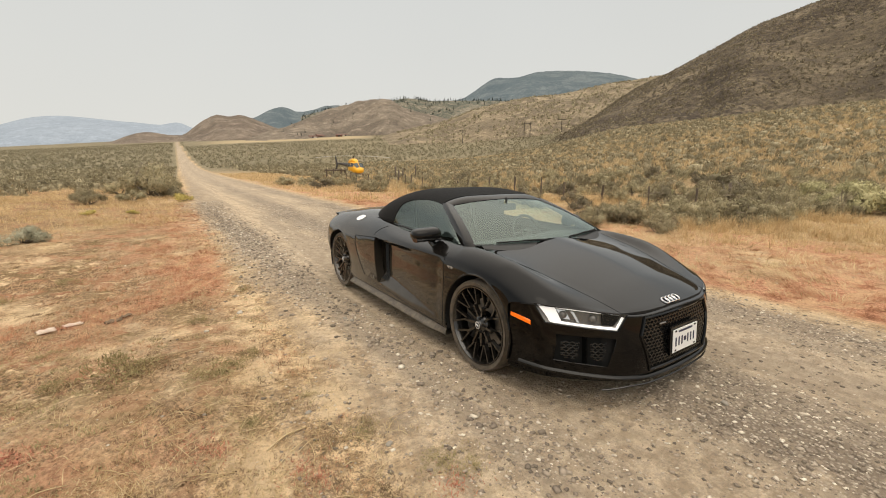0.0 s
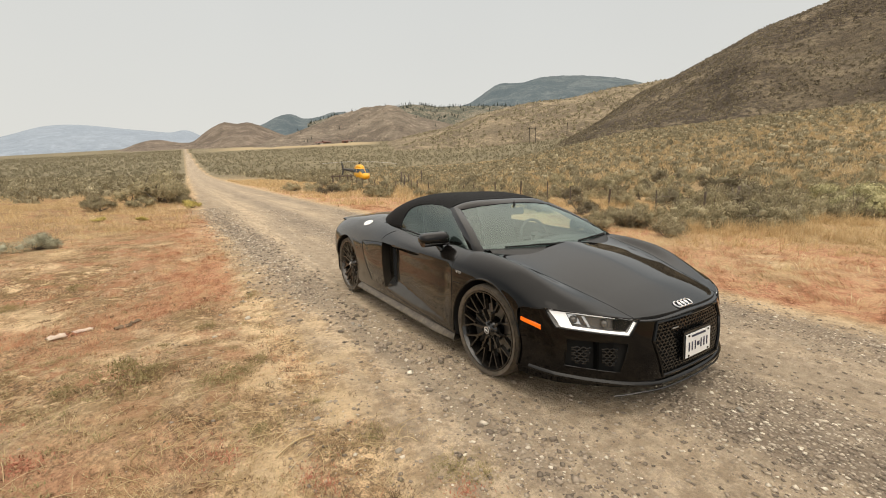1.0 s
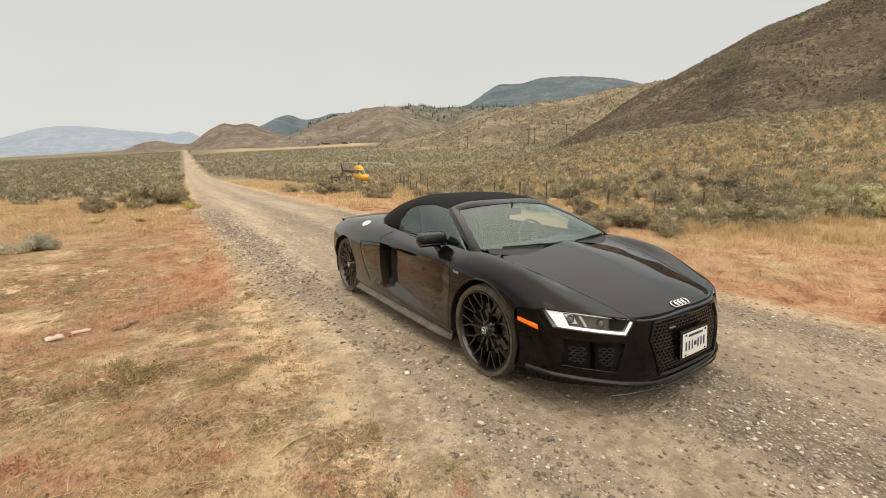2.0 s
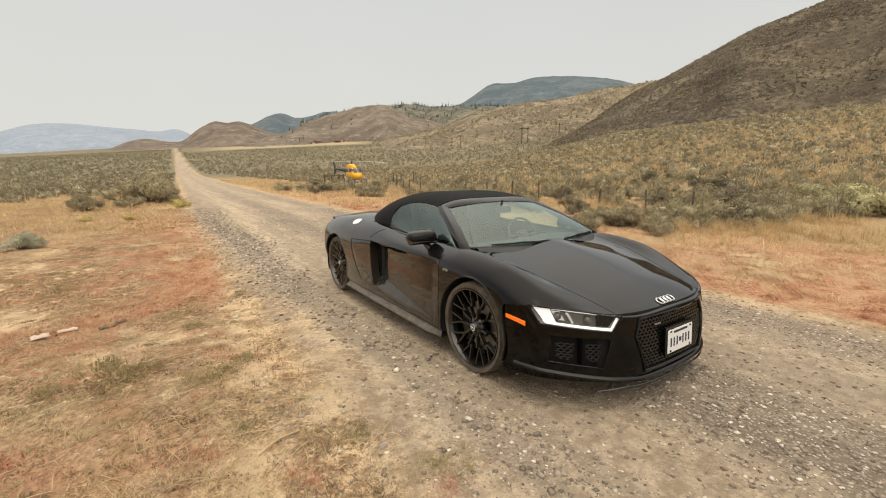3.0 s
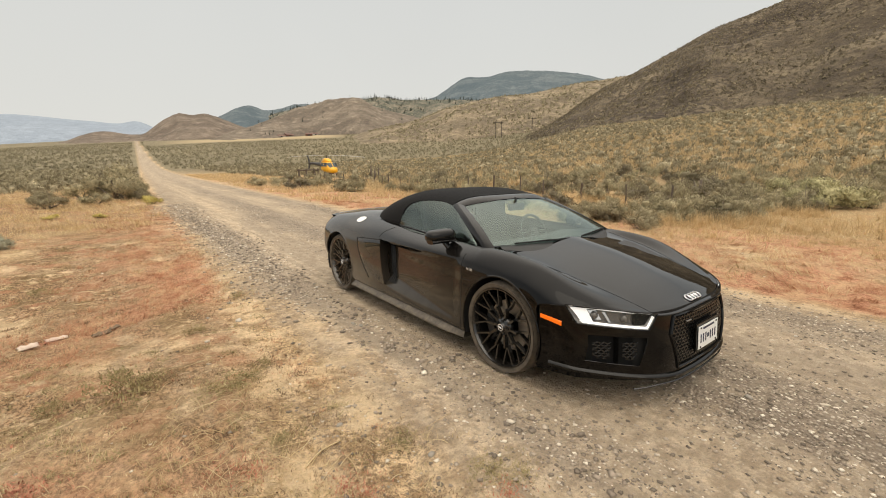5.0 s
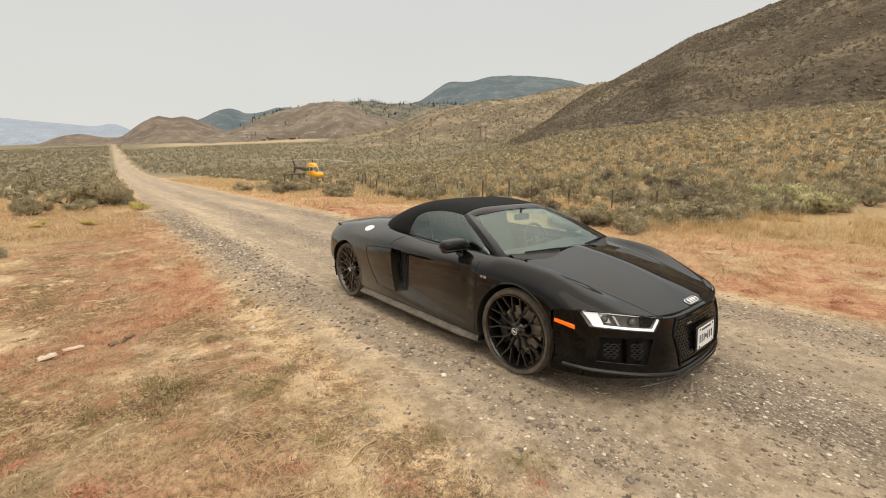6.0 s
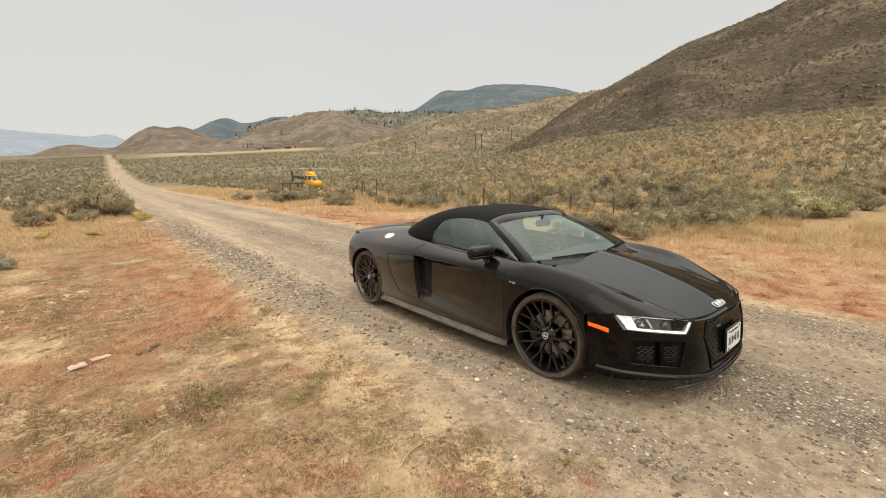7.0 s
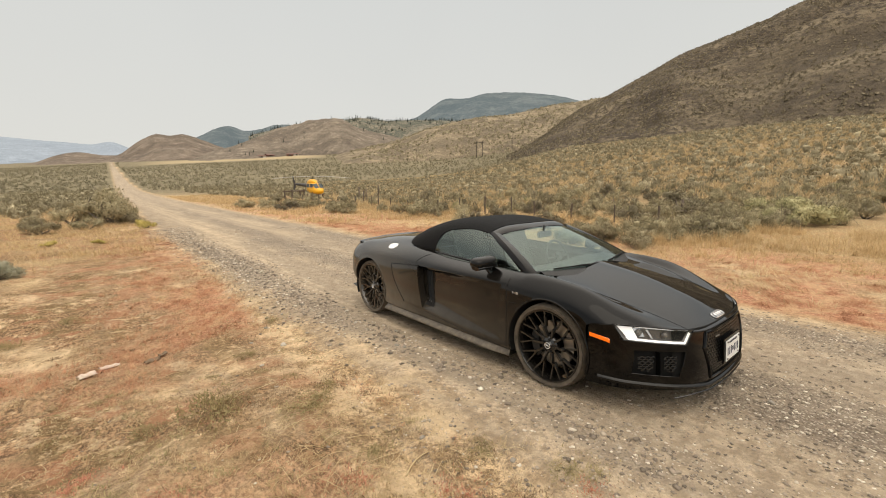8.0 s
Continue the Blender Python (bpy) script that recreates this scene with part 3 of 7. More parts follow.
def body_profile(y):
    """The half section at nominal station y: a smooth run through the eight lines."""
    px, pz = np.array([float(f(y)) for f, _ in LINES]), np.array([float(h(y)) for _, h in LINES])
    k = np.arange(len(px), dtype=float)
    s = np.linspace(0, len(px) - 1, SEG * (len(px) - 1) + 1)
    t = np.concatenate([[0], np.cumsum(np.hypot(np.diff(px), np.diff(pz)))])
    st = np.interp(s, k, t)
    hx, hz = hermite(t, px)(st), hermite(t, pz)(st)
    # the bonnet is domed across between its two edges
    dome = (0.0220 + 0.006 * math.exp(-(((y + 1.58) / 0.26) ** 2))) * float(smooth01(-2.24, -1.95, y)) * (1 - float(smooth01(-1.24, -1.02, y)))
    return hx, hz + dome * np.clip(1 - (hx / px[1]) ** 2, 0, 1)


door_low = hermite([-1.0, -0.914, -0.43, 0.225, 0.39], [0.222, 0.231, 0.257, 0.303, 0.312])
facet_high = hermite([-1.0, -0.914, -0.43, 0.0, 0.39], [0.030, 0.034, 0.070, 0.080, 0.080])
door_high = hermite([-1.0, -0.75, -0.4, 0.0, 0.39], [0.775, 0.762, 0.748, 0.738, 0.732])


def recess(y, z):
    """How far the door is scooped in under the shoulder, deepening into the side intake."""
    y, z = np.asarray(y, float), np.asarray(z, float)
    deep = 0.012 * smooth01(-0.93, -0.80, y) + 0.055 * smooth01(-0.75, 0.25, y) + 0.05 * smooth01(0.10, 0.34, y)
    lo, hi = door_low(y), door_high(y)
    win = np.clip((z - lo) / facet_high(y), 0, 1) * (1 - smooth01(hi - 0.042, hi + 0.004, z))
    return deep * win * (y < 0.382) * (y > -0.93)


ys_nom = np.unique(np.concatenate([np.linspace(-2.262, -1.5, 44), np.linspace(-1.5, 0.35, 84), [0.375, 0.381, 0.384, 0.395], np.linspace(0.41, 2.12, 76)]))
rows_b = []
for y in ys_nom:
    px, pz = body_profile(y)
    k = np.clip((-1.5 - y) / 0.762, 0, 1) ** 1.3
    ya = y + (plan_front(np.abs(px)) + 2.262) * k
    # the tail is rounded in plan
    kt = np.clip((y - 1.6) / 0.52, 0, 1) ** 2
    ya = ya - 0.16 * kt * (px / 0.8) ** 2
    px = px - recess(ya, pz) * (np.arange(len(px)) > SEG * 2)
    rows_b.append(np.stack([px, ya, pz], -1))
BODY = np.array(rows_b)


def carve_arches(P):
    """Pushes the sheet's points out of the wheel openings; returns which were inside."""
    P = P.copy()
    inside = np.zeros(P.shape[:2], bool)
    for wy, wz in WHEELS:
        r = ARCH_R + (0.006 if wy > 0 else 0)
        dy, dz = P[..., 1] - wy, P[..., 2] - wz
        rr = np.hypot(dy, dz) + 1e-9
        hit = (rr < r) & (P[..., 0] > 0.5)
        hit |= (np.abs(dy) < r) & (P[..., 2] < 0.30) & (P[..., 0] > 0.5) & (rr < r + 0.03)
        inside |= hit
        s = np.where(hit, r / rr, 1.0)
        P[..., 1], P[..., 2] = wy + dy * s, wz + dz * s
    return P, inside


carved, hole = carve_arches(BODY)


def half_body(sign):
    v, f = carved.copy().reshape(-1, 3), []
    v[:, 0] *= -sign
    n, m = carved.shape[:2]
    for i in range(n - 1):
        for j in range(m - 1):
            q = ((i, j), (i, j + 1), (i + 1, j + 1), (i + 1, j))
            if all(hole[a, b] for a, b in q):
                continue
            cx, cy = np.mean([BODY[a, b, 0] for a, b in q]), np.mean([BODY[a, b, 1] for a, b in q])
            if j < SEG * 2 and cx < 0.735 and -1.19 + 0.16 * (cx / 0.78) ** 2 < cy < 0.70:
                continue
            f.append([a * m + b for a, b in (q if sign > 0 else q[::-1])])
    return v, f


bv, bf = [], []
for sgn in (1, -1):
    v, f = half_body(sgn)
    bf += [[a + len(bv) for a in q] for q in f]
    bv += list(v)
bm = bmesh.new()
bvs = [bm.verts.new(v) for v in bv]
for q in bf:
    try:
        bm.faces.new([bvs[a] for a in q])
    except ValueError:
        pass
bmesh.ops.remove_doubles(bm, verts=bm.verts, dist=0.0004)
bmesh.ops.dissolve_degenerate(bm, edges=bm.edges, dist=0.0003)
bmesh.ops.delete(bm, geom=[v for v in bm.verts if not v.link_faces], context="VERTS")
bmesh.ops.recalc_face_normals(bm, faces=bm.faces)
part("body", bm, paint, car)


edge_x, edge_z = BODY[0, : SEG * 3 + 1, 0], BODY[0, : SEG * 3 + 1, 2]
nose_top = hermite(edge_x, edge_z)


# front bumper: drops from the bonnet's leading edge, open at the grille, the side intakes and the lamps
def nose(x, z):
    """The bumper skin's place at half breadth x and height z."""
    ax = np.abs(x)
    zt = nose_top(ax)
    bulge = 0.045 * np.sin(np.clip((zt - np.asarray(z)) / (zt - 0.20), 0, 1) * math.pi * 0.62)
    fade = 1 - smooth01(0.86, 0.95, ax)
    return np.stack([np.asarray(x, float) + 0 * z, plan_front(ax) - bulge * fade, np.asarray(z, float) + 0 * x], -1)


GRILLE = [(0.0, 0.548), (0.365, 0.560), (0.405, 0.455), (0.335, 0.232), (0.0, 0.222)]
INTAKE = [(0.555, 0.455), (0.825, 0.470), (0.838, 0.30), (0.60, 0.275)]
LAMP = [(0.895, 0.641), (0.482, 0.594), (0.550, 0.496), (0.864, 0.530)]


def in_poly(x, z, poly):
    c = False
    for (x0, z0), (x1, z1) in zip(poly, poly[1:] + poly[:1]):
        if (z0 > z) != (z1 > z) and x < (x1 - x0) * (z - z0) / (z1 - z0) + x0:
            c = not c
    return c


nx = np.concatenate([np.arange(0, 0.88, 0.0125), np.linspace(0.88, 0.95, 12)])
NZ = 40
fv, ff = [], []
for sgn in (1, -1):
    base = len(fv)
    for x in nx:
        zt = float(nose_top(x))
        for k in range(NZ + 1):
            z = zt + (0.185 - zt) * k / NZ
            p = nose(x, z)
            fv.append((-sgn * p[0], p[1], p[2]))
    for i in range(len(nx) - 1):
        for k in range(NZ):
            xm = (nx[i] + nx[i + 1]) / 2
            zm = float(nose_top(xm)) + (0.185 - float(nose_top(xm))) * (k + 0.5) / NZ
            if in_poly(xm, zm, GRILLE) or in_poly(xm, zm, INTAKE) or in_poly(xm, zm, LAMP):
                continue
            q = [base + i * (NZ + 1) + k, base + (i + 1) * (NZ + 1) + k, base + (i + 1) * (NZ + 1) + k + 1, base + i * (NZ + 1) + k + 1]
            ff.append(q if sgn > 0 else q[::-1])
sheet("front_bumper", fv, ff, paint, car)


def tube(points, radius, mat, name, parent, label="", sides=6, closed=False, flat=1.0):
    """A round bar along a run of points."""
    pts = [Vector(p) for p in points]
    n = len(pts)
    v, f = [], []
    prev = None
    for i, p in enumerate(pts):
        a = pts[(i - 1) % n] if (closed or i) else p
        b = pts[(i + 1) % n] if (closed or i < n - 1) else p
        t = (b - a).normalized()
        if prev is None:
            prev = t.orthogonal().normalized()
        u = (prev - t * prev.dot(t)).normalized()
        prev = u
        w = t.cross(u)
        for k in range(sides):
            an = 2 * math.pi * k / sides
            v.append(p + u * math.cos(an) * radius + w * math.sin(an) * radius * flat)
    rings = n if closed else n - 1
    for i in range(rings):
        for k in range(sides):
            a, b = i * sides + k, i * sides + (k + 1) % sides
            c2, d = ((i + 1) % n) * sides + (k + 1) % sides, ((i + 1) % n) * sides + k
            f.append((a, b, c2, d))
    if not closed:
        f.append(tuple(range(sides))[::-1])
        f.append(tuple((n - 1) * sides + k for k in range(sides)))
    if name is None:
        return v, f
    return sheet(name, v, f, mat, parent, label)


def joined(runs):
    """Several (verts, faces) as one."""
    v, f = [], []
    for vv, fq in runs:
        f += [[a + len(v) for a in q] for q in fq]
        v += list(vv)
    return v, f


def nose_out(x, z, out=0.0):
    """A point of the bumper skin lifted by out along its outward way."""
    s = 1 if x >= 0 else -1
    p, q = nose(abs(x), z), nose(abs(x) + 0.004, z)
    t = q - p
    nrm = np.array([-t[1], t[0], 0.0])
    nrm = nrm / np.linalg.norm(nrm)
    if nrm[1] > 0:
        nrm = -nrm
    r = p + nrm * out
    return (s * r[0], r[1], r[2])


def outline(poly, out, sign=1, step=12, mirrored=False):
    pts = []
    for (x0, z0), (x1, z1) in zip(poly, poly[1:] + poly[:1]):
        for k in range(step):
            x, z = x0 + (x1 - x0) * k / step, z0 + (z1 - z0) * k / step
            pts.append(nose_out(sign * x if x else 1e-5 * sign, z, out))
    return pts


full_grille = [(0.365, 0.560), (0.405, 0.455), (0.335, 0.232), (-0.335, 0.232), (-0.405, 0.455), (-0.365, 0.560)]
grille = tube(outline(full_grille, 0.002), 0.010, gloss_black, "grille", car, "black honeycomb front grille", closed=True)


def honeycomb(poly, pitch, depth, bar):
    """Bars round six-sided cells inside an outline on the bumper."""
    runs, seen_e = [], set()
    hx, hz = pitch * 1.18, pitch * 0.72
    xs, zs = [p[0] for p in poly], [p[1] for p in poly]
    row = 0
    z = min(zs)
    while z < max(zs) + hz:
        x = min(xs) + (hx / 2 if row % 2 else 0)
        while x < max(xs) + hx:
            cs = [(x + hx * 0.5 * a, z + hz * b) for a, b in ((-0.62, -0.66), (0.62, -0.66), (1.0, 0), (0.62, 0.66), (-0.62, 0.66), (-1.0, 0))]
            for (xa, za), (xb, zb) in zip(cs, cs[1:] + cs[:1]):
                key = tuple(sorted(((round(xa, 3), round(za, 3)), (round(xb, 3), round(zb, 3)))))
                if key in seen_e or not (in_poly(xa, za, poly) and in_poly(xb, zb, poly)):
                    continue
                seen_e.add(key)
                runs.append(tube([nose_out(xa or 1e-5, za, depth), nose_out(xb or 1e-5, zb, depth)], bar, None, None, None, sides=4, flat=1.0))
            x += hx
        z += hz
        row += 1
    return joined(runs)


v, f = honeycomb(full_grille, 0.029, -0.006, 0.0034)
sheet("honeycomb", v, f, mesh_black, grille)


def backing(poly, depth, steps=14):
    xs = [p[0] for p in poly]
    v, f = [], []
    for i in range(steps + 1):
        x = min(xs) + (max(xs) - min(xs)) * i / steps
        for z in (max(p[1] for p in poly) - 0.004, min(p[1] for p in poly) + 0.004):
            v.append(nose_out(x or 1e-5, z, depth))
    return v, grid_faces(steps + 1, 2)


v, f = backing([(-0.62, 0.60), (0.62, 0.60), (0.62, 0.19), (-0.62, 0.19)], -0.020, 30)
sheet("backing", v, f, gap_mat, grille)
tube([nose_out(x, 0.505, 0.002) for x in (-0.235, -0.215, -0.195, -0.175)], 0.005, disc_mat, "small_badge", grille, flat=0.5)

for sgn in (-1, 1):
    poly = [(sgn * x, z) for x, z in INTAKE]
    intake = tube(outline(INTAKE, -0.003, sgn), 0.0035, gloss_black, "front_air_intake", car, "gloss black bumper intake with mesh", closed=True)
    v, f = backing([(sgn * 0.53, 0.49), (sgn * 0.87, 0.49), (sgn * 0.87, 0.25), (sgn * 0.53, 0.25)], -0.045)
    sheet("backing", v, f, gap_mat, intake)
    for xa, xb in ((0.605, 0.685), (0.725, 0.81)):
        sub = [(sgn * xa, 0.425), (sgn * xb, 0.432), (sgn * (xb + 0.004), 0.318), (sgn * (xa + 0.014), 0.308)]
        v, f = honeycomb(sub, 0.023, -0.010, 0.0030)
        sheet("mesh_insert", v, f, mesh_black, intake)
    fin = []
    for z in np.linspace(0.452, 0.288, 6):
        fin += [nose_out(sgn * 0.693, z, -0.03), nose_out(sgn * 0.705, z, 0.004), nose_out(sgn * 0.717, z, -0.03)]
    sheet("fin", fin, grid_faces(6, 3), gloss_black, intake)
    # headlamp
    lamp = tube(outline(LAMP, 0.001, sgn), 0.004, gloss_black, "headlamp", car, "slim lit headlamp with white light band", closed=True)
    v, f = [], []
    bil = lambda a, b: tuple((1 - b) * ((1 - a) * np.array(LAMP[0]) + a * np.array(LAMP[1])) + b * ((1 - a) * np.array(LAMP[3]) + a * np.array(LAMP[2])))
    for i in range(13):
        for k in range(5):
            x, z = bil(i / 12, k / 4)
            v.append(nose_out(sgn * x, z, -0.035 if 0 < i < 12 and 0 < k < 4 else -0.002))
    sheet("bowl", v, grid_faces(13, 5), lamp_bowl, lamp)

    def band(path, width, name, mat, out=-0.006):
        vv = []
        for (a, b), (da, db) in path:
            x, z = bil(a, b)
            vv.append(nose_out(sgn * x, z, out))
            x, z = bil(a + da * width, b + db * width)
            vv.append(nose_out(sgn * x, z, out - 0.006))
        sheet(name, vv, grid_faces(len(path), 2), mat, lamp)

    top = [((a, 0.045), (0, 1)) for a in np.linspace(0.03, 0.985, 16)]
    band(top, 0.08, "running_light", led_mat)
    tip = [((0.985, b), (-0.16, 0)) for b in np.linspace(0.045, 0.955, 6)]
    band(tip, 0.22, "running_light", led_mat)
    low = [((a, 0.955), (0, -1)) for a in np.linspace(0.05, 0.985, 16)]
    band(low, 0.13, "running_light", led_mat)
    inner = [((0.02 + 0.05 * b, b), (1, 0)) for b in np.linspace(0.05, 0.95, 6)]
    band(inner, 0.15, "running_light", led_mat)
    slash = [((0.30 + 0.13 * b, b), (1, 0)) for b in np.linspace(0.22, 0.80, 6)]
    band(slash, 0.035, "light_blade", white_badge, -0.02)
    slash = [((0.16 + 0.10 * b, b), (1, 0)) for b in np.linspace(0.22, 0.72, 6)]
    band(slash, 0.09, "reflector", silver, -0.024)
    for a0 in (0.24, 0.60):
        xx, zz = bil(a0, 0.5)
        bm = bmesh.new()
        bmesh.ops.create_uvsphere(bm, u_segments=14, v_segments=8, radius=0.026, matrix=Matrix.Translation(nose_out(sgn * xx, zz, -0.032)))
        part("projector", bm, lamp_bowl, lamp)
    v = []
    for i in range(13):
        for k in range(4):
            x, z = bil(i / 12, k / 3)
            v.append(nose_out(sgn * x, z, 0.003))
    lens = sheet("lens", v, [q[::-1] if sgn < 0 else q for q in grid_faces(13, 4)], lamp_glass, lamp)
    lens.visible_shadow = False
    # amber marker, bent round the corner
    v = []
    for i in range(9):
        x = 0.905 + 0.0425 * i / 8
        zc = 0.512 + 0.030 * i / 8
        for z, o in ((zc + 0.017 - 0.004 * i / 8, 0.001), (zc + 0.012, 0.006), (zc - 0.010, 0.006), (zc - 0.014, 0.001)):
            v.append(nose_out(sgn * x, z, o))
    sheet("side_marker", v, grid_faces(9, 4), amber, car, "amber side marker lamp")

# front splitter lip with a turned-up blade
v, lipx = [], np.linspace(-0.93, 0.93, 61)
for x in lipx:
    ax = abs(x)
    z0 = 0.162 + 0.050 * max(0, (ax - 0.35) / 0.58) ** 1.3
    ext = 0.026 - 0.014 * ax
    for z, o in ((z0 + 0.056, -0.030), (z0 + 0.044, 0.004), (z0 + 0.037, ext - 0.004), (z0 + 0.031, ext), (z0 + 0.016, ext - 0.004), (z0 + 0.008, ext - 0.03), (z0 + 0.012, -0.05), (z0 + 0.02, -0.25)):
        p = np.array(nose_out(x or 1e-5, 0.20, o))
        v.append((p[0], p[1], z))
sheet("front_splitter", v, grid_faces(len(lipx), 8), gloss_black, car, "gloss black splitter lip")
pts = []
for x in np.linspace(-0.62, 0.62, 41):
    p = np.array(nose_out(x or 1e-5, 0.2, 0.014 - 0.010 * abs(x)))
    pts.append((p[0], p[1], 0.150 - 0.022 * max(0, abs(x) - 0.48) / 0.14))
tube(pts, 0.006, mesh_black, "splitter_blade", car, flat=0.5)

# underside and the inner wells
v = []
for y in (-2.2, -1.74, 1.74, 2.0):
    for x in (-0.84, 0.84):
        w = 0.5 if abs(y) > 2.1 else 1
        v.append((x * w, y, 0.17 if y < 1.8 else 0.24))
sheet("floor_pan", v, grid_faces(4, 2), satin_black, car)
for wy, wz in WHEELS:
    for sgn in (-1, 1):
        v, m = [], 25
        for k in range(m):
            an = math.radians(-22 + 224 * k / (m - 1))
            r = ARCH_R + 0.002
            for x in (0.945, 0.60):
                v.append((sgn * x, wy + r * math.cos(an), wz + r * math.sin(an)))
        for k in range(m):
            an = math.radians(-22 + 224 * k / (m - 1))
            v.append((sgn * 0.60, wy + 0.05 * math.cos(an), wz + 0.05 * math.sin(an)))
        f = grid_faces(m, 2) + [(2 * k + 1, 2 * k + 3, 2 * m + k + 1, 2 * m + k) for k in range(m - 1)]
        sheet("wheel_well", v, f, gap_mat, car)


def skin_x(y, z):
    """Half breadth of the body's flank at y, z."""
    px, pz = body_profile(float(y))
    k = SEG * 2
    return float(np.interp(-z, -pz[k:], px[k:])) - float(recess(y, z))


# rolled arch lips
for wy, wz in WHEELS:
    for sgn in (-1, 1):
        pts = []
        for k in range(41):
            an = math.radians(-16 + 212 * k / 40)
            y, z = wy + (ARCH_R + 0.002) * math.cos(an), wz + (ARCH_R + 0.002) * math.sin(an)
            x = min(skin_x(min(max(y, -1.68), 2.0), z), 0.975) if z > 0.2 else 0.948
            pts.append((sgn * (x - 0.004), y, z))
        tube(pts, 0.008, paint, "arch_lip", car)

# side skirts: a dusty blade that flares out under the doors
for sgn in (-1, 1):
    v = []
    sy = np.linspace(-0.965, 0.955, 40)
    for y in sy:
        fl = 0.030 * smooth01(-0.97, -0.7, y)
        fl = float(fl)
        for x, z in ((0.935, 0.215), (0.948, 0.185), (0.957 + fl, 0.158), (0.960 + fl, 0.146), (0.950 + fl, 0.138), (0.84, 0.150)):
            v.append((sgn * x, y, z))
    sheet("side_skirt", v, grid_faces(len(sy), 6), dusty_paint, car, "dust-covered black side skirt")

def blade_front(b):
    """Where the blade's leading edge lies, b from its top to its foot."""
    return 0.337 - 0.105 * b**1.3


# side blades behind the doors, proud of the flank, and the dark intakes in front of them
for sgn in (-1, 1):
    v, n_y, n_z = [], 16, 14
    for i in range(n_y + 1):
        for k in range(n_z + 1):
            b = k / n_z
            front = blade_front(b)
            back = 0.83 - 0.09 * b - 0.16 * b**2.2
            y = front + (back - front) * i / n_y
            z = 0.745 - 0.040 * i / n_y - (0.437 - 0.040 * i / n_y) * b
            lift = 0.014 * (1 - i / n_y) ** 0.6 + 0.005
            px, pz = body_profile(max(y, 0.39))
            x0 = float(np.interp(-z, -pz[SEG * 2:], px[SEG * 2:]))
            v.append((sgn * (x0 + lift), y, z))
    f = grid_faces(n_y + 1, n_z + 1)
    # a returned front edge gives the blade its thickness
    b0 = len(v)
    for k in range(n_z + 1):
        p = v[k]
        v.append((p[0] - sgn * 0.10, p[1] + 0.035, p[2]))
    f += [(k, k + 1, b0 + k + 1, b0 + k) for k in range(n_z)]
    row = n_z + 1
    rim = [v[i * row] for i in range(n_y + 1)] + [v[n_y * row + k] for k in range(1, n_z + 1)]
    tube([(p[0] + sgn * 0.001, p[1], p[2]) for p in rim], 0.0042, gap_mat, "panel_gap", car, sides=5)
    sheet("side_blade", v, f, paint, car, "body-coloured blade behind the door")
    # no duct behind: a near-black sheet over the scoop's deep end paints its shade
    v, zs_in = [], np.linspace(0.728, 0.335, 22)
    for z in zs_in:
        fr = blade_front((0.745 - z) / 0.437)
        for dy in (-0.150, -0.125, -0.10, -0.075, -0.05, -0.025, 0.004):
            y = fr + dy
            v.append((sgn * (skin_x(y, z) + (0.004 if dy < -0.03 else 0.002)), y, z))
    vent = sheet("side_intake", v, grid_faces(len(zs_in), 7), gap_mat, car, "side air intake, its shade put in as a black sheet")
    for k in range(3):
        pts = []
        for z in np.linspace(0.715, 0.36, 14):
            y = blade_front((0.745 - z) / 0.437) - 0.125 + 0.042 * k
            pts.append((sgn * (skin_x(y, z) + 0.006), y, z))
        tube(pts, 0.0045, gloss_black, "slat", vent, sides=5)

# panel gaps on the flank and bonnet
def gap(points, name="panel_gap", r=0.0028):
    tube(points, r, gap_mat, name, car, sides=5)


for sgn in (-1, 1):
    gap([(sgn * (skin_x(y, z) + 0.0), y, z) for y, z in zip(np.linspace(-0.905, -0.935, 22), np.linspace(0.80, 0.20, 22))])
    gap([(sgn * skin_x(y, z), y, z) for y, z in zip(np.linspace(-0.93, 0.20, 40), door_low(np.linspace(-0.93, 0.20, 40)) - 0.030)])
    gap([(sgn * skin_x(y, z), y, z) for y, z in zip(0.40 - 0.13 * np.linspace(0, 1, 14) ** 2, np.linspace(0.76, 0.862, 14))])
    gap([(sgn * (skin_x(y, z) + 0.0), y, z) for y, z in zip(np.linspace(-1.02, -0.935, 8), np.linspace(0.62, 0.615, 8))])
    # bonnet shut line, just outside the crease
    gap([(sgn * p[0], p[1], p[2]) for p in (BODY[i, SEG + 1] for i in range(len(ys_nom)) if ys_nom[i] < -1.13)], "bonnet_gap", 0.0016)
gap([nose_out(x or 1e-5, float(nose_top(abs(x))) - 0.004, 0.001) for x in np.linspace(-0.93, 0.93, 80)], "bonnet_gap", 0.0030)


# ---- wheels ----
def lathe(profile, segs=56):
    """Rings round the x axis; profile of (x, r)."""
    v = []
    for x, r in profile:
        for k in range(segs):
            a = 2 * math.pi * k / segs
            v.append((x, r * math.cos(a), r * math.sin(a)))
    return v, grid_faces(len(profile), segs, closed=True)


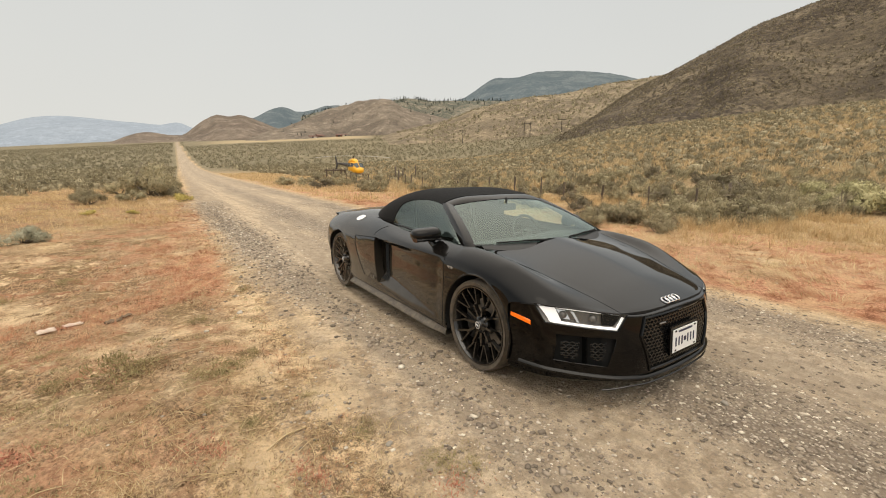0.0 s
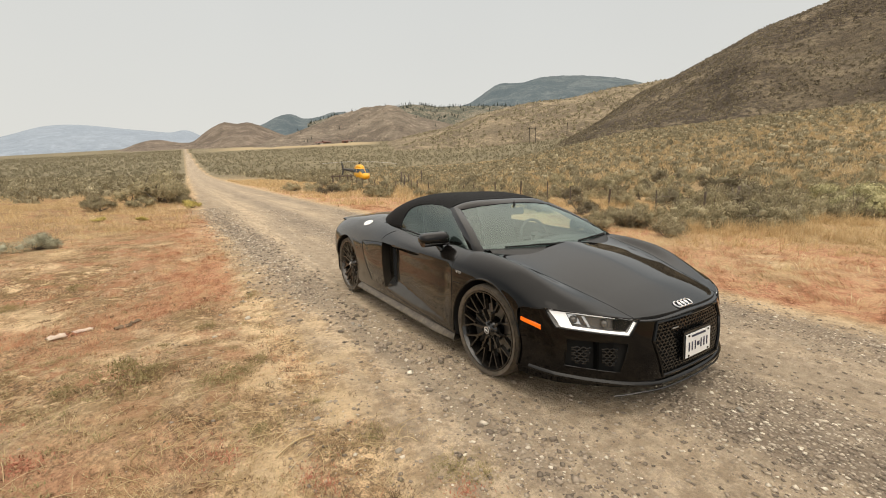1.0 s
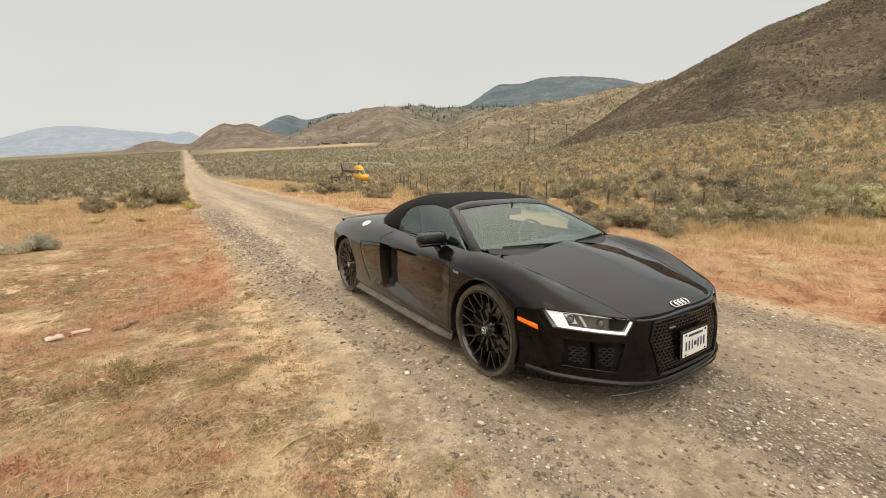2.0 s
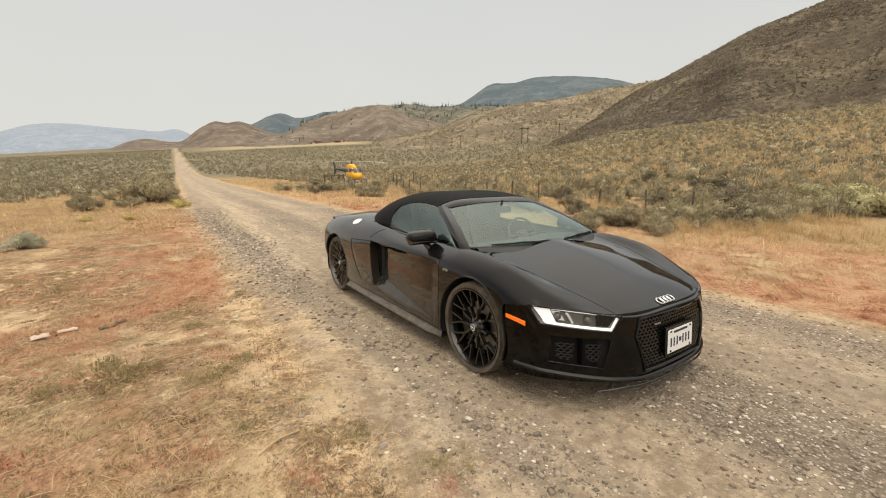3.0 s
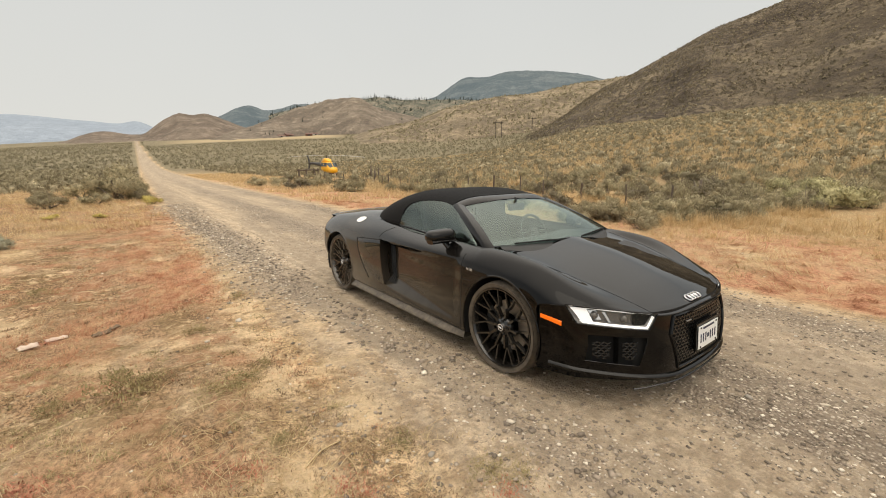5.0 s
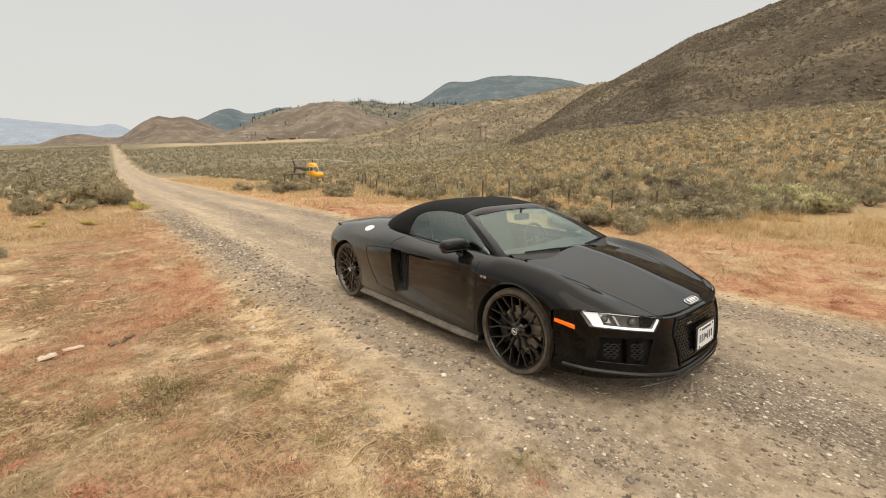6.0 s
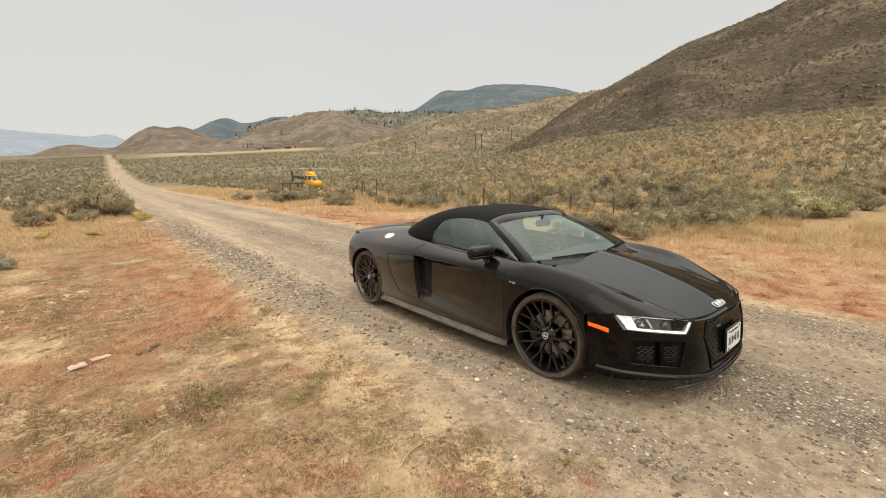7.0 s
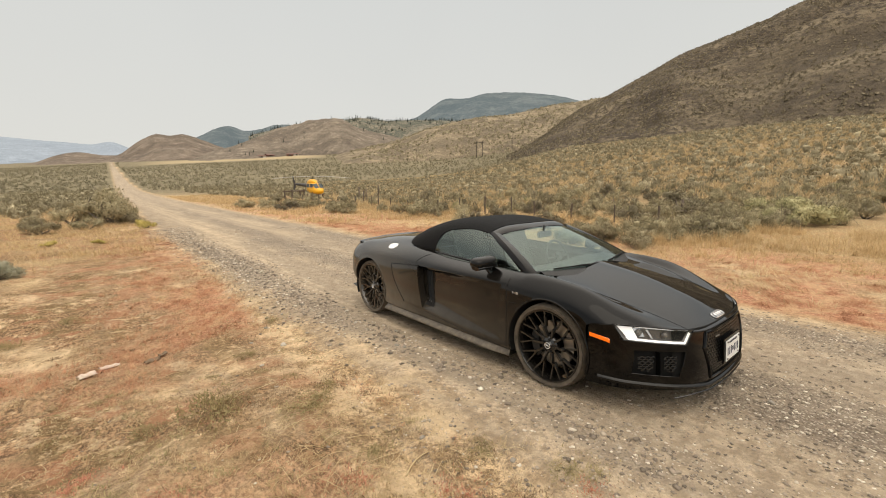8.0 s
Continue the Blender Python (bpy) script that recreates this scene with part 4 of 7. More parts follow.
def make_wheel(width):
    w = new("wheel")
    h = width / 2
    R, rim = WHEEL_R, 0.284
    tyre_p = [(-h + 0.015, rim - 0.004), (-h - 0.004, rim + 0.012), (-h - 0.008, rim + 0.035), (-h + 0.004, R - 0.018), (-h + 0.022, R - 0.003), (-h + 0.05, R)]
    for k in range(5):
        x = -h + 0.05 + (width - 0.10) * (k + 0.5) / 5
        tyre_p += [(x - 0.006, R), (x - 0.004, R - 0.006), (x + 0.004, R - 0.006), (x + 0.006, R)]
    tyre_p += [(h - 0.05, R), (h - 0.022, R - 0.003), (h - 0.004, R - 0.018), (h + 0.008, rim + 0.035), (h + 0.004, rim + 0.012), (h - 0.015, rim - 0.004)]
    v, f = lathe(tyre_p)
    sheet("tyre", v, f, rubber, w, "dusty low-profile tyre")
    v, f = lathe([(-h + 0.004, rim + 0.004), (-h - 0.003, rim + 0.002), (-h - 0.003, rim - 0.006), (-h + 0.012, rim - 0.013), (-h + 0.05, rim - 0.026), (h - 0.02, rim - 0.03), (h, rim)])
    sheet("rim", v, f, rim_mat, w)
    face = -h + 0.022

    def bar(a0, r0, a1, r1, wid0, wid1, dep=0.0):
        pts = []
        for r, a, wd, x in ((r0, a0, wid0, face + 0.014 + dep), (r1, a1, wid1, face - 0.010)):
            c0, s0 = math.cos(a), math.sin(a)
            t = (-s0, c0)
            for side in (-1, 1):
                for back in (0, 1):
                    pts.append((x + 0.030 * back + (0.0 if back else 0.0), r * c0 + t[0] * wd * side * (1 - 0.25 * (1 - back)), r * s0 + t[1] * wd * side * (1 - 0.25 * (1 - back))))
        return pts, [(0, 2, 6, 4), (1, 5, 7, 3), (0, 4, 5, 1), (2, 3, 7, 6), (4, 6, 7, 5), (0, 1, 3, 2)]

    for k in range(10):
        a = 2 * math.pi * (k + 0.25) / 10
        runs = [bar(a, 0.045, a, 0.150, 0.0125, 0.0105), bar(a, 0.142, a + 0.175, 0.275, 0.0085, 0.0085, 0.004), bar(a, 0.142, a - 0.175, 0.275, 0.0085, 0.0085, 0.004)]
        v, f = joined(runs)
        sheet("spoke", v, f, rim_mat, w, smooth=False)
    v, f = lathe([(face - 0.006, 0.001), (face - 0.006, 0.030), (face + 0.004, 0.036), (face + 0.012, 0.060), (face + 0.03, 0.075), (face + 0.05, 0.08)], 32)
    hub = sheet("hub", v, f, rim_mat, w)
    v, f = lathe([(face - 0.0085, 0.020), (face - 0.0095, 0.022), (face - 0.0095, 0.025), (face - 0.0085, 0.027)], 28)
    sheet("cap_ring", v, f, white_badge, hub)
    runs = [tube([(face - 0.010, -0.012, -0.007), (face - 0.010, 0.0, 0.0), (face - 0.010, 0.012, 0.007)], 0.0045, None, None, None, sides=6)]
    v, f = joined(runs)
    sheet("cap_emblem", v, f, white_badge, hub)
    for k in range(5):
        a = 2 * math.pi * (k + 0.5) / 5
        v, f = lathe([(face - 0.001, 0.0008), (face - 0.001, 0.0085), (face + 0.012, 0.0095)], 8)
        v = [(x, y + 0.050 * math.cos(a), z + 0.050 * math.sin(a)) for x, y, z in v]
        sheet("bolt", v, f, gap_mat, hub)
    dx = -h + 0.105
    v, f = lathe([(dx + 0.03, 0.09), (dx, 0.09), (dx, 0.182), (dx + 0.03, 0.182)], 40)
    sheet("brake_disc", v, f, disc_mat, w)
    v, m = [], 9
    for k in range(m):
        a = math.radians(150 + 70 * k / (m - 1))
        for x, r in ((dx - 0.035, 0.125), (dx - 0.04, 0.150), (dx - 0.035, 0.195), (dx + 0.05, 0.205), (dx + 0.05, 0.12)):
            v.append((x, -r * math.cos(a) * 1.0, r * math.sin(a)))
    sheet("brake_caliper", v, grid_faces(m, 5, closed=True), satin_black, w)
    return w


for wy, wid, mid in ((-AXLE, 0.245, 0.815), (AXLE, 0.295, 0.792)):
    for sgn in (-1, 1):
        wheel = make_wheel(wid)
        wheel.parent = car
        wheel.matrix_basis = pose(sgn * mid, wy, WHEEL_R, -9 if wy < 0 else 14, 0, 0 if sgn < 0 else 180)

# ---- screen, pillars, roof ----
def screen_pt(u, t, out=0.0):
    """u -1..1 across, t 0 foot to 1 top."""
    b = np.array([0.762 * u, -1.235 + 0.165 * u * u, 0.862 + 0.010 * u * u])
    h = np.array([0.558 * u, -0.545 + 0.045 * u * u, 1.158 - 0.040 * u * u])
    p = b + (h - b) * t
    bul = 0.028 * math.sin(math.pi * t) * (1 - 0.5 * u * u) + out
    return p + np.array([0.15 * u, -0.42, 0.88]) * bul


v = [screen_pt(-1 + 2 * i / 30, k / 14) for i in range(31) for k in range(15)]
screen = sheet("windscreen", v, [q[::-1] for q in grid_faces(31, 15)], screen_glass, car, "tinted windscreen")
screen.visible_shadow = False
# surround: pillars and header in body colour
def side_edge(t):
    """The door-window edge of the pillar, t from foot to roof."""
    return np.array([0.800 + (0.604 - 0.800) * t, -0.955 + (-0.390 + 0.955) * t + 0.03 * math.sin(math.pi * t), 0.846 + (1.128 - 0.846) * t + 0.028 * math.sin(math.pi * t)])


for sgn in (-1, 1):
    v = []
    for k in range(-5, 19):
        t = k / 18
        full = max(0.0, 1 + k / 5) if k < 0 else 1.0
        a, b = screen_pt(1.0, t, 0.004 * full), side_edge(t)
        mid_p = (a + b) / 2 + np.array([0.020, -0.006, 0.016]) * full
        inn = a + np.array([-0.012, 0.01, -0.018])
        for p in (inn, a, a * 0.6 + mid_p * 0.4 + np.array([0.004, -0.002, 0.003]), mid_p, b * 0.6 + mid_p * 0.4 + np.array([0.004, 0, 0.003]), b, b + np.array([-0.03, 0.02, -0.012])):
            v.append((sgn * p[0], p[1], p[2]))
    sheet("windscreen_pillar", v, grid_faces(24, 7), paint, car)
# black frit and cowl at the foot of the screen
v = []
for i in range(31):
    u = 0.93 * (-1 + 2 * i / 30)
    a = screen_pt(u, 0.0)
    a[2] -= 0.012 * abs(u) ** 6
    for dy, dz in ((-0.10, -0.040), (-0.055, -0.018), (-0.01, -0.004), (0.02, 0.002), (0.05, -0.02)):
        v.append((a[0], a[1] + dy * (1 - 0.6 * abs(u) ** 4), a[2] + dz))
sheet("cowl", v, grid_faces(31, 5), satin_black, car, "black plastic cowl")
for x0, x1 in ((-0.60, -0.02), (0.16, 0.70)):
    wiper = tube([screen_pt(x0 / 0.775 + (x1 - x0) / 0.775 * k / 9, 0.012 + 0.010 * math.sin(math.pi * k / 9), 0.008) for k in range(10)], 0.007, gap_mat, "wiper", car, flat=0.7)
    s = screen_pt(x1 / 0.775 * 0.98, 0.0, 0.0)
    tube([tuple(s), tuple(screen_pt((x0 * 0.45 + x1 * 0.55) / 0.775, 0.016, 0.014)), tuple(screen_pt((x0 * 0.6 + x1 * 0.4) / 0.775, 0.018, 0.012))], 0.008, gap_mat, "arm", wiper)

top_zc = hermite([-0.46, -0.25, 0.0, 0.2, 0.4, 0.6, 0.8, 1.02], [1.187, 1.218, 1.236, 1.230, 1.196, 1.134, 1.046, 0.938])
top_xf = hermite([-0.46, 0.45, 0.65, 0.85, 1.02], [0.745, 0.745, 0.722, 0.655, 0.560])
top_zf = hermite([-0.46, 0.45, 0.65, 0.85, 1.02], [0.885, 0.885, 0.893, 0.905, 0.925])
glass_line = hermite([-0.46, -0.30, -0.14, 0.0, 0.12, 0.20, 0.235, 0.252, 0.262], [1.118, 1.140, 1.148, 1.139, 1.116, 1.076, 1.020, 0.950, 0.886])
ROOF_P = 4.6


def top_ze(y):
    return float(glass_line(y)) if y < 0.262 else float(top_zf(y))


def roof_z(y, u):
    return float(top_zf(y)) + (float(top_zc(y)) - float(top_zf(y))) * max(0.0, 1 - abs(u) ** ROOF_P) ** 0.5


def top_u(y):
    k = (top_ze(y) - float(top_zf(y))) / max(1e-4, float(top_zc(y)) - float(top_zf(y)))
    return (1 - min(1, max(0, k)) ** 2) ** (1 / ROOF_P)


def top_xe(y):
    return float(top_xf(y)) * top_u(y)


# painted header over the screen; the fabric butts against its rear edge
ROOF_Y0 = -0.43
v = []
for i in range(49):
    q = -1 + 2 * i / 48
    a = screen_pt(q, 1.0, 0.004)
    u = top_u(ROOF_Y0) * (math.sin(q * math.pi / 2) * 0.5 + q * 0.5)
    b = np.array([float(top_xf(ROOF_Y0)) * u, ROOF_Y0 + 0.03 * u * u, roof_z(ROOF_Y0, u) + 0.003])
    for p in (a + np.array([0, 0.012, -0.020]), a, a * 0.7 + b * 0.3 + np.array([0, -0.006, 0.010]), a * 0.3 + b * 0.7 + np.array([0, -0.004, 0.010]), b, b + np.array([0, 0.03, -0.012])):
        v.append(tuple(p))
sheet("windscreen_header", v, grid_faces(49, 6), paint, car)
v, ty = [], np.concatenate([np.linspace(-0.43, 0.20, 30), np.linspace(0.21, 0.27, 13), np.linspace(0.29, 1.02, 28)])
for y in ty:
    um = top_u(y)
    for i in range(49):
        q = -1 + 2 * i / 48
        u = um * math.sin(q * math.pi / 2)
        if i in (0, 48):
            u = um * q
        z = roof_z(y, u)
        au = abs(u)
        v.append((float(top_xf(y)) * u, y + 0.03 * au**2 * (1 - float(smooth01(-0.46, 0.1, y))) - 0.10 * au**2 * float(smooth01(0.8, 1.02, y)), z))
roof = sheet("soft_top", v, grid_faces(len(ty), 49), fabric, car, "taut black fabric soft top")
solid = roof.modifiers.new("thickness", "SOLIDIFY")
solid.thickness, solid.offset = 0.008, 0

# door windows
for sgn in (-1, 1):
    v, cols = [], 26
    for i in range(cols + 1):
        s = i / cols
        yb = -0.935 + (0.262 + 0.935) * (1 - (1 - s) ** 1.6)
        zb = 0.842 + 0.044 * (yb + 0.935) / 1.197
        xb = 0.788 - 0.040 * (yb + 0.935) / 1.197
        if yb < -0.43:
            t = (yb + 0.955) / 0.565
            e = side_edge(min(1, max(0, t)))
            xt, zt = e[0], e[2]
        else:
            xt, zt = top_xe(yb) - 0.006, top_ze(yb) + 0.004
        zt = max(zt, zb)
        for k in range(9):
            q = k / 8
            bow = 0.016 * math.sin(math.pi * q)
            v.append((sgn * (xb + (xt - xb) * q + bow), yb, zb + (zt - zb) * q))
    win = sheet("side_window", v, [q[::-1] if sgn > 0 else q for q in grid_faces(cols + 1, 9)], side_glass, car, "tinted door window")
    win.visible_shadow = False
    pts = [(sgn * (0.792 - 0.040 * s), -0.96 + 1.23 * s, 0.840 + 0.044 * s) for s in np.linspace(0, 1, 24)]
    tube(pts, 0.007, satin_black, "window_trim", car)
    v = [(sgn * 0.795, -0.955, 0.846), (sgn * 0.782, -0.79, 0.852), (sgn * 0.742, -0.835, 0.925), (sgn * 0.782, -0.955, 0.842), (sgn * 0.768, -0.79, 0.848), (sgn * 0.728, -0.835, 0.92)]
    sheet("quarter_trim", v, [(0, 1, 2), (3, 5, 4), (0, 3, 4, 1), (1, 4, 5, 2), (2, 5, 3, 0)], satin_black, car)
    # door mirror
    bm = bmesh.new()
    bmesh.ops.create_uvsphere(bm, u_segments=24, v_segments=14, radius=1.0)
    for vert in bm.verts:
        x, y, z = vert.co
        x = math.copysign(abs(x) ** 0.42, x)
        z2 = math.copysign(abs(z) ** 0.7, z)
        y2 = math.copysign(abs(y) ** 0.8, y) * (1 if y < 0 else 0.35)
        vert.co = (x * 0.134, y2 * 0.092, (z2 * 0.070 if z > 0 else z2 * 0.034) * (1 - 0.16 * x) + 0.004 * x)
    mir = part("door_mirror", bm, paint, car)
    mir.matrix_basis = pose(sgn * 0.915, -0.60, 0.893, 0, 0, 8 * sgn)
    if sgn < 0:
        mir.scale = (-1, 1, 1)
    v, f = lathe([(-0.112, 0.001), (-0.112, 0.045), (0.112, 0.06), (0.112, 0.001)], 16)
    v = [(x, -0.038 + y * 0.95, -0.026 + z * 0.36) for x, y, z in v]
    sheet("mirror_base", v, f, gloss_black, mir)
    tube([(-0.105, -0.062, -0.024), (-0.03, -0.088, -0.021), (0.06, -0.088, -0.019), (0.104, -0.062, -0.018)], 0.004, satin_black, "indicator_strip", mir)
    foot = tube([(sgn * 0.885, -0.62, 0.862), (sgn * 0.868, -0.635, 0.832), (sgn * 0.855, -0.65, 0.808)], 0.052, gloss_black, "mirror_stalk", car, sides=10, flat=0.45)
    v = [(sgn * (0.80 + 0.10 * a), -0.60 - 0.19 * b, 0.838 - 0.050 * a - 0.012 * b) for a in (0, 0.5, 1) for b in (0, 0.5, 1)]
    v += [(p[0], p[1], p[2] - 0.035) for p in v]
    sheet("mirror_foot", v, grid_faces(3, 3) + [[9 + a for a in q] for q in grid_faces(3, 3)] + [(6, 7, 16, 15), (7, 8, 17, 16), (0, 3, 12, 9), (3, 6, 15, 12), (2, 5, 14, 11), (5, 8, 17, 14)], gloss_black, car)

# rear wing edge and tail panel
v = []
for x in np.linspace(-0.80, 0.80, 41):
    y0 = 1.95 - 0.16 * (x / 0.8) ** 2
    for dy, z in ((-0.20, 0.878 - 0.03 * (x / 0.8) ** 2), (-0.05, 0.880 - 0.03 * (x / 0.8) ** 2), (0.05, 0.884 - 0.03 * (x / 0.8) ** 2), (0.06, 0.876 - 0.03 * (x / 0.8) ** 2), (-0.02, 0.85 - 0.03 * (x / 0.8) ** 2)):
        v.append((x, y0 + dy, z))
sheet("rear_spoiler", v, grid_faces(41, 5), gloss_black, car)
tail = BODY[-1]
v = [(s * p[0], p[1], p[2]) for s in (-1, 1) for p in tail]
m = len(tail)
sheet("rear_panel", v, [(j, j + 1, m + j + 1, m + j) for j in range(m - 1)], satin_black, car)

# fuel-side sticker, badges, rings, plate
def deck_point(x, y, up=0.0):
    px, pz = body_profile(y)
    return (x, y, float(np.interp(abs(x), px[:SEG * 3 + 1], pz[:SEG * 3 + 1])) + up)


v = [deck_point(-0.795, 1.02, 0.004)]
for k in range(28):
    a = 2 * math.pi * k / 28
    v.append(deck_point(-0.795 + 0.055 * math.cos(a) * 0.9, 1.02 + 0.075 * math.sin(a), 0.004))
sheet("round_sticker", v, [(0, 1 + k, 1 + (k + 1) % 28) for k in range(28)], sticker_mat, car, "round white sticker on the rear wing")
rings = new("ring_badge")
rings.parent = car
for k in range(4):
    pts = []
    for j in range(24):
        a = 2 * math.pi * j / 24
        x = (k - 1.5) * 0.0415 + 0.0285 * math.cos(a)
        y = -2.205 + 0.0295 * math.sin(a) * 0.83 + 0.20 * x * x
        pts.append(deck_point(x, y, 0.007))
    tube(pts, 0.0046, silver, "ring", rings, "chrome ring", closed=True)


def letters(text, size, mat, parent, m, name="lettering", extrude=0.002):
    cu = bpy.data.curves.new(name, "FONT")
    cu.body, cu.size, cu.extrude, cu.align_x, cu.align_y = text, size, extrude, "CENTER", "CENTER"
    tmp = bpy.data.objects.new(name, cu)
    scene.collection.objects.link(tmp)
    bpy.context.view_layer.update()
    me = bpy.data.meshes.new_from_object(tmp.evaluated_get(bpy.context.evaluated_depsgraph_get()))
    bpy.data.objects.remove(tmp)
    me.materials.clear()
    ob = part_mesh(name, me, mat, parent, smooth=False)
    ob.matrix_basis = m
    return ob


for sgn in (-1, 1):
    b = letters("V10", 0.029, white_badge, car, pose(sgn * (skin_x(-1.0, 0.70) + 0.002), -1.005, 0.702, 90, 0, -90 if sgn < 0 else 90), "engine_badge")
    b.scale = (1.35, 1, 1)

plate = new("number_plate")
plate.parent = car
plate.matrix_basis = pose(0, -2.322, 0.381, -4, 0, 0)


def slab(name, w, d, h, mat, parent, m=None, bevel=0.004):
    bm = bmesh.new()
    bmesh.ops.create_cube(bm, size=1.0, matrix=Matrix.Diagonal((w, d, h, 1)))
    bmesh.ops.bevel(bm, geom=bm.edges[:], offset=min(bevel, w / 3, d / 3, h / 3), segments=2, affect="EDGES")
    ob = part(name, bm, mat, parent, smooth=False)
    if m is not None:
        ob.matrix_basis = m
    return ob


slab("holder", 0.345, 0.014, 0.185, gloss_black, plate, pose(0, 0.012, 0.004))
slab("plate_sheet", 0.302, 0.004, 0.150, plate_mat, plate, pose(0, 0, 0))
for k, x in enumerate((-0.115, -0.078, -0.041, 0.032, 0.069, 0.106)):
    slab("plate_mark", 0.014, 0.003, 0.058, plate_ink, plate, pose(x, -0.003, -0.008), 0.001)
slab("plate_mark", 0.028, 0.003, 0.028, plate_ink, plate, pose(-0.004, -0.003, -0.006), 0.001)
slab("plate_banner", 0.17, 0.003, 0.014, plate_ink, plate, pose(0, -0.003, 0.055), 0.001)
for x in (-0.12, 0.12):
    for z in (-0.063, 0.063):
        slab("plate_bolt", 0.016, 0.006, 0.012, gloss_black, plate, pose(x, -0.003, z), 0.002)

# ---- cabin ----
def seat(x):
    s = new("seat")
    s.parent = car
    s.matrix_basis = pose(x, -0.08, 0.28)
    bm = bmesh.new()
    bmesh.ops.create_grid(bm, x_segments=8, y_segments=14, size=1)
    for vert in bm.verts:
        u, w = vert.co.x, vert.co.y
        side = 0.05 * abs(u) ** 3
        z = 0.12 + 0.33 * (w + 1)
        vert.co = (u * (0.24 - 0.04 * max(0, w)), 0.08 + 0.13 * (w + 1) - side * 1.6, z)
    bmesh.ops.solidify(bm, geom=bm.faces[:], thickness=-0.09)
    part("backrest", bm, leather, s)
    bm = bmesh.new()
    bmesh.ops.create_uvsphere(bm, u_segments=16, v_segments=10, radius=1)
    for vert in bm.verts:
        vert.co = (math.copysign(abs(vert.co.x) ** 0.7, vert.co.x) * 0.125, vert.co.y * 0.05 + 0.33, math.copysign(abs(vert.co.z) ** 0.7, vert.co.z) * 0.095 + 0.70)
    part("headrest", bm, leather, s)
    slab("cushion", 0.48, 0.50, 0.14, leather, s, pose(0, -0.2, 0.08, 6), 0.04)


seat(-0.36)
seat(0.36)
v = []
for i in range(25):
    u = -1 + 2 * i / 24
    for y, z in ((-1.20 + 0.16 * u * u, 0.835), (-1.0, 0.838), (-0.86, 0.845), (-0.74, 0.80), (-0.70, 0.66), (-0.70, 0.40)):
        v.append((0.74 * u, y, z + 0.02 * math.exp(-((u - 0.47) / 0.25) ** 2) * (y > -0.95)))
sheet("dashboard", v, grid_faces(25, 6), dash_mat, car)
slab("cabin_floor", 1.45, 1.7, 0.04, dash_mat, car, pose(0, 0.0, 0.26), 0.01)
slab("rear_bulkhead", 1.42, 0.05, 0.60, dash_mat, car, pose(0, 0.50, 0.58), 0.01)
for sgn in (-1, 1):
    v = [(sgn * x, y, z) for y in (-0.95, -0.3, 0.3, 0.7) for x, z in ((0.77, 0.835 + 0.03 * (y + 0.95)), (0.70, 0.80), (0.68, 0.30))]
    sheet("door_lining", v, grid_faces(4, 3), dash_mat, car)
wheel_c = Vector((0.36, -0.52, 0.80))
tilt = pose(0, 0, 0, 68, 0, 0)
pts = [tuple(wheel_c + tilt @ Vector((0.185 * math.cos(2 * math.pi * k / 32), 0.18 * math.sin(2 * math.pi * k / 32), 0))) for k in range(32)]
steer = tube(pts, 0.014, leather, "steering_wheel", car, closed=True, sides=8)
slab("steering_hub", 0.14, 0.05, 0.10, leather, steer, Matrix.Translation(wheel_c) @ tilt @ pose(0, 0, 0, 90), 0.02)
for a in (0, 180, 270):
    e = wheel_c + tilt @ Vector((0.18 * math.cos(radians(a)), 0.18 * math.sin(radians(a)), 0))
    tube([tuple(wheel_c), tuple(e)], 0.014, leather, "steering_spoke", steer)
for x in (0.31, 0.41):
    slab("wheel_trim", 0.045, 0.006, 0.016, silver, steer, pose(x, -0.555, 0.815, 20, 0, 0), 0.002)
mirror_in = slab("rear_view_mirror", 0.22, 0.03, 0.065, satin_black, car, pose(0, -0.60, 1.085, -8, 0, 0), 0.012)
tube([(0, 0.0, 0.02), (0, 0.0, 0.09)], 0.012, satin_black, "mirror_stem", mirror_in)

# ---- vegetation and stones ----
rng = np.random.default_rng(7)


def tri_mesh(name, V, F, mat):
    me = bpy.data.meshes.new(name)
    V, F = np.asarray(V, np.float32), np.asarray(F, np.int32)
    me.vertices.add(len(V))
    me.vertices.foreach_set("co", V.ravel())
    me.loops.add(F.size)
    me.loops.foreach_set("vertex_index", F.ravel())
    me.polygons.add(len(F))
    me.polygons.foreach_set("loop_start", np.arange(0, F.size, 3, dtype=np.int32))
    me.update(calc_edges=True)
    me.validate()
    me.materials.append(mat)
    me.polygons.foreach_set("use_smooth", [True] * len(me.polygons))
    return me


def spread(variants, places, sizes, turns, squash=None):
    """Copies of small meshes joined into one set of arrays."""
    VV, FF, n0 = [], [], 0
    pick = rng.integers(0, len(variants), len(places))
    for k, (V, F) in enumerate(variants):
        idx = np.nonzero(pick == k)[0]
        if not len(idx):
            continue
        c0, s0 = np.cos(turns[idx])[:, None], np.sin(turns[idx])[:, None]
        sc = sizes[idx][:, None]
        x, y, z = V[:, 0][None], V[:, 1][None], V[:, 2][None]
        sq = 1.0 if squash is None else squash[idx][:, None]
        P = np.stack([(x * c0 - y * s0) * sc, (x * s0 + y * c0) * sc, z * sc * sq + 0 * x * sc], -1) + places[idx][:, None, :]
        VV.append(P.reshape(-1, 3))
        FF.append((F[None] + (n0 + np.arange(len(idx)) * len(V))[:, None, None]).reshape(-1, 3))
        n0 += len(idx) * len(V)
    return np.concatenate(VV), np.concatenate(FF)


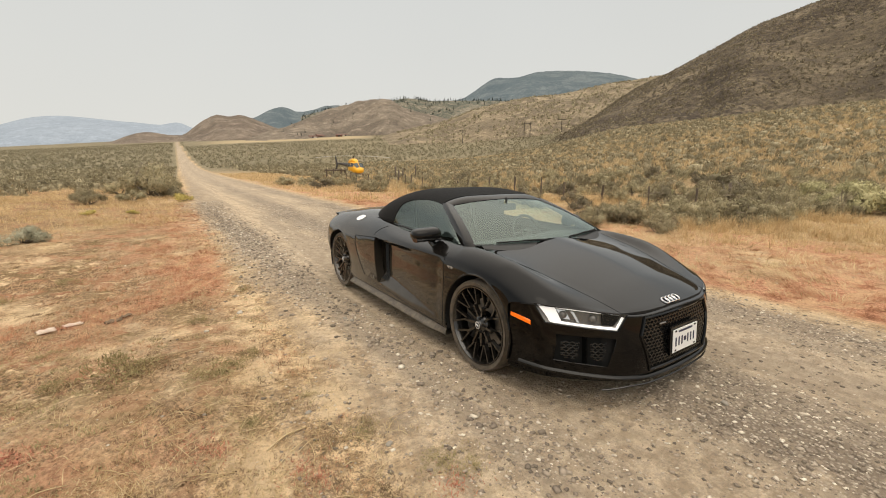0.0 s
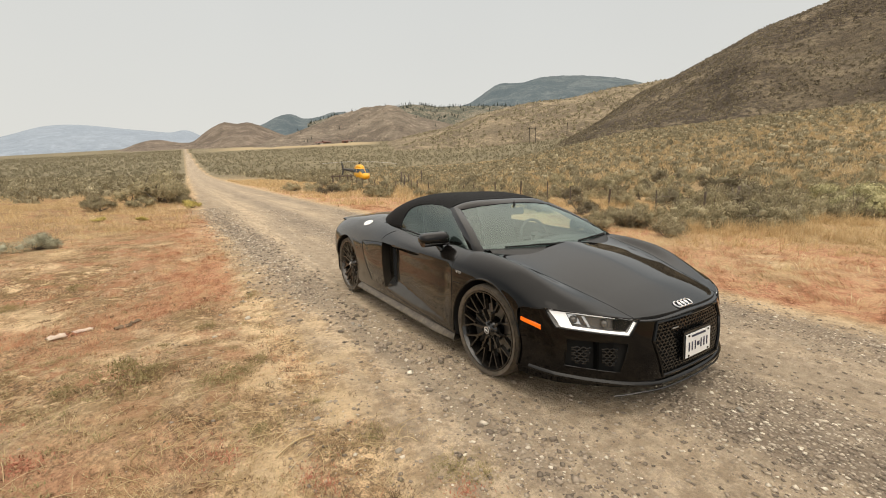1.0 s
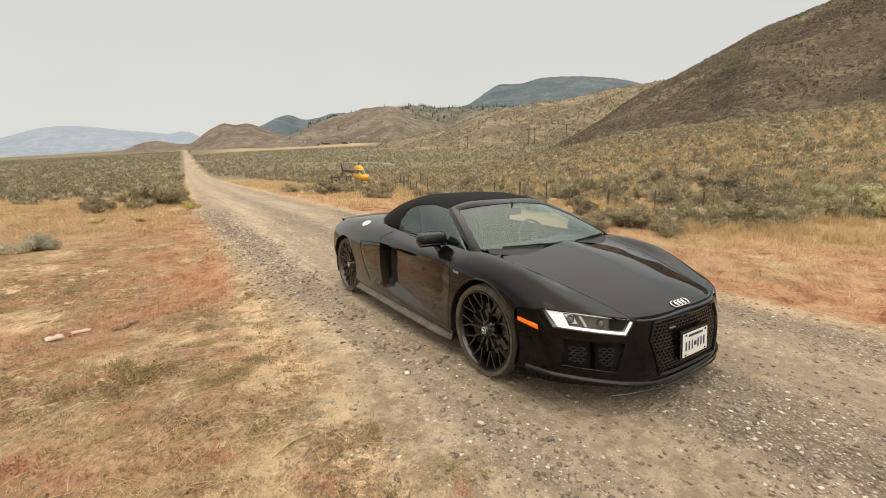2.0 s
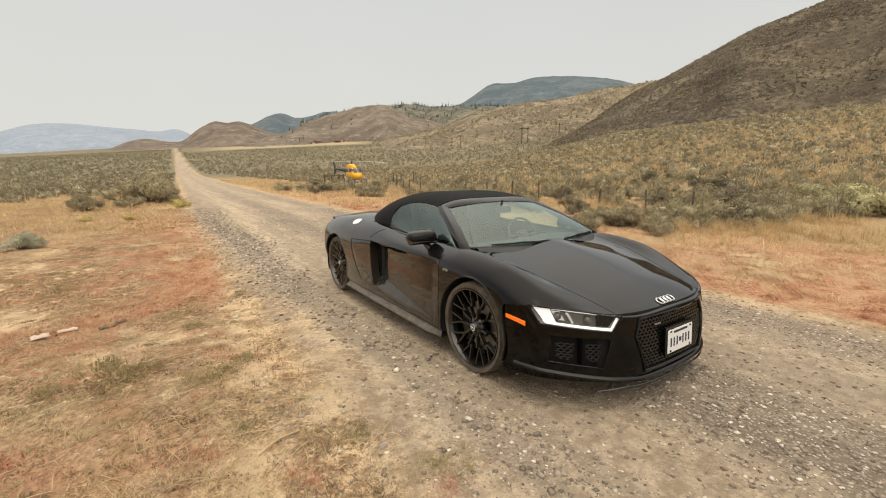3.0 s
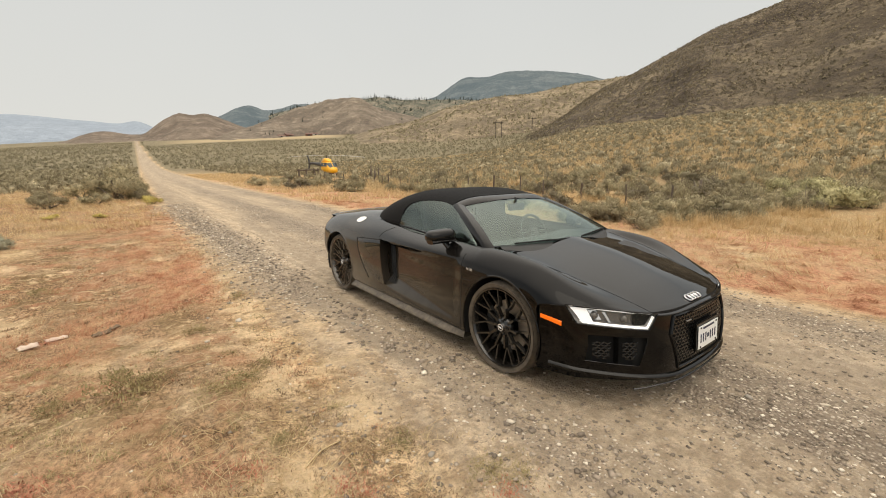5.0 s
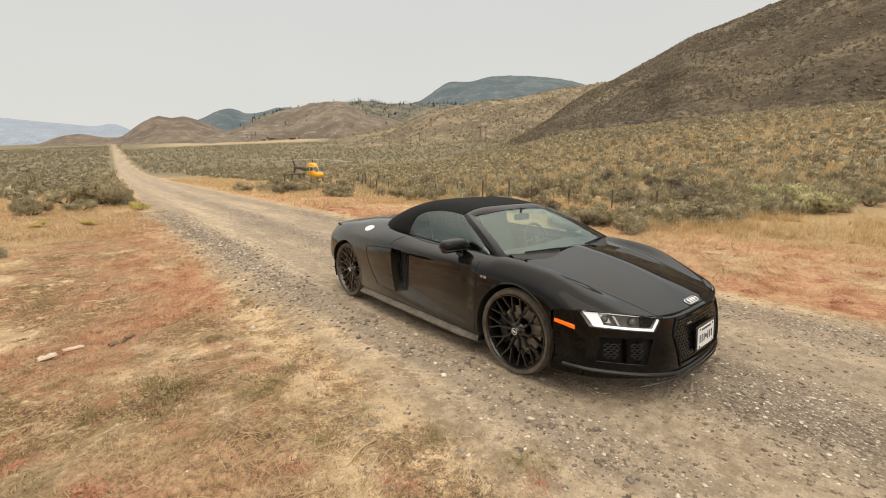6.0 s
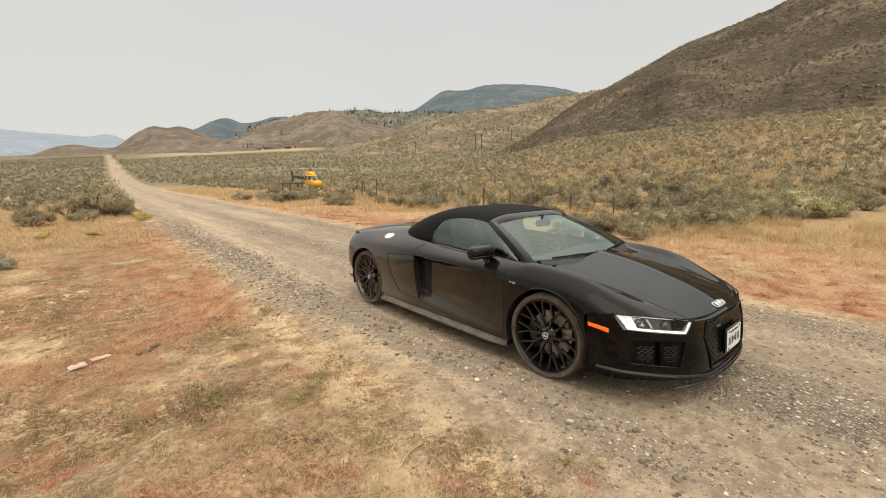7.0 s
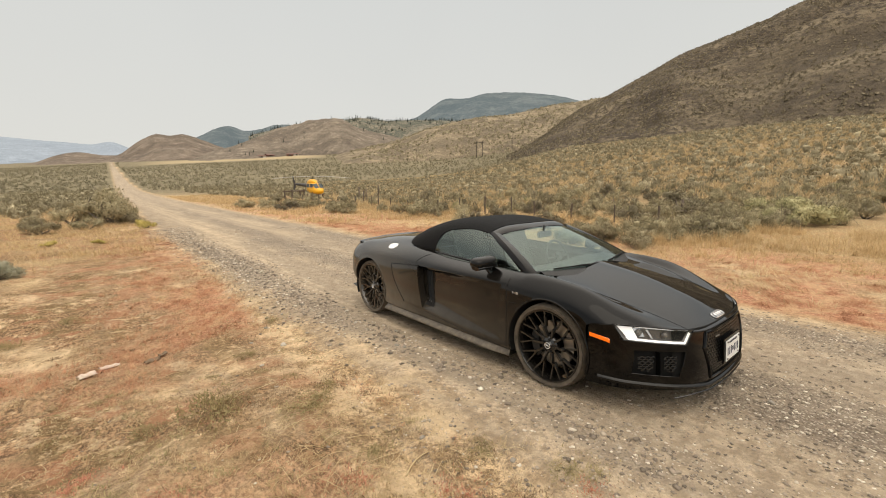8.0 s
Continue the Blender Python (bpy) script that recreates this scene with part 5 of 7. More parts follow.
def leaf_material(name, dark, light, dry, rough=0.9, use_object=False, mottle=0.0, grain=6.0, clump=0.5, clump_scale=7.0, thin=0.0):
    m = material(name, rough=rough)
    k = Nodes(m)
    k.bsdf.inputs["Specular IOR Level"].default_value = 0.15
    tuft = k.rng(k.noise(clump_scale, 3, 0.6), 0.34, 0.66)
    tone_f = k.math("ADD", k.math("MULTIPLY", k.island(), 1 - clump), k.math("MULTIPLY", tuft, clump))
    col = k.ramp(tone_f, (0.08, dark), (0.52, light), (0.92, dry))
    col = k.mix(k.rng(k.noise(0.35, 3), 0.35, 0.65, 0, 0.45), col, tuple(v * 0.62 for v in light))
    if use_object:
        tone = k.ramp(k.object_random(), (0.0, (0.13, 0.105, 0.072)), (0.5, (0.30, 0.265, 0.16)), (1.0, (0.56, 0.48, 0.30)))
        col = k.mix(0.42, col, tone)
    spots = k.rng(k.noise(grain, 5, 0.8), 0.46, 0.56, 0, mottle)
    col = k.mix(spots, col, tuple(v * 0.45 for v in dark))
    k.color(col)
    if thin:
        glow = k.n.new("ShaderNodeBsdfTranslucent")
        k.l.new(col, glow.inputs["Color"])
        both = k.n.new("ShaderNodeMixShader")
        both.inputs[0].default_value = thin
        k.l.new(k.bsdf.outputs[0], both.inputs[1])
        k.l.new(glow.outputs[0], both.inputs[2])
        k.l.new(both.outputs[0], k.n["Material Output"].inputs["Surface"])
    return m


sage_leaf = leaf_material("grey_green_sage_leaves", (0.135, 0.11, 0.065), (0.50, 0.43, 0.262), (0.80, 0.71, 0.47), use_object=True, mottle=0.3, grain=14)
sage_pale = leaf_material("silver_sage_leaves", (0.25, 0.25, 0.17), (0.44, 0.43, 0.315), (0.56, 0.53, 0.40))
green_leaf = leaf_material("green_rabbitbrush", (0.22, 0.205, 0.105), (0.42, 0.385, 0.205), (0.56, 0.50, 0.29))
yellow_leaf = leaf_material("yellow_rabbitbrush_bloom", (0.28, 0.25, 0.10), (0.58, 0.48, 0.15), (0.76, 0.63, 0.25))
dark_leaf = leaf_material("dark_sage_leaves", (0.085, 0.071, 0.047), (0.22, 0.188, 0.122), (0.42, 0.36, 0.235), use_object=True, mottle=0.3, grain=14)
twig_mat = material("grey_sage_wood", (0.11, 0.085, 0.065), 0.9)
tw = Nodes(twig_mat)
tw.color(tw.mix(tw.noise(30, 4), (0.10, 0.08, 0.06), (0.24, 0.20, 0.155)))
gold_grass = leaf_material("golden_dry_grass", (0.40, 0.275, 0.135), (0.68, 0.505, 0.28), (0.82, 0.67, 0.42), thin=0.4, clump=0.65)
red_grass = leaf_material("rust_red_dead_weed", (0.31, 0.138, 0.082), (0.60, 0.33, 0.198), (0.73, 0.52, 0.315), thin=0.4, clump=0.65)
straw_mat = leaf_material("bleached_straw", (0.42, 0.305, 0.165), (0.64, 0.50, 0.295), (0.76, 0.63, 0.41), thin=0.4, clump=0.65)
crimson = leaf_material("crimson_ground_weed", (0.36, 0.145, 0.095), (0.52, 0.225, 0.145), (0.60, 0.36, 0.22))
pale_straw = leaf_material("pale_loose_straw", (0.46, 0.325, 0.175), (0.67, 0.515, 0.30), (0.82, 0.69, 0.46), thin=0.3)
weed_green = leaf_material("dusty_green_weed", (0.23, 0.19, 0.09), (0.37, 0.305, 0.155), (0.50, 0.39, 0.21))
far_brush_mat = leaf_material("far_sage_clumps", (0.125, 0.104, 0.066), (0.345, 0.295, 0.186), (0.63, 0.545, 0.36), mottle=0.4, grain=5, clump=0.45, clump_scale=0.9)
plain_brush_mat = leaf_material("plain_sage_clumps", (0.175, 0.152, 0.098), (0.29, 0.254, 0.166), (0.42, 0.366, 0.24), mottle=0.35, grain=2.5, clump=0.4, clump_scale=0.3)
burnt_brush_mat = leaf_material("burnt_hill_clumps", (0.115, 0.094, 0.067), (0.215, 0.178, 0.12), (0.36, 0.30, 0.20), mottle=0.35, grain=1.4, clump=0.4, clump_scale=0.06)


def leaf_cloud(n, leaf, lumps=9, flat=0.75, seed=0, hollow=0.45, upright=0.6, slim=0.22, facing=0.0):
    """Loose leaf blades gathered into lumps over a dome of radius one."""
    r = np.random.default_rng(seed)
    az, el = r.uniform(0, 2 * math.pi, lumps), np.arcsin(r.uniform(0.08, 1.0, lumps))
    far = r.uniform(0.45, 0.80, lumps)
    C = np.stack([np.cos(az) * np.cos(el) * far, np.sin(az) * np.cos(el) * far, np.sin(el) * far * flat + 0.12], -1)
    rad = r.uniform(0.24, 0.42, lumps)
    which = r.integers(0, lumps, n)
    d = r.normal(size=(n, 3))
    d /= np.linalg.norm(d, axis=1)[:, None]
    rr = (hollow + (1 - hollow) * r.uniform(0, 1, n) ** 0.5)[:, None] * rad[which][:, None]
    P = C[which] + d * rr * np.array([1, 1, flat])
    P[:, 2] = np.maximum(P[:, 2], 0.02)
    up = d * (1 - upright) + np.array([0, 0, upright]) + r.normal(size=(n, 3)) * 0.35
    up /= np.linalg.norm(up, axis=1)[:, None]
    side = np.cross(up, r.normal(size=(n, 3)))
    side /= np.linalg.norm(side, axis=1)[:, None]
    if facing:
        # part of the leaves lie along the bush's skin, tips up
        lie = (r.uniform(0, 1, n) < facing)[:, None]
        out = d * 0.75 + P / (np.linalg.norm(P, axis=1)[:, None] + 1e-6) * 0.5 + r.normal(size=(n, 3)) * 0.18
        out /= np.linalg.norm(out, axis=1)[:, None]
        tip = np.array([0, 0, 1.0]) + r.normal(size=(n, 3)) * 0.4
        tip = tip - out * (tip * out).sum(1)[:, None]
        tip /= np.linalg.norm(tip, axis=1)[:, None]
        up = np.where(lie, tip, up)
        side = np.where(lie, np.cross(out, tip), side)
    L = leaf * r.uniform(0.6, 1.5, n)[:, None]
    V = np.stack([P - side * L * slim, P + side * L * slim, P + up * L], 1).reshape(-1, 3)
    return V, np.arange(n * 3).reshape(-1, 3), C


def mound(seed, rings=3, seg=7, wide=0.72, tall=0.62, rough=0.22):
    """The dense lumpy heart of a bush, open below."""
    r = np.random.default_rng(seed)
    V, F = [], []
    for i in range(rings):
        el = math.pi / 2 * i / rings
        for j in range(seg):
            an = 2 * math.pi * (j + 0.5 * (i % 2)) / seg
            q = 1 + r.uniform(-rough, rough)
            swell = 0.86 + 0.14 * math.sin(min(1, 2.2 * i / rings) * math.pi / 2)
            V.append((wide * q * swell * math.cos(el) * math.cos(an), wide * q * swell * math.cos(el) * math.sin(an), tall * (math.sin(el) * q + 0.05)))
    V.append((r.uniform(-0.1, 0.1), r.uniform(-0.1, 0.1), tall * r.uniform(0.9, 1.1)))
    for i in range(rings - 1):
        for j in range(seg):
            a, b, c2, d = i * seg + j, i * seg + (j + 1) % seg, (i + 1) * seg + (j + 1) % seg, (i + 1) * seg + j
            F += [(a, b, c2), (a, c2, d)]
    F += [((rings - 1) * seg + j, (rings - 1) * seg + (j + 1) % seg, rings * seg) for j in range(seg)]
    return np.array(V), np.array(F)


def with_core(cloud, core):
    """Leaf blades over a heart, as one pair of arrays."""
    return np.concatenate([cloud[0], core[0]]), np.concatenate([cloud[1], core[1] + len(cloud[0])])


def prism(a, b, ra, rb):
    a, b = np.array(a, float), np.array(b, float)
    t = b - a
    t /= np.linalg.norm(t) + 1e-9
    u = np.cross(t, [0.3, 0.8, 0.52])
    u /= np.linalg.norm(u)
    w = np.cross(t, u)
    ang = [0, 2.094, 4.189]
    V = [a + ra * (u * math.cos(k) + w * math.sin(k)) for k in ang] + [b + rb * (u * math.cos(k) + w * math.sin(k)) for k in ang]
    return V, [(0, 1, 4), (0, 4, 3), (1, 2, 5), (1, 5, 4), (2, 0, 3), (2, 3, 5)]


def twig_bundle(C, seed, stems=3, thick=0.035, forks=3):
    """Crooked stems from the root up into each lump."""
    r = np.random.default_rng(seed)
    V, F = [], []
    for c0 in C:
        root = np.array([*(r.normal(size=2) * 0.05), 0.0])
        mid = c0 * 0.5 + r.normal(size=3) * 0.07
        mid[2] = abs(mid[2])
        for a, b, ra, rb in ((root, mid, thick, thick * 0.65), (mid, c0, thick * 0.65, thick * 0.35)):
            v, f = prism(a, b, ra, rb)
            F += [[x + len(V) for x in q] for q in f]
            V += v
        for _ in range(forks):
            e = c0 + r.normal(size=3) * 0.22
            e[2] = abs(e[2])
            v, f = prism(c0 * 0.85 + mid * 0.15, e, thick * 0.4, thick * 0.15)
            F += [[x + len(V) for x in q] for q in f]
            V += v
    return np.array(V), np.array(F)


def bush_kind(seed, n, leaf, mat, name, label, category="bush", lumps=9, flat=0.75, upright=0.6, hollow=0.45, thick=0.03):
    root = new(name)
    V, F, C = leaf_cloud(n, leaf, lumps, flat, seed, hollow, upright, facing=0.6)
    for q, c0 in enumerate(C):
        heart = mound(seed * 31 + q, 3, 6, 0.17, 0.17, 0.35)
        V, F = with_core((V, F), (heart[0] + c0 - np.array([0, 0, 0.06]), heart[1]))
    for nm, me in (("foliage", tri_mesh("foliage", V, F, mat)), ("woody_frame", tri_mesh("woody_frame", *twig_bundle(C, seed + 1, thick=thick), twig_mat))):
        new(nm, me).parent = root
    return tagged(root, label, category)


def put(ob, x, y, size, tall=1.0, turn=0.0):
    z = float(ground_z(x, y)) - 0.02
    ob.matrix_basis = pose(x, y, z, 0, 0, turn) @ Matrix.Diagonal((size, size, size * tall, 1))
    return ob


def put_copy(src, x, y, size, tall=1.0, turn=0.0, group=""):
    ob = copy_thing(src, Matrix.Identity(4))
    put(ob, x, y, size, tall, turn)
    return tagged(ob, group=group)


KINDS = [bush_kind(100 + k, 5200, 0.050, sage_leaf, "sagebrush", "rounded grey-green sagebrush growing in dry grass", lumps=10 + k % 3, flat=0.78) for k in range(4)]
DARK = [bush_kind(140 + k, 3000, 0.050, dark_leaf, "sagebrush", "dark twiggy old sagebrush, half bare", lumps=12, flat=0.85, hollow=0.3, thick=0.045) for k in range(2)]
GREEN = [bush_kind(160, 9000, 0.042, green_leaf, "rabbitbrush", "broad light green rabbitbrush", lumps=12, flat=0.62, upright=0.85)]
PALE = [bush_kind(170 + k, 4200, 0.048, sage_pale, "silver_sagebrush", "low silvery sagebrush clump beside the dirt", lumps=9, flat=0.6) for k in range(1)]
YELLOW = [bush_kind(180, 1300, 0.09, yellow_leaf, "flowering_rabbitbrush", "small yellow flowering bush at the road's edge", lumps=8, flat=0.6, upright=0.8)]
SAGE_GROUP = "sagebrush beside the road"

# named bushes that stand out
put(DARK[0], 17.9, 4.6, 1.55, 0.95, 20)
put(GREEN[0], 15.8, 0.4, 1.75, 0.85, 50)
put(YELLOW[0], -1.85, 17.4, 0.56, 1.0, 10)
put(PALE[0], -5.0, 7.5, 0.46, 1.15, 0)
put_copy(PALE[0], -5.65, 7.2, 0.50, 1.1, 140)
put_copy(YELLOW[0], -3.45, 12.3, 0.26, 0.8, 80)
put_copy(YELLOW[0], -4.5, 12.3, 0.30, 0.75, 200)
put(DARK[1], 21.5, 6.0, 1.2, 0.95, 70)
put_copy(KINDS[0], -3.0, 21.0, 1.7, 1.0, 70, SAGE_GROUP)
for k, (x, y, s) in enumerate(((-2.5, 22.8, 1.1), (-4.2, 21.6, 0.9), (-2.2, 26.5, 1.0), (-2.1, 20.4, 0.7), (-4.9, 16.6, 0.7), (-3.6, 17.6, 0.6), (-5.3, 19.5, 0.6))):
    put_copy(KINDS[k % 4], x, y, s, 0.95, 47 * k, SAGE_GROUP)
for k, ob in enumerate(KINDS):
    put(ob, (6.7, 7.7, 10.0, 11.4)[k], (1.5, 3.25, 0.9, 2.2)[k], (0.60, 0.66, 0.85, 0.85)[k], 0.95, 31 * k)
    tagged(ob, group=SAGE_GROUP)

for k in range(13):
    y = 14.5 + 2.0 * k + rng.uniform(-0.8, 0.8)
    x = 0.35 + 0.036 * y + rng.uniform(4.4, 9.5)
    put_copy((KINDS + DARK)[k % 6], x, y, rng.uniform(0.75, 1.2), rng.uniform(0.85, 1.05), 63 * k, SAGE_GROUP)

# the brush beside the road, thick on the right bank
near_places = []
tries = 0
# the front row, shoulder to shoulder where the grass ends
front_row = hermite([6.2, 7.5, 10, 14, 18], [3.0, 2.5, 1.3, 0.4, -1.2])
for k in range(34):
    t = k / 33
    x = 6.6 + 10.4 * t + rng.uniform(-0.25, 0.25)
    y = float(front_row(x)) + rng.uniform(-0.3, 0.9)
    near_places.append((x, y, rng.uniform(0.42, 0.72) * (1 + 0.4 * t)))
while len(near_places) < 330 and tries < 40000:
    tries += 1
    azm, d = rng.uniform(8, 96), math.sqrt(rng.uniform(9.5**2, 37**2))
    x, y = CX + d * math.sin(radians(azm)), CY + d * math.cos(radians(azm))
    xr = float(road_offset(x, y))
    n = float(value_noise(np.array([x]), np.array([y]), 0.14, 77, 2)[0])
    lo = 7.6 + 1.5 * n if y > -3 else 8.8
    if xr < lo or rng.uniform() > np.clip(0.55 + 0.06 * (xr - lo) + 0.6 * n, 0.05, 1):
        continue
    if y < float(front_row(x)) - 0.2 and x < 18 or y < -3.5 or (azm < 36 and xr < 14.5 and rng.uniform() > 0.22):
        continue
    s = 0.36 + 0.5 * rng.uniform(0, 1) ** 1.4
    if any((x - a) ** 2 + (y - b) ** 2 < (0.78 * (s + t)) ** 2 for a, b, t in near_places):
        continue
    near_places.append((x, y, s))
for k, (x, y, s) in enumerate(near_places):
    src = GREEN[0] if k % 17 == 5 else DARK[k % 2] if rng.uniform() < 0.26 else KINDS[k % 4]
    put_copy(src, x, y, s * (0.9 if src is GREEN[0] else 1), rng.uniform(1.05, 1.5), rng.uniform(0, 360), SAGE_GROUP)

# farther brush: joined, thinner meshes
MID = [with_core(leaf_cloud(130, 0.17, 10, 0.80, 300 + k, 0.6, 0.7, 0.28, 0.5)[:2], mound(350 + k, 3, 8, 0.60, 0.58, 0.30)) for k in range(6)]
LOW = [with_core(leaf_cloud(12, 0.34, 6, 0.80, 330 + k, 0.6, 0.6, 0.33, 0.85)[:2], mound(370 + k, 2, 5, 0.68, 0.60, 0.35)) for k in range(6)]


def scatter_polar(n, d0, d1, a0, a1, keep):
    azm = np.radians(rng.uniform(a0, a1, n))
    d = np.sqrt(rng.uniform(d0**2, d1**2, n))
    x, y = CX + d * np.sin(azm), CY + d * np.cos(azm)
    ok = keep(x, y, d, np.degrees(azm))
    return x[ok], y[ok], d[ok]


def brush_mesh(name, variants, x, y, s, mat, label, squash=(0.7, 1.05)):
    P = np.stack([x, y, ground_z(x, y) - 0.03], -1)
    V, F = spread(variants, P, s, rng.uniform(0, 6.28, len(x)), rng.uniform(*squash, len(x)))
    ob = new(name, tri_mesh(name, V, F, mat))
    return tagged(ob, label, "brush", kind="stuff")


def mid_keep(x, y, d, azm):
    xr = road_offset(x, y)
    n = value_noise(x, y, 0.06, 78, 3)
    p = np.where(xr > 0, np.clip(0.66 + 0.9 * n, np.where(azm > 50, 0.5, 0.28), 1) * smooth01(8, 14, xr), np.clip(0.95 + 0.7 * n, 0.3, 1) * smooth01(29, 36, y + 5 * n - 2.2 * np.clip(8 + xr, 0, 5) + 0.6 * np.clip(-xr - 9, 0, 30)) * smooth01(3.2, 4.2, -xr))
    # golden strip of grass along the fence
    p = p * np.where((xr > 0) & (azm < 33), smooth01(12, 19, xr + 0.2 * np.clip(y - 32, 0, 60) + 0.3 * np.clip(y - 62, 0, 60)), 1) * np.where(xr > 0, smooth01(3.5, 6, xr), 1)
    return rng.uniform(0, 1, len(x)) < p


def thinned(x, y, s, gap):
    """Drops every bush that would stand inside one already kept."""
    grid, keep = {}, []
    for i in range(len(x)):
        cell = (int(x[i] // 2), int(y[i] // 2))
        near = (j for a in (-1, 0, 1) for b in (-1, 0, 1) for j in grid.get((cell[0] + a, cell[1] + b), ()))
        if all((x[i] - x[j]) ** 2 + (y[i] - y[j]) ** 2 > (gap[i] * (s[i] + s[j])) ** 2 for j in near):
            grid.setdefault(cell, []).append(i)
            keep.append(i)
    return np.array(keep)


x, y, d = scatter_polar(36000, 17, 140, -24, 97, lambda x, y, d, a: mid_keep(x, y, d, a) & ((d > 36.5) | (road_offset(x, y) < 0)))
size = (0.42 + 0.55 * rng.uniform(0, 1, len(x)) ** 1.6) * np.where(road_offset(x, y) < 0, 0.85, 1.0)
kept = thinned(x, y, size, np.where(road_offset(x, y) < 0, 0.68, 0.86))
x, y, size = x[kept], y[kept], size[kept]
brush_mesh("sage_flat", MID, x, y, size, far_brush_mat, "wide flat of grey-green sagebrush", (1.05, 1.55))
x, y, d = scatter_polar(56000, 110, 760, -26, 97, lambda x, y, d, a: (np.abs(road_offset(x, y)) > 4.5) & (rng.uniform(0, 1, len(x)) < np.clip(0.75 + 0.8 * value_noise(x, y, 0.02, 79, 3), 0.05, 1)) & ((a < 50) | (d < 165)) & ~((d > 500) & (a > 3) & (a < 25)))
brush_mesh("far_sage_flat", LOW, x, y, rng.uniform(0.45, 1.0, len(x)), plain_brush_mat, "distant sagebrush plain", (1.0, 1.5))

# pale bunch grass that fills the gaps between the sage on the bank
TUFT = [leaf_cloud(26, 0.85, 5, 0.5, 380 + k, 0.2, 0.9, 0.10)[:2] for k in range(5)]
x, y, d = scatter_polar(17000, 27, 150, 24, 97, lambda x, y, d, a: (road_offset(x, y) > np.where(d < 40, 9, 14)) & (rng.uniform(0, 1, len(x)) < np.clip(0.7 + 1.5 * value_noise(x, y, 0.07, 83, 3), 0.05, 1)))
brush_mesh("bunch_grass", TUFT, x, y, rng.uniform(0.26, 0.62, len(x)), straw_mat, "pale golden bunch grass between the sage", (0.5, 1.0))


def brush_on_hill(ob, n, size, mat, name, label, az_lo=-180, az_hi=180, shapes=None):
    """Low clumps over the faces of a hill that look into the valley."""
    me = ob.data
    co = np.empty(len(me.vertices) * 3)
    me.vertices.foreach_get("co", co)
    co = co.reshape(-1, 3)
    quads = np.array([p.vertices[:] for p in me.polygons])
    a, b, c0, e = (co[quads[:, k]] for k in range(4))
    area = np.linalg.norm(np.cross(c0 - a, e - b), axis=1)
    azm = np.degrees(np.arctan2(a[:, 0] - CX, a[:, 1] - CY))
    area = area * ((azm > az_lo) & (azm < az_hi))
    pick = rng.choice(len(quads), n, p=area / area.sum())
    u, w = rng.uniform(0, 1, (n, 1)), rng.uniform(0, 1, (n, 1))
    P = (a[pick] * (1 - u) + b[pick] * u) * (1 - w) + (e[pick] * (1 - u) + c0[pick] * u) * w
    keep = rng.uniform(0, 1, n) < np.clip(0.6 + 1.3 * value_noise(P[:, 0], P[:, 1], 0.02, 91, 4), 0.04, 1)
    P = P[keep]
    P[:, 2] -= 0.1
    V, F = spread(shapes or LOW, P, rng.uniform(*size, len(P)), rng.uniform(0, 6.28, len(P)), rng.uniform(1.0, 1.5, len(P)))
    return tagged(new(name, tri_mesh(name, V, F, mat)), label, "brush", kind="stuff")


brush_on_hill(bpy.data.objects["hill_burnt"], 62000, (0.32, 0.85), burnt_brush_mat, "burnt_hill_brush", "dark shrubs over the burnt hillside", 44, 92)
brush_on_hill(bpy.data.objects["hill_mid_slope"], 7000, (0.8, 2.0), far_brush_mat, "slope_brush", "scattered shrubs on the tan slope", 28, 64)
PINE = []
for k in range(3):
    r9 = np.random.default_rng(400 + k)
    V, F = [], []
    v, f = prism((0, 0, 0), (0, 0, 0.9), 0.025, 0.01)
    V += v
    F += f
    for lev in range(7):
        z, rad = 0.18 + 0.115 * lev, 0.24 * (1 - lev / 7.5)
        for j in range(5):
            an = r9.uniform(0, 6.28)
            c0 = np.array([math.cos(an), math.sin(an), 0])
            t = np.array([-c0[1], c0[0], 0])
            F.append((len(V), len(V) + 1, len(V) + 2))
            V += [np.array([0, 0, z + 0.1]), c0 * rad + t * rad * 0.5 + [0, 0, z - 0.02], c0 * rad - t * rad * 0.5 + [0, 0, z - 0.03]]
    PINE.append((np.array(V), np.array(F)))
pine_mat = material("dark_pine_needles", (0.022, 0.030, 0.020), 0.95)
pk = Nodes(pine_mat)
pk.color(pk.mix(pk.island(), (0.015, 0.021, 0.014), (0.04, 0.048, 0.03)))
brush_on_hill(bpy.data.objects["hill_pine_ridge"], 1700, (6, 11), pine_mat, "ridge_pines", "dark pines on the far ridge", 16, 50, PINE)
brush_on_hill(bpy.data.objects["hill_brown_spur"], 90, (3, 6), pine_mat, "spur_pines", "scattered pines on the brown spur", 12, 40, PINE)


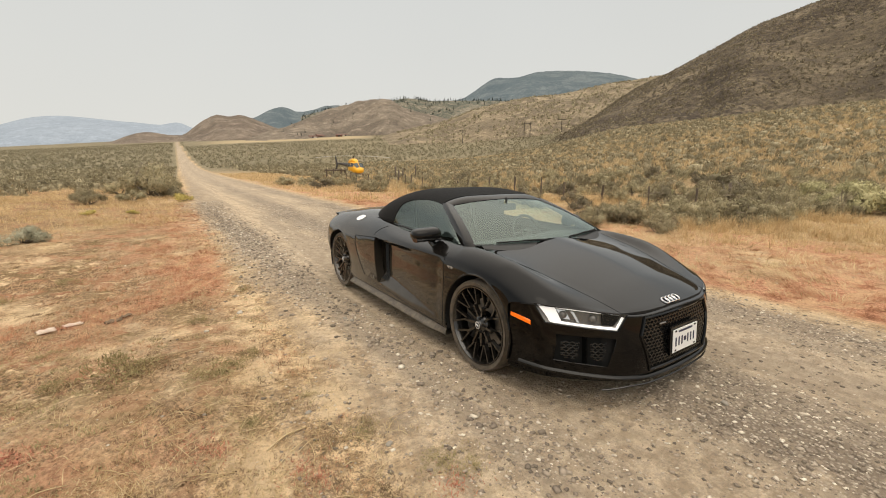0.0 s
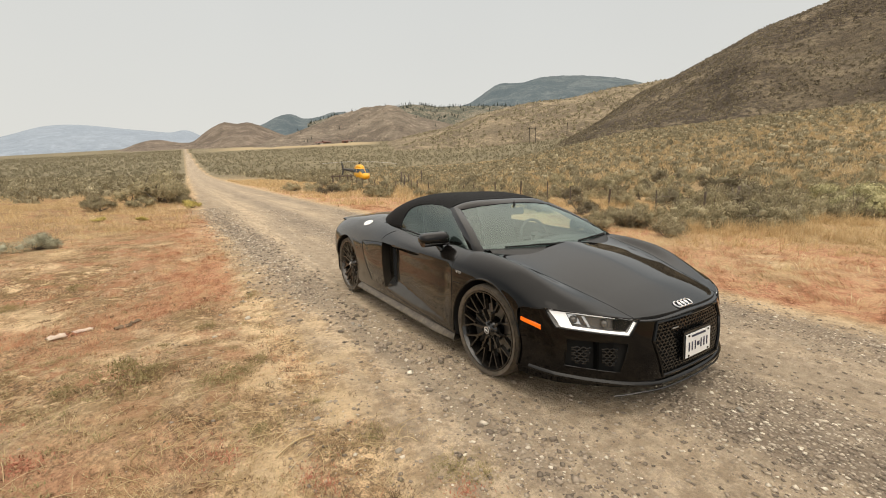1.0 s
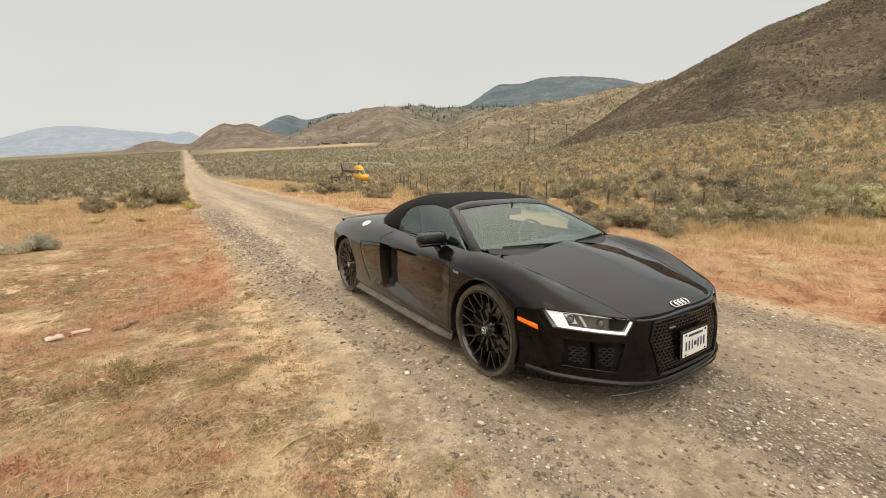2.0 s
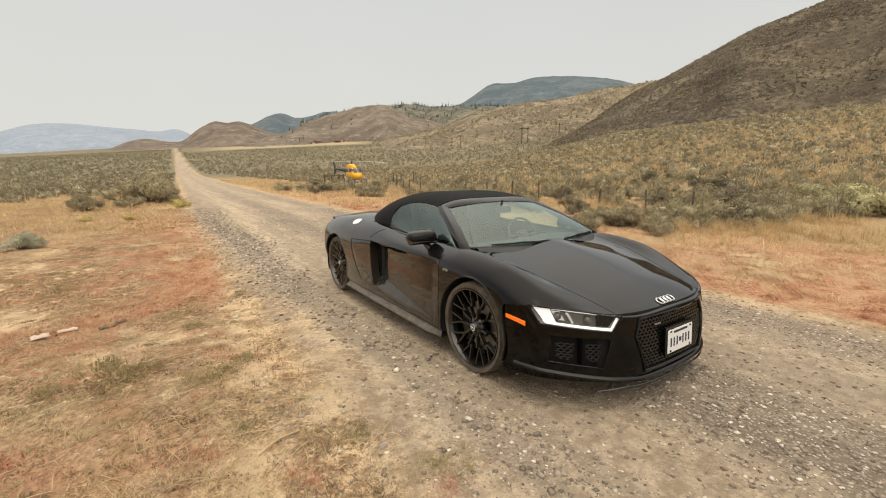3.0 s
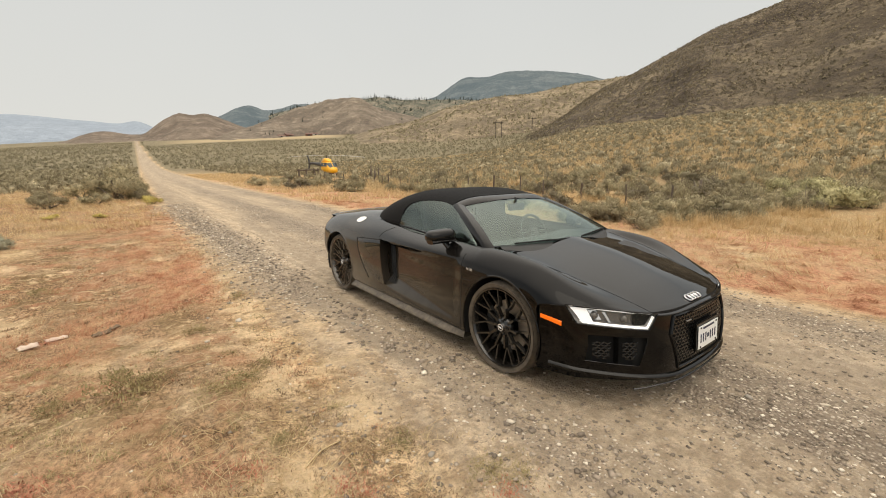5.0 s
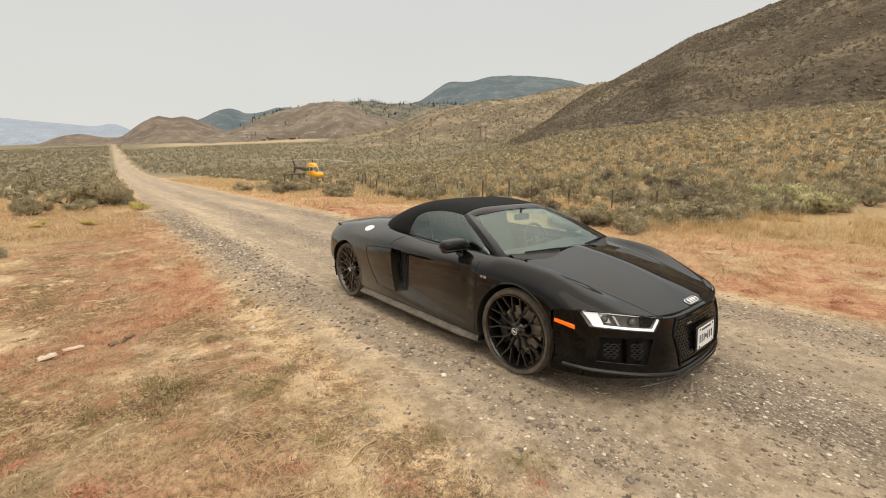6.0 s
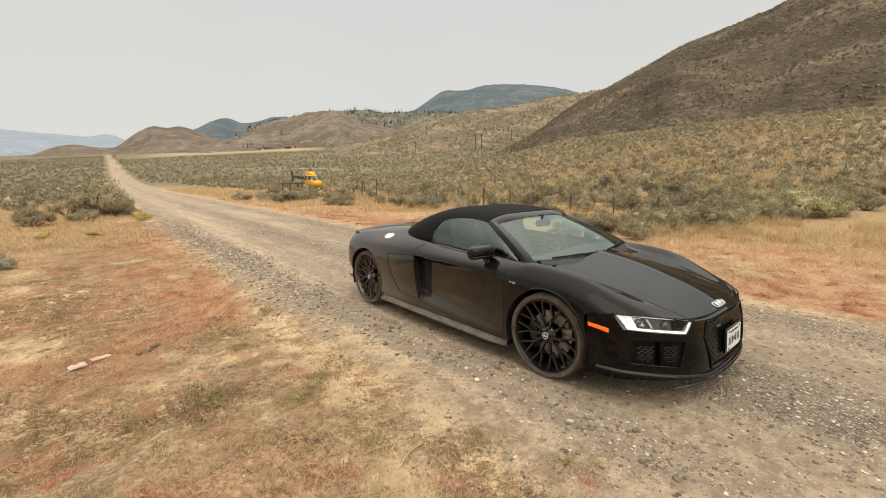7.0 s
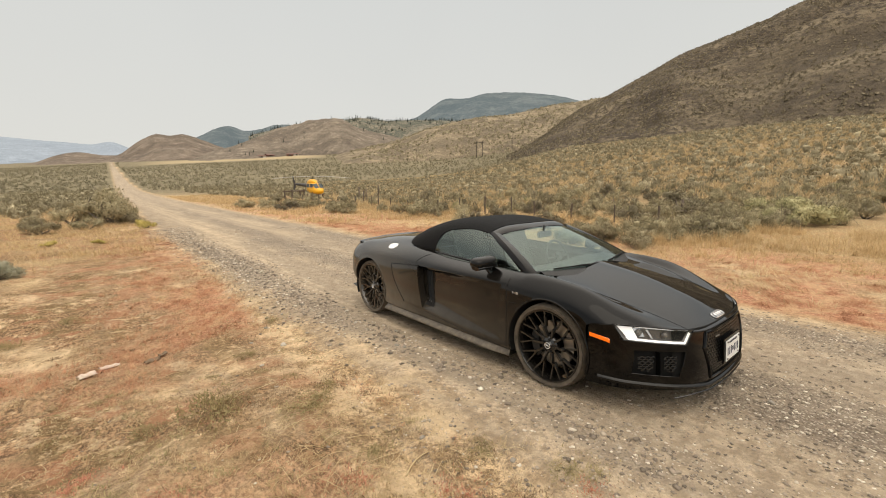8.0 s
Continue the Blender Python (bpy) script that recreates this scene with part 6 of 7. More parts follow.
# grass and straw: thin bent blades
def blades(name, x, y, h, lean, mat, label, width=0.005, sweep=0.0):
    """sweep: how far blades that grow near one another lie the same way, in swirls."""
    n = len(x)
    z = ground_z(x, y) - 0.005
    an = rng.uniform(0, 6.28, n)
    if sweep:
        an = 7.0 * value_noise(x, y, 0.55, 95, 3) + rng.normal(0, 1.2 * (1 - sweep), n)
    c0, s0 = np.cos(an), np.sin(an)
    w = width * rng.uniform(0.6, 1.4, n)
    l1, l2 = lean * 0.35 * h, lean * h
    side = np.stack([-s0 * w, c0 * w, 0 * w], -1)
    root = np.stack([x, y, z], -1)
    up = np.sqrt(np.clip(1 - np.clip(lean, 0, 0.97) ** 2, 0.05, 1))
    mid_p = root + np.stack([c0 * l1, s0 * l1, h * 0.6 * up], -1)
    tip = root + np.stack([c0 * l2, s0 * l2, h * up], -1)
    V = np.stack([root - side, root + side, mid_p - side * 0.7, mid_p + side * 0.7, tip], 1).reshape(-1, 3)
    F = (np.array([[0, 1, 3], [0, 3, 2], [2, 3, 4]])[None] + (np.arange(n) * 5)[:, None, None]).reshape(-1, 3)
    return tagged(new(name, tri_mesh(name, V, F, mat)), label, "grass", kind="stuff")


def tufts(cx, cy, per, spread_r):
    n = len(cx)
    a, r = rng.uniform(0, 6.28, n * per), np.abs(rng.normal(0, spread_r, n * per))
    return np.repeat(cx, per) + r * np.cos(a), np.repeat(cy, per) + r * np.sin(a)


def box(n, x0, x1, y0, y1):
    return rng.uniform(x0, x1, n), rng.uniform(y0, y1, n)


# right bank
tx, ty_ = box(7500, 2.6, 17, -9, 15)
tx = tx + 0.036 * ty_
n3 = value_noise(tx, ty_, 0.35, 55, 3)
xr = road_offset(tx, ty_)
ok = (xr > 2.75) & (rng.uniform(0, 1, len(tx)) < np.clip(0.6 + 1.1 * n3, 0.08, 1)) & (xr < 13)
gold = ok & (xr > 6.6 + 3.4 * n3)
tall = np.repeat(np.clip(0.6 + 2.0 * value_noise(tx[gold], ty_[gold], 0.5, 56, 2), 0.35, 1.9), 30)
x, y = tufts(tx[gold], ty_[gold], 30, 0.09)
blades("bank_golden_grass", x, y, rng.uniform(0.10, 0.30, len(x)) * tall, rng.uniform(0.3, 0.985, len(x)), gold_grass, "tall golden dry grass on the bank", 0.003)
red = ok & ~gold
x, y = tufts(tx[red], ty_[red], 46, 0.10)
blades("bank_red_weed", x, y, rng.uniform(0.04, 0.15, len(x)), rng.uniform(0.80, 0.99, len(x)), red_grass, "matted rust-coloured dead weed beside the road", 0.003, 0.4)
# straw that wind and snow have laid over in swirls
tx, ty_ = box(4200, 2.5, 12, -9, 13)
tx = tx + 0.036 * ty_
n4 = value_noise(tx, ty_, 0.7, 58, 3)
k9 = (road_offset(tx, ty_) > 2.7 + 0.25 * n4) & (rng.uniform(0, 1, len(tx)) < np.clip(0.35 + 1.5 * n4, 0.03, 1))
x, y = tufts(tx[k9], ty_[k9], 15, 0.15)
blades("bank_straw", x, y, rng.uniform(0.08, 0.26, len(x)), rng.uniform(0.80, 0.985, len(x)), pale_straw, "loose bleached straw on the bank", 0.004, 0.5)
# standing stalks in front of the brush
tx, ty_ = box(420, 6.2, 13.5, -5, 2.5)
n4 = value_noise(tx, ty_, 0.45, 62, 2)
k9 = (tx > 8.3 - 0.5 * ty_ - 2 * n4) & (n4 > -0.02) & (tx > 6.8)
x, y = tufts(tx[k9], ty_[k9], 70, 0.13)
blades("standing_grass", x, y, rng.uniform(0.14, 0.46, len(x)), rng.uniform(0.15, 0.85, len(x)), gold_grass, "knee-high pale golden grass before the brush", 0.003)
# fence strip, farther along the right
tx, ty_ = box(2600, 3, 22, 13, 75)
xr = road_offset(tx, ty_)
ok = (xr > 2.9) & (xr < 15 - 0.12 * np.clip(ty_ - 20, 0, 60))
x, y = tufts(tx[ok], ty_[ok], 20, 0.3)
blades("fence_strip_grass", x, y, rng.uniform(0.12, 0.34, len(x)), rng.uniform(0.25, 0.9, len(x)), gold_grass, "golden grass strip along the fence", 0.012)
# left verge
tx, ty_ = box(8200, -15, -2, 7.5, 44)
xr = road_offset(tx, ty_)
n3 = value_noise(tx, ty_, 0.3, 57, 3)
ok = (xr < -3.0 - 0.6 * n3) & (xr > -14 + 2 * n3) & (rng.uniform(0, 1, len(tx)) < np.clip(0.6 + n3, 0.05, 1)) & ((ty_ > 9) | (xr < -4.2))
x, y = tufts(tx[ok], ty_[ok], 22, 0.2)
blades("left_golden_grass", x, y, rng.uniform(0.07, 0.25, len(x)), rng.uniform(0.5, 0.985, len(x)), gold_grass, "golden dry grass beyond the verge", 0.004)
tx, ty_ = box(4200, -6.5, -1.8, 0.6, 15)
cw = covers(tx, ty_)[1]
ok = rng.uniform(0, 1, len(tx)) < cw
x, y = tufts(tx[ok], ty_[ok], 30, 0.085)
blades("left_red_weed", x, y, rng.uniform(0.02, 0.10, len(x)), rng.uniform(0.72, 0.99, len(x)), red_grass, "low mat of rust-red dead weed", 0.0028, 0.3)
# sparse dry grass on the near dirt
tx, ty_ = box(4200, -8.5, -1.7, -3.6, 9)
n3 = value_noise(tx, ty_, 0.9, 59, 3)
ok = (road_offset(tx, ty_) < -1.9 - 0.3 * n3) & (rng.uniform(0, 1, len(tx)) < np.clip(0.12 + 1.5 * n3, 0.02, 1))
x, y = tufts(tx[ok], ty_[ok], 16, 0.07)
blades("near_dry_grass", x, y, rng.uniform(0.02, 0.085, len(x)), rng.uniform(0.5, 0.985, len(x)), straw_mat, "sparse low dry grass on bare dirt", 0.0016)
x, y = box(5000, -8, -1.75, -3.6, 7)
k9 = road_offset(x, y) < -2.0
blades("straw_litter", x[k9], y[k9], rng.uniform(0.02, 0.11, k9.sum()), np.full(k9.sum(), 0.99), straw_mat, "scattered bits of straw lying on dirt", 0.0014)


# stones on the road
def pebble(seed):
    r = np.random.default_rng(seed)
    V = np.array([(1, 0, 0), (-1, 0, 0), (0, 1, 0), (0, -1, 0), (0, 0, 0.8), (0, 0, -0.6), (0.65, 0.65, 0.35), (-0.65, -0.6, 0.4)]) * r.uniform(0.7, 1.25, (8, 3))
    F = np.array([(0, 6, 4), (6, 2, 4), (2, 1, 4), (1, 7, 4), (7, 3, 4), (3, 0, 4), (0, 2, 6), (1, 3, 7), (2, 0, 5), (1, 2, 5), (3, 1, 5), (0, 3, 5)])
    return V, F


PEB = [pebble(500 + k) for k in range(6)]
stone_mat = material("road_gravel_stones", rough=0.85)
sm = Nodes(stone_mat)
sm.color(sm.ramp(sm.island(), (0.0, (0.145, 0.115, 0.088)), (0.5, (0.31, 0.25, 0.19)), (0.82, (0.48, 0.40, 0.31)), (1.0, (0.84, 0.76, 0.63))))
azm, d = np.radians(rng.uniform(-15, 98, 120000)), 1.3 + 16 * rng.uniform(0, 1, 120000) ** 1.6
x, y = CX + d * np.sin(azm), CY + d * np.cos(azm)
gw = covers(x, y)[0]
xr = road_offset(x, y)
ok = (rng.uniform(0, 1, len(x)) < np.clip(gw * 1.0 + 0.035 * (np.abs(xr) < 2.6) + 0.006, 0, 1)) & (d > 1.2)
x, y, d = x[ok], y[ok], d[ok]
s = 0.0036 + 0.0125 * rng.uniform(0, 1, len(x)) ** 4 + 0.0006 * d
P = np.stack([x, y, ground_z(x, y) + s * 0.15], -1)
V, F = spread(PEB, P, s, rng.uniform(0, 6.28, len(x)), rng.uniform(0.45, 0.9, len(x)))
tagged(new("road_gravel", tri_mesh("road_gravel", V, F, stone_mat)), "loose grey and tan gravel over the road", "gravel", kind="stuff")
# larger stones thrown up along the road's left edge
y = rng.uniform(-2.5, 16, 5200)
x = 0.35 + 0.036 * y + windrow(y) + rng.normal(0, 0.24 + 0.008 * np.clip(y, 0, 20), len(y))
k9 = rng.uniform(0, 1, len(y)) < 0.35 + 0.65 * smooth01(-1, 4, y)
x, y = x[k9], y[k9]
s = 0.008 + 0.022 * rng.uniform(0, 1, len(x)) ** 2.5
P = np.stack([x, y, ground_z(x, y) + s * 0.2], -1)
V, F = spread(PEB, P, s, rng.uniform(0, 6.28, len(x)), rng.uniform(0.5, 0.9, len(x)))
tagged(new("windrow_stones", tri_mesh("windrow_stones", V, F, stone_mat)), "coarse grey stones heaped along the road's edge", "stones", kind="stuff")


# mats of low dead plants: straw, olive, brown and rust
brown_mat = leaf_material("brown_dead_plants", (0.13, 0.085, 0.05), (0.27, 0.18, 0.105), (0.40, 0.28, 0.165))
for name, mat, n, seed, label in (("brown_plant_mat", brown_mat, 700, 71, "low mats of brown dead plants"), ("olive_plant_mat", weed_green, 420, 73, "low mats of olive weed"),
                                  ("straw_plant_mat", straw_mat, 560, 75, "low mats of bleached grass"), ("rust_plant_mat", red_grass, 420, 77, "low mats of rust-coloured weed")):
    d = 1.2 + 9.5 * rng.uniform(0, 1, n * 3) ** 1.25
    azm = np.radians(rng.uniform(-16, 40, n * 3))
    tx, ty_ = CX + d * np.sin(azm), CY + d * np.cos(azm)
    ok = (road_offset(tx, ty_) < -2.15 - 0.25 * rng.uniform(0, 1, len(tx))) & (rng.uniform(0, 1, len(tx)) < np.clip(0.45 + 1.4 * value_noise(tx, ty_, 1.1, seed, 3), 0.04, 1))
    tx, ty_ = tx[ok][:n], ty_[ok][:n]
    per = 34
    x, y = tufts(tx, ty_, per, 0.055)
    blades(name, x, y, rng.uniform(0.010, 0.038, len(x)), rng.uniform(0.6, 0.985, len(x)), mat, label, 0.0026)
x, y = box(16000, -7.5, -1.9, -3.8, 5)
k9 = road_offset(x, y) < -2.0
blades("bark_crumbs", x[k9], y[k9], rng.uniform(0.006, 0.035, k9.sum()), np.full(k9.sum(), 0.985), brown_mat, "crumbs of dead bark and stalks on dirt", 0.0028)

# dusty weeds and red creepers on the bare dirt
WEED = []
dry_stem = material("dry_weed_stems", (0.30, 0.215, 0.115), 0.9)
for k in range(3):
    V, F, C = leaf_cloud(620, 0.085, 11, 0.8, 600 + k, 0.1, 0.7)
    root = new("weed")
    new("foliage", tri_mesh("foliage", V, F, weed_green)).parent = root
    new("woody_frame", tri_mesh("woody_frame", *twig_bundle(C, 610 + k, thick=0.010, forks=6), dry_stem)).parent = root
    WEED.append(tagged(root, "dry dusty green weed sprouting from bare dirt", "weed", "weeds on the dirt"))
spots = [(-3.12, -0.12, 0.26, 1.0), (-2.60, -0.48, 0.24, 0.45), (-2.29, -0.24, 0.115, 0.8), (-2.53, 1.05, 0.14, 0.8), (-1.97, 2.02, 0.12, 0.8), (-2.43, 0.20, 0.08, 0.8),
         (-3.45, 0.0, 0.16, 0.7), (-2.40, -0.42, 0.12, 0.7), (-2.95, -0.02, 0.18, 0.6), (-2.47, -1.23, 0.13, 0.35), (-1.95, -1.60, 0.14, 0.35), (-1.72, -2.05, 0.15, 0.35), (-4.4, 3.2, 0.20, 0.7), (-4.9, 2.2, 0.24, 0.7), (-5.6, 4.4, 0.3, 0.6), (-3.9, 3.8, 0.2, 0.6), (-2.9, 0.75, 0.09, 0.6), (-3.6, 0.9, 0.13, 0.5)]
for k, (x, y, s, tall) in enumerate(spots):
    if k < 3:
        put(WEED[k], x, y, s, tall, 40 * k)
    else:
        put_copy(WEED[k % 3], x, y, s, tall, 77 * k)
cx = np.array([-2.31, -2.25, -2.69, -2.62, -3.48, -3.42, -3.76, -3.82, -3.66, -2.35, -1.75])
cy = np.array([-1.71, -1.80, -1.32, -1.38, -0.92, -0.98, -0.27, -0.36, 1.68, -2.05, -2.2])
x, y = tufts(cx, cy, 300, 0.075)
blades("crimson_weed", x, y, rng.uniform(0.008, 0.032, len(x)), rng.uniform(0.6, 0.98, len(x)), crimson, "low crimson creeping weed on dirt", 0.0028)
cx = np.array([-1.95, -2.1, -1.72, -1.6, -2.5, -2.62, -2.45])
cy = np.array([-1.6, -1.1, -2.05, -2.15, -0.48, -0.42, -1.22])
x, y = tufts(cx, cy, 320, 0.10)
blades("moss_weed", x, y, rng.uniform(0.008, 0.032, len(x)), rng.uniform(0.5, 0.97, len(x)), weed_green, "flat olive weed on the dirt", 0.003)


# long bent straws lying about
def straw(x, y, length, turn, bend, thick=0.0014):
    pts = []
    for k in range(7):
        t = k / 6
        bow = bend * length * 0.22 * math.sin(math.pi * t)
        px = x + length * t * math.cos(turn) - bow * math.sin(turn)
        py = y + length * t * math.sin(turn) + bow * math.cos(turn)
        pts.append((px, py, float(ground_z(px, py)) + 0.006 + 0.012 * math.sin(math.pi * t)))
    return tube(pts, thick, None, None, None, sides=4)


runs = [straw(-2.42, -1.50, 0.24, 0.35, 0.3, 0.0042), straw(-3.18, -0.2, 0.14, 1.1, 0.2, 0.003)]
# nests of trampled stalks
for nx0, ny0, many, wide_n in ((-2.69, -1.10, 34, 0.20), (-2.92, -1.30, 24, 0.17), (-2.62, -1.49, 22, 0.16), (-2.55, -0.72, 14, 0.12), (-2.04, -1.63, 18, 0.12), (-3.77, 2.97, 30, 0.16), (-2.30, -2.05, 16, 0.2)):
    for k in range(many):
        runs.append(straw(rng.normal(nx0, wide_n), rng.normal(ny0, wide_n), rng.uniform(0.05, 0.22), rng.normal(0.6, 1.1), rng.uniform(-0.4, 0.4), rng.uniform(0.0010, 0.0022)))
for k in range(130):
    runs.append(straw(rng.uniform(-4.4, -2.0), rng.uniform(-2.9, 1.4), rng.uniform(0.06, 0.26), rng.uniform(0, 6.28), rng.uniform(-0.7, 0.7), rng.uniform(0.001, 0.0018)))
V, F = joined(runs)
F = [q for f in F for q in ((f[0], f[1], f[2]), (f[0], f[2], f[3]))]
tagged(new("long_straw", tri_mesh("long_straw", V, F, pale_straw)), "long bent bleached straws lying on dirt", "straw", kind="stuff")

# ---- helicopter standing in the brush beyond the fence ----
heli_paint = material("yellow_orange_paint", (0.9, 0.45, 0.02), 0.3)
hp = Nodes(heli_paint)
hp.color(hp.mix(hp.rng(hp.noise(2.5, 4), 0.3, 0.7), (0.95, 0.50, 0.03), (0.88, 0.43, 0.022)))
heli_dark = material("dark_metal_and_tail_shade", (0.035, 0.03, 0.028), 0.5)
heli_glass = material("helicopter_glazing", (0.05, 0.06, 0.06), 0.08)
rotor_mat = material("grey_rotor_blade", (0.50, 0.49, 0.47), 0.5)

heli = new("helicopter")
tagged(heli, "small yellow-orange helicopter parked on skids in sagebrush", "helicopter")


def loft(name, stations, mat, parent, seg=20, power=0.75):
    """Rounded sections along y: y, half width, foot and top of each."""
    v = []
    for y, w, z0, z1 in stations:
        for k in range(seg):
            a = 2 * math.pi * k / seg
            ca, sa = math.cos(a), math.sin(a)
            v.append((w * math.copysign(abs(ca) ** power, ca), y, (z0 + z1) / 2 + (z1 - z0) / 2 * math.copysign(abs(sa) ** power, sa)))
    f = grid_faces(len(stations), seg, closed=True) + [tuple(range(seg))[::-1], tuple((len(stations) - 1) * seg + k for k in range(seg))]
    return sheet(name, v, f, mat, parent)


# the nose looks along -y of the helicopter's own axes
cabin = loft("cabin", [(-2.05, 0.10, 0.78, 0.92), (-1.95, 0.34, 0.62, 1.06), (-1.70, 0.56, 0.50, 1.22), (-1.35, 0.70, 0.44, 1.52), (-0.95, 0.76, 0.42, 1.84), (-0.50, 0.79, 0.42, 1.96), (0.20, 0.78, 0.44, 1.98), (0.75, 0.66, 0.62, 1.95), (1.20, 0.42, 1.05, 1.88), (1.45, 0.28, 1.28, 1.82)], heli_paint, heli)
loft("engine_cowl", [(-0.75, 0.12, 1.90, 1.98), (-0.45, 0.36, 1.88, 2.22), (0.0, 0.44, 1.85, 2.42), (0.7, 0.42, 1.75, 2.40), (1.2, 0.34, 1.60, 2.20), (1.6, 0.22, 1.50, 1.90)], heli_paint, heli)
for sgn in (-1, 1):
    # one screen each side of the nose's middle post
    v = []
    for k in range(6):
        t = k / 5
        yy, zz = -1.64 + 0.66 * t, 1.24 + 0.56 * t
        ww = 0.50 + 0.17 * t
        for q, dz in ((0.08, 0.045), (0.45, 0.035), (0.80, -0.02), (1.0, -0.16)):
            v.append((sgn * ww * q, yy - 0.03, zz + dz))
    sheet("nose_glass", v, grid_faces(6, 4), heli_glass, cabin)
for sgn in (-1, 1):
    for y0, y1 in ((-1.15, -0.42), (-0.30, 0.38)):
        sheet("cabin_window", [(sgn * 0.83, y0, 1.34), (sgn * 0.845, y1, 1.34), (sgn * 0.74, y1 - 0.04, 1.84), (sgn * 0.70, y0 + 0.18, 1.82),
                              (sgn * 0.70, y0, 1.34), (sgn * 0.70, y1, 1.34), (sgn * 0.60, y1 - 0.04, 1.84), (sgn * 0.58, y0 + 0.18, 1.82)],
                     [(0, 1, 2, 3), (7, 6, 5, 4), (0, 4, 5, 1), (1, 5, 6, 2), (2, 6, 7, 3), (3, 7, 4, 0)], heli_glass, cabin, smooth=False)
    tube([(sgn * 0.95, -1.75, 0.34), (sgn * 0.95, -1.5, 0.08), (sgn * 0.95, -0.9, 0.05), (sgn * 0.95, 1.25, 0.05)], 0.045, heli_dark, "skid", heli)
for y0 in (-0.75, 0.65):
    tube([(-0.95, y0, 0.07), (-0.75, y0, 0.42), (-0.35, y0, 0.58), (0.35, y0, 0.58), (0.75, y0, 0.42), (0.95, y0, 0.07)], 0.035, heli_dark, "cross_tube", heli)
# the tail lies in shadow: that shade is painted in as a dark colour
v, f = [], []
for k in range(9):
    t = k / 8
    r = 0.30 - 0.17 * t
    for j in range(12):
        a = 2 * math.pi * j / 12
        v.append((r * math.cos(a), 1.25 + 4.6 * t, 1.55 + 0.25 * t + r * math.sin(a)))
boom = sheet("tail_boom", v, grid_faces(9, 12, closed=True), heli_dark, heli, "tapered tail boom, its shade painted dark")
v = [(s * 0.03, y, z) for s in (-1, 1) for y, z in ((5.5, 1.6), (6.1, 0.95), (6.35, 0.95), (6.05, 1.8), (6.55, 2.95), (6.2, 2.95))]
sheet("tail_fin", v, [(0, 1, 2, 3, 4, 5), (11, 10, 9, 8, 7, 6)] + [(k, 6 + k, 6 + (k + 1) % 6, (k + 1) % 6) for k in range(6)], heli_dark, boom, smooth=False)
v = [(x, y, z) for z in (1.74, 1.80) for x, y in ((-0.95, 3.8), (0.95, 3.8), (0.95, 4.2), (-0.95, 4.2))]
sheet("stabiliser", v, [(0, 1, 2, 3), (7, 6, 5, 4), (0, 4, 5, 1), (1, 5, 6, 2), (2, 6, 7, 3), (3, 7, 4, 0)], heli_dark, boom, smooth=False)
tube([(0.12, 6.0, 1.25), (0.12, 6.0, 2.45)], 0.05, heli_dark, "tail_rotor", boom, flat=0.4)
tube([(0, 0.25, 2.2), (0, 0.25, 2.78)], 0.06, heli_dark, "mast", heli)
for sgn in (-1, 1):
    v = []
    for k in range(9):
        t = k / 8
        droop = 0.26 * t * t
        for dx in (-0.17, 0.17):
            v.append((dx, 0.25 + sgn * (0.25 + 4.8 * t), 2.80 - droop + 0.02 * (dx > 0)))
        for dx in (0.17, -0.17):
            v.append((dx, 0.25 + sgn * (0.25 + 4.8 * t), 2.77 - droop))
    sheet("rotor_blade", v, grid_faces(9, 4, closed=True), rotor_mat, heli, smooth=False).matrix_basis = Matrix.Translation((0, 0.25, 0)) @ pose(0, 0, 0, 0, 0, 56) @ Matrix.Translation((0, -0.25, 0))
hx, hy = 18.4, 47.8
heli.matrix_basis = pose(hx, hy, float(ground_z(hx, hy)) + 0.0, 0, 0, 3) @ Matrix.Diagonal((0.94, 0.94, 0.94, 1))

# ---- fence ----
post_mat = material("weathered_fence_post", (0.10, 0.075, 0.055), 0.9)
po = Nodes(post_mat)
po.color(po.mix(po.noise(14, 5, vector=None, stretch=(1, 1, 0.2)), (0.06, 0.045, 0.034), (0.17, 0.13, 0.10)))
wire_mat = material("rusty_fence_wire", (0.10, 0.075, 0.06), 0.7, 0.5)
fence = new("fence")
tagged(fence, "old wire fence on weathered wooden posts in grass", "fence")
line = []
for k in range(22):
    y = 3.0 + 1.75 * k + 0.30 * math.sin(3.1 * k)
    x = 11.4 + 0.035 * y + 0.25 * math.sin(1.7 * k)
    z = float(ground_z(x, y))
    h = 0.80 + 0.14 * math.sin(5.3 * k)
    lean = 0.05 * math.sin(2.3 * k)
    line.append((x, y, z, h, lean))
    tube([(x, y, z - 0.1), (x + lean * 0.5, y, z + h * 0.5), (x + lean, y + lean, z + h)], 0.034 + 0.008 * math.sin(4.1 * k), post_mat, "post", fence, sides=7)
for lvl in (0.30, 0.55, 0.78):
    pts = []
    for (x, y, z, h, lean), (x2, y2, z2, h2, l2) in zip(line, line[1:]):
        pts += [(x + lean * lvl, y, z + lvl), ((x + x2) / 2, (y + y2) / 2, (z + z2) / 2 + lvl - 0.03)]
    tube(pts, 0.002, wire_mat, "wire", fence, sides=4)
corral = new("corner_brace")
tagged(corral, "dark timber fence brace with a top rail", "fence")
bx, by = 14.6, 47.5
for dx, dy in ((0, 0), (0.95, 0.1), (2.0, 0.3), (2.55, 0.4)):
    z = float(ground_z(bx + dx, by + dy))
    tube([(bx + dx, by + dy, z - 0.1), (bx + dx, by + dy, z + 1.05)], 0.10, post_mat, "post", corral, sides=8)
z = float(ground_z(bx, by))
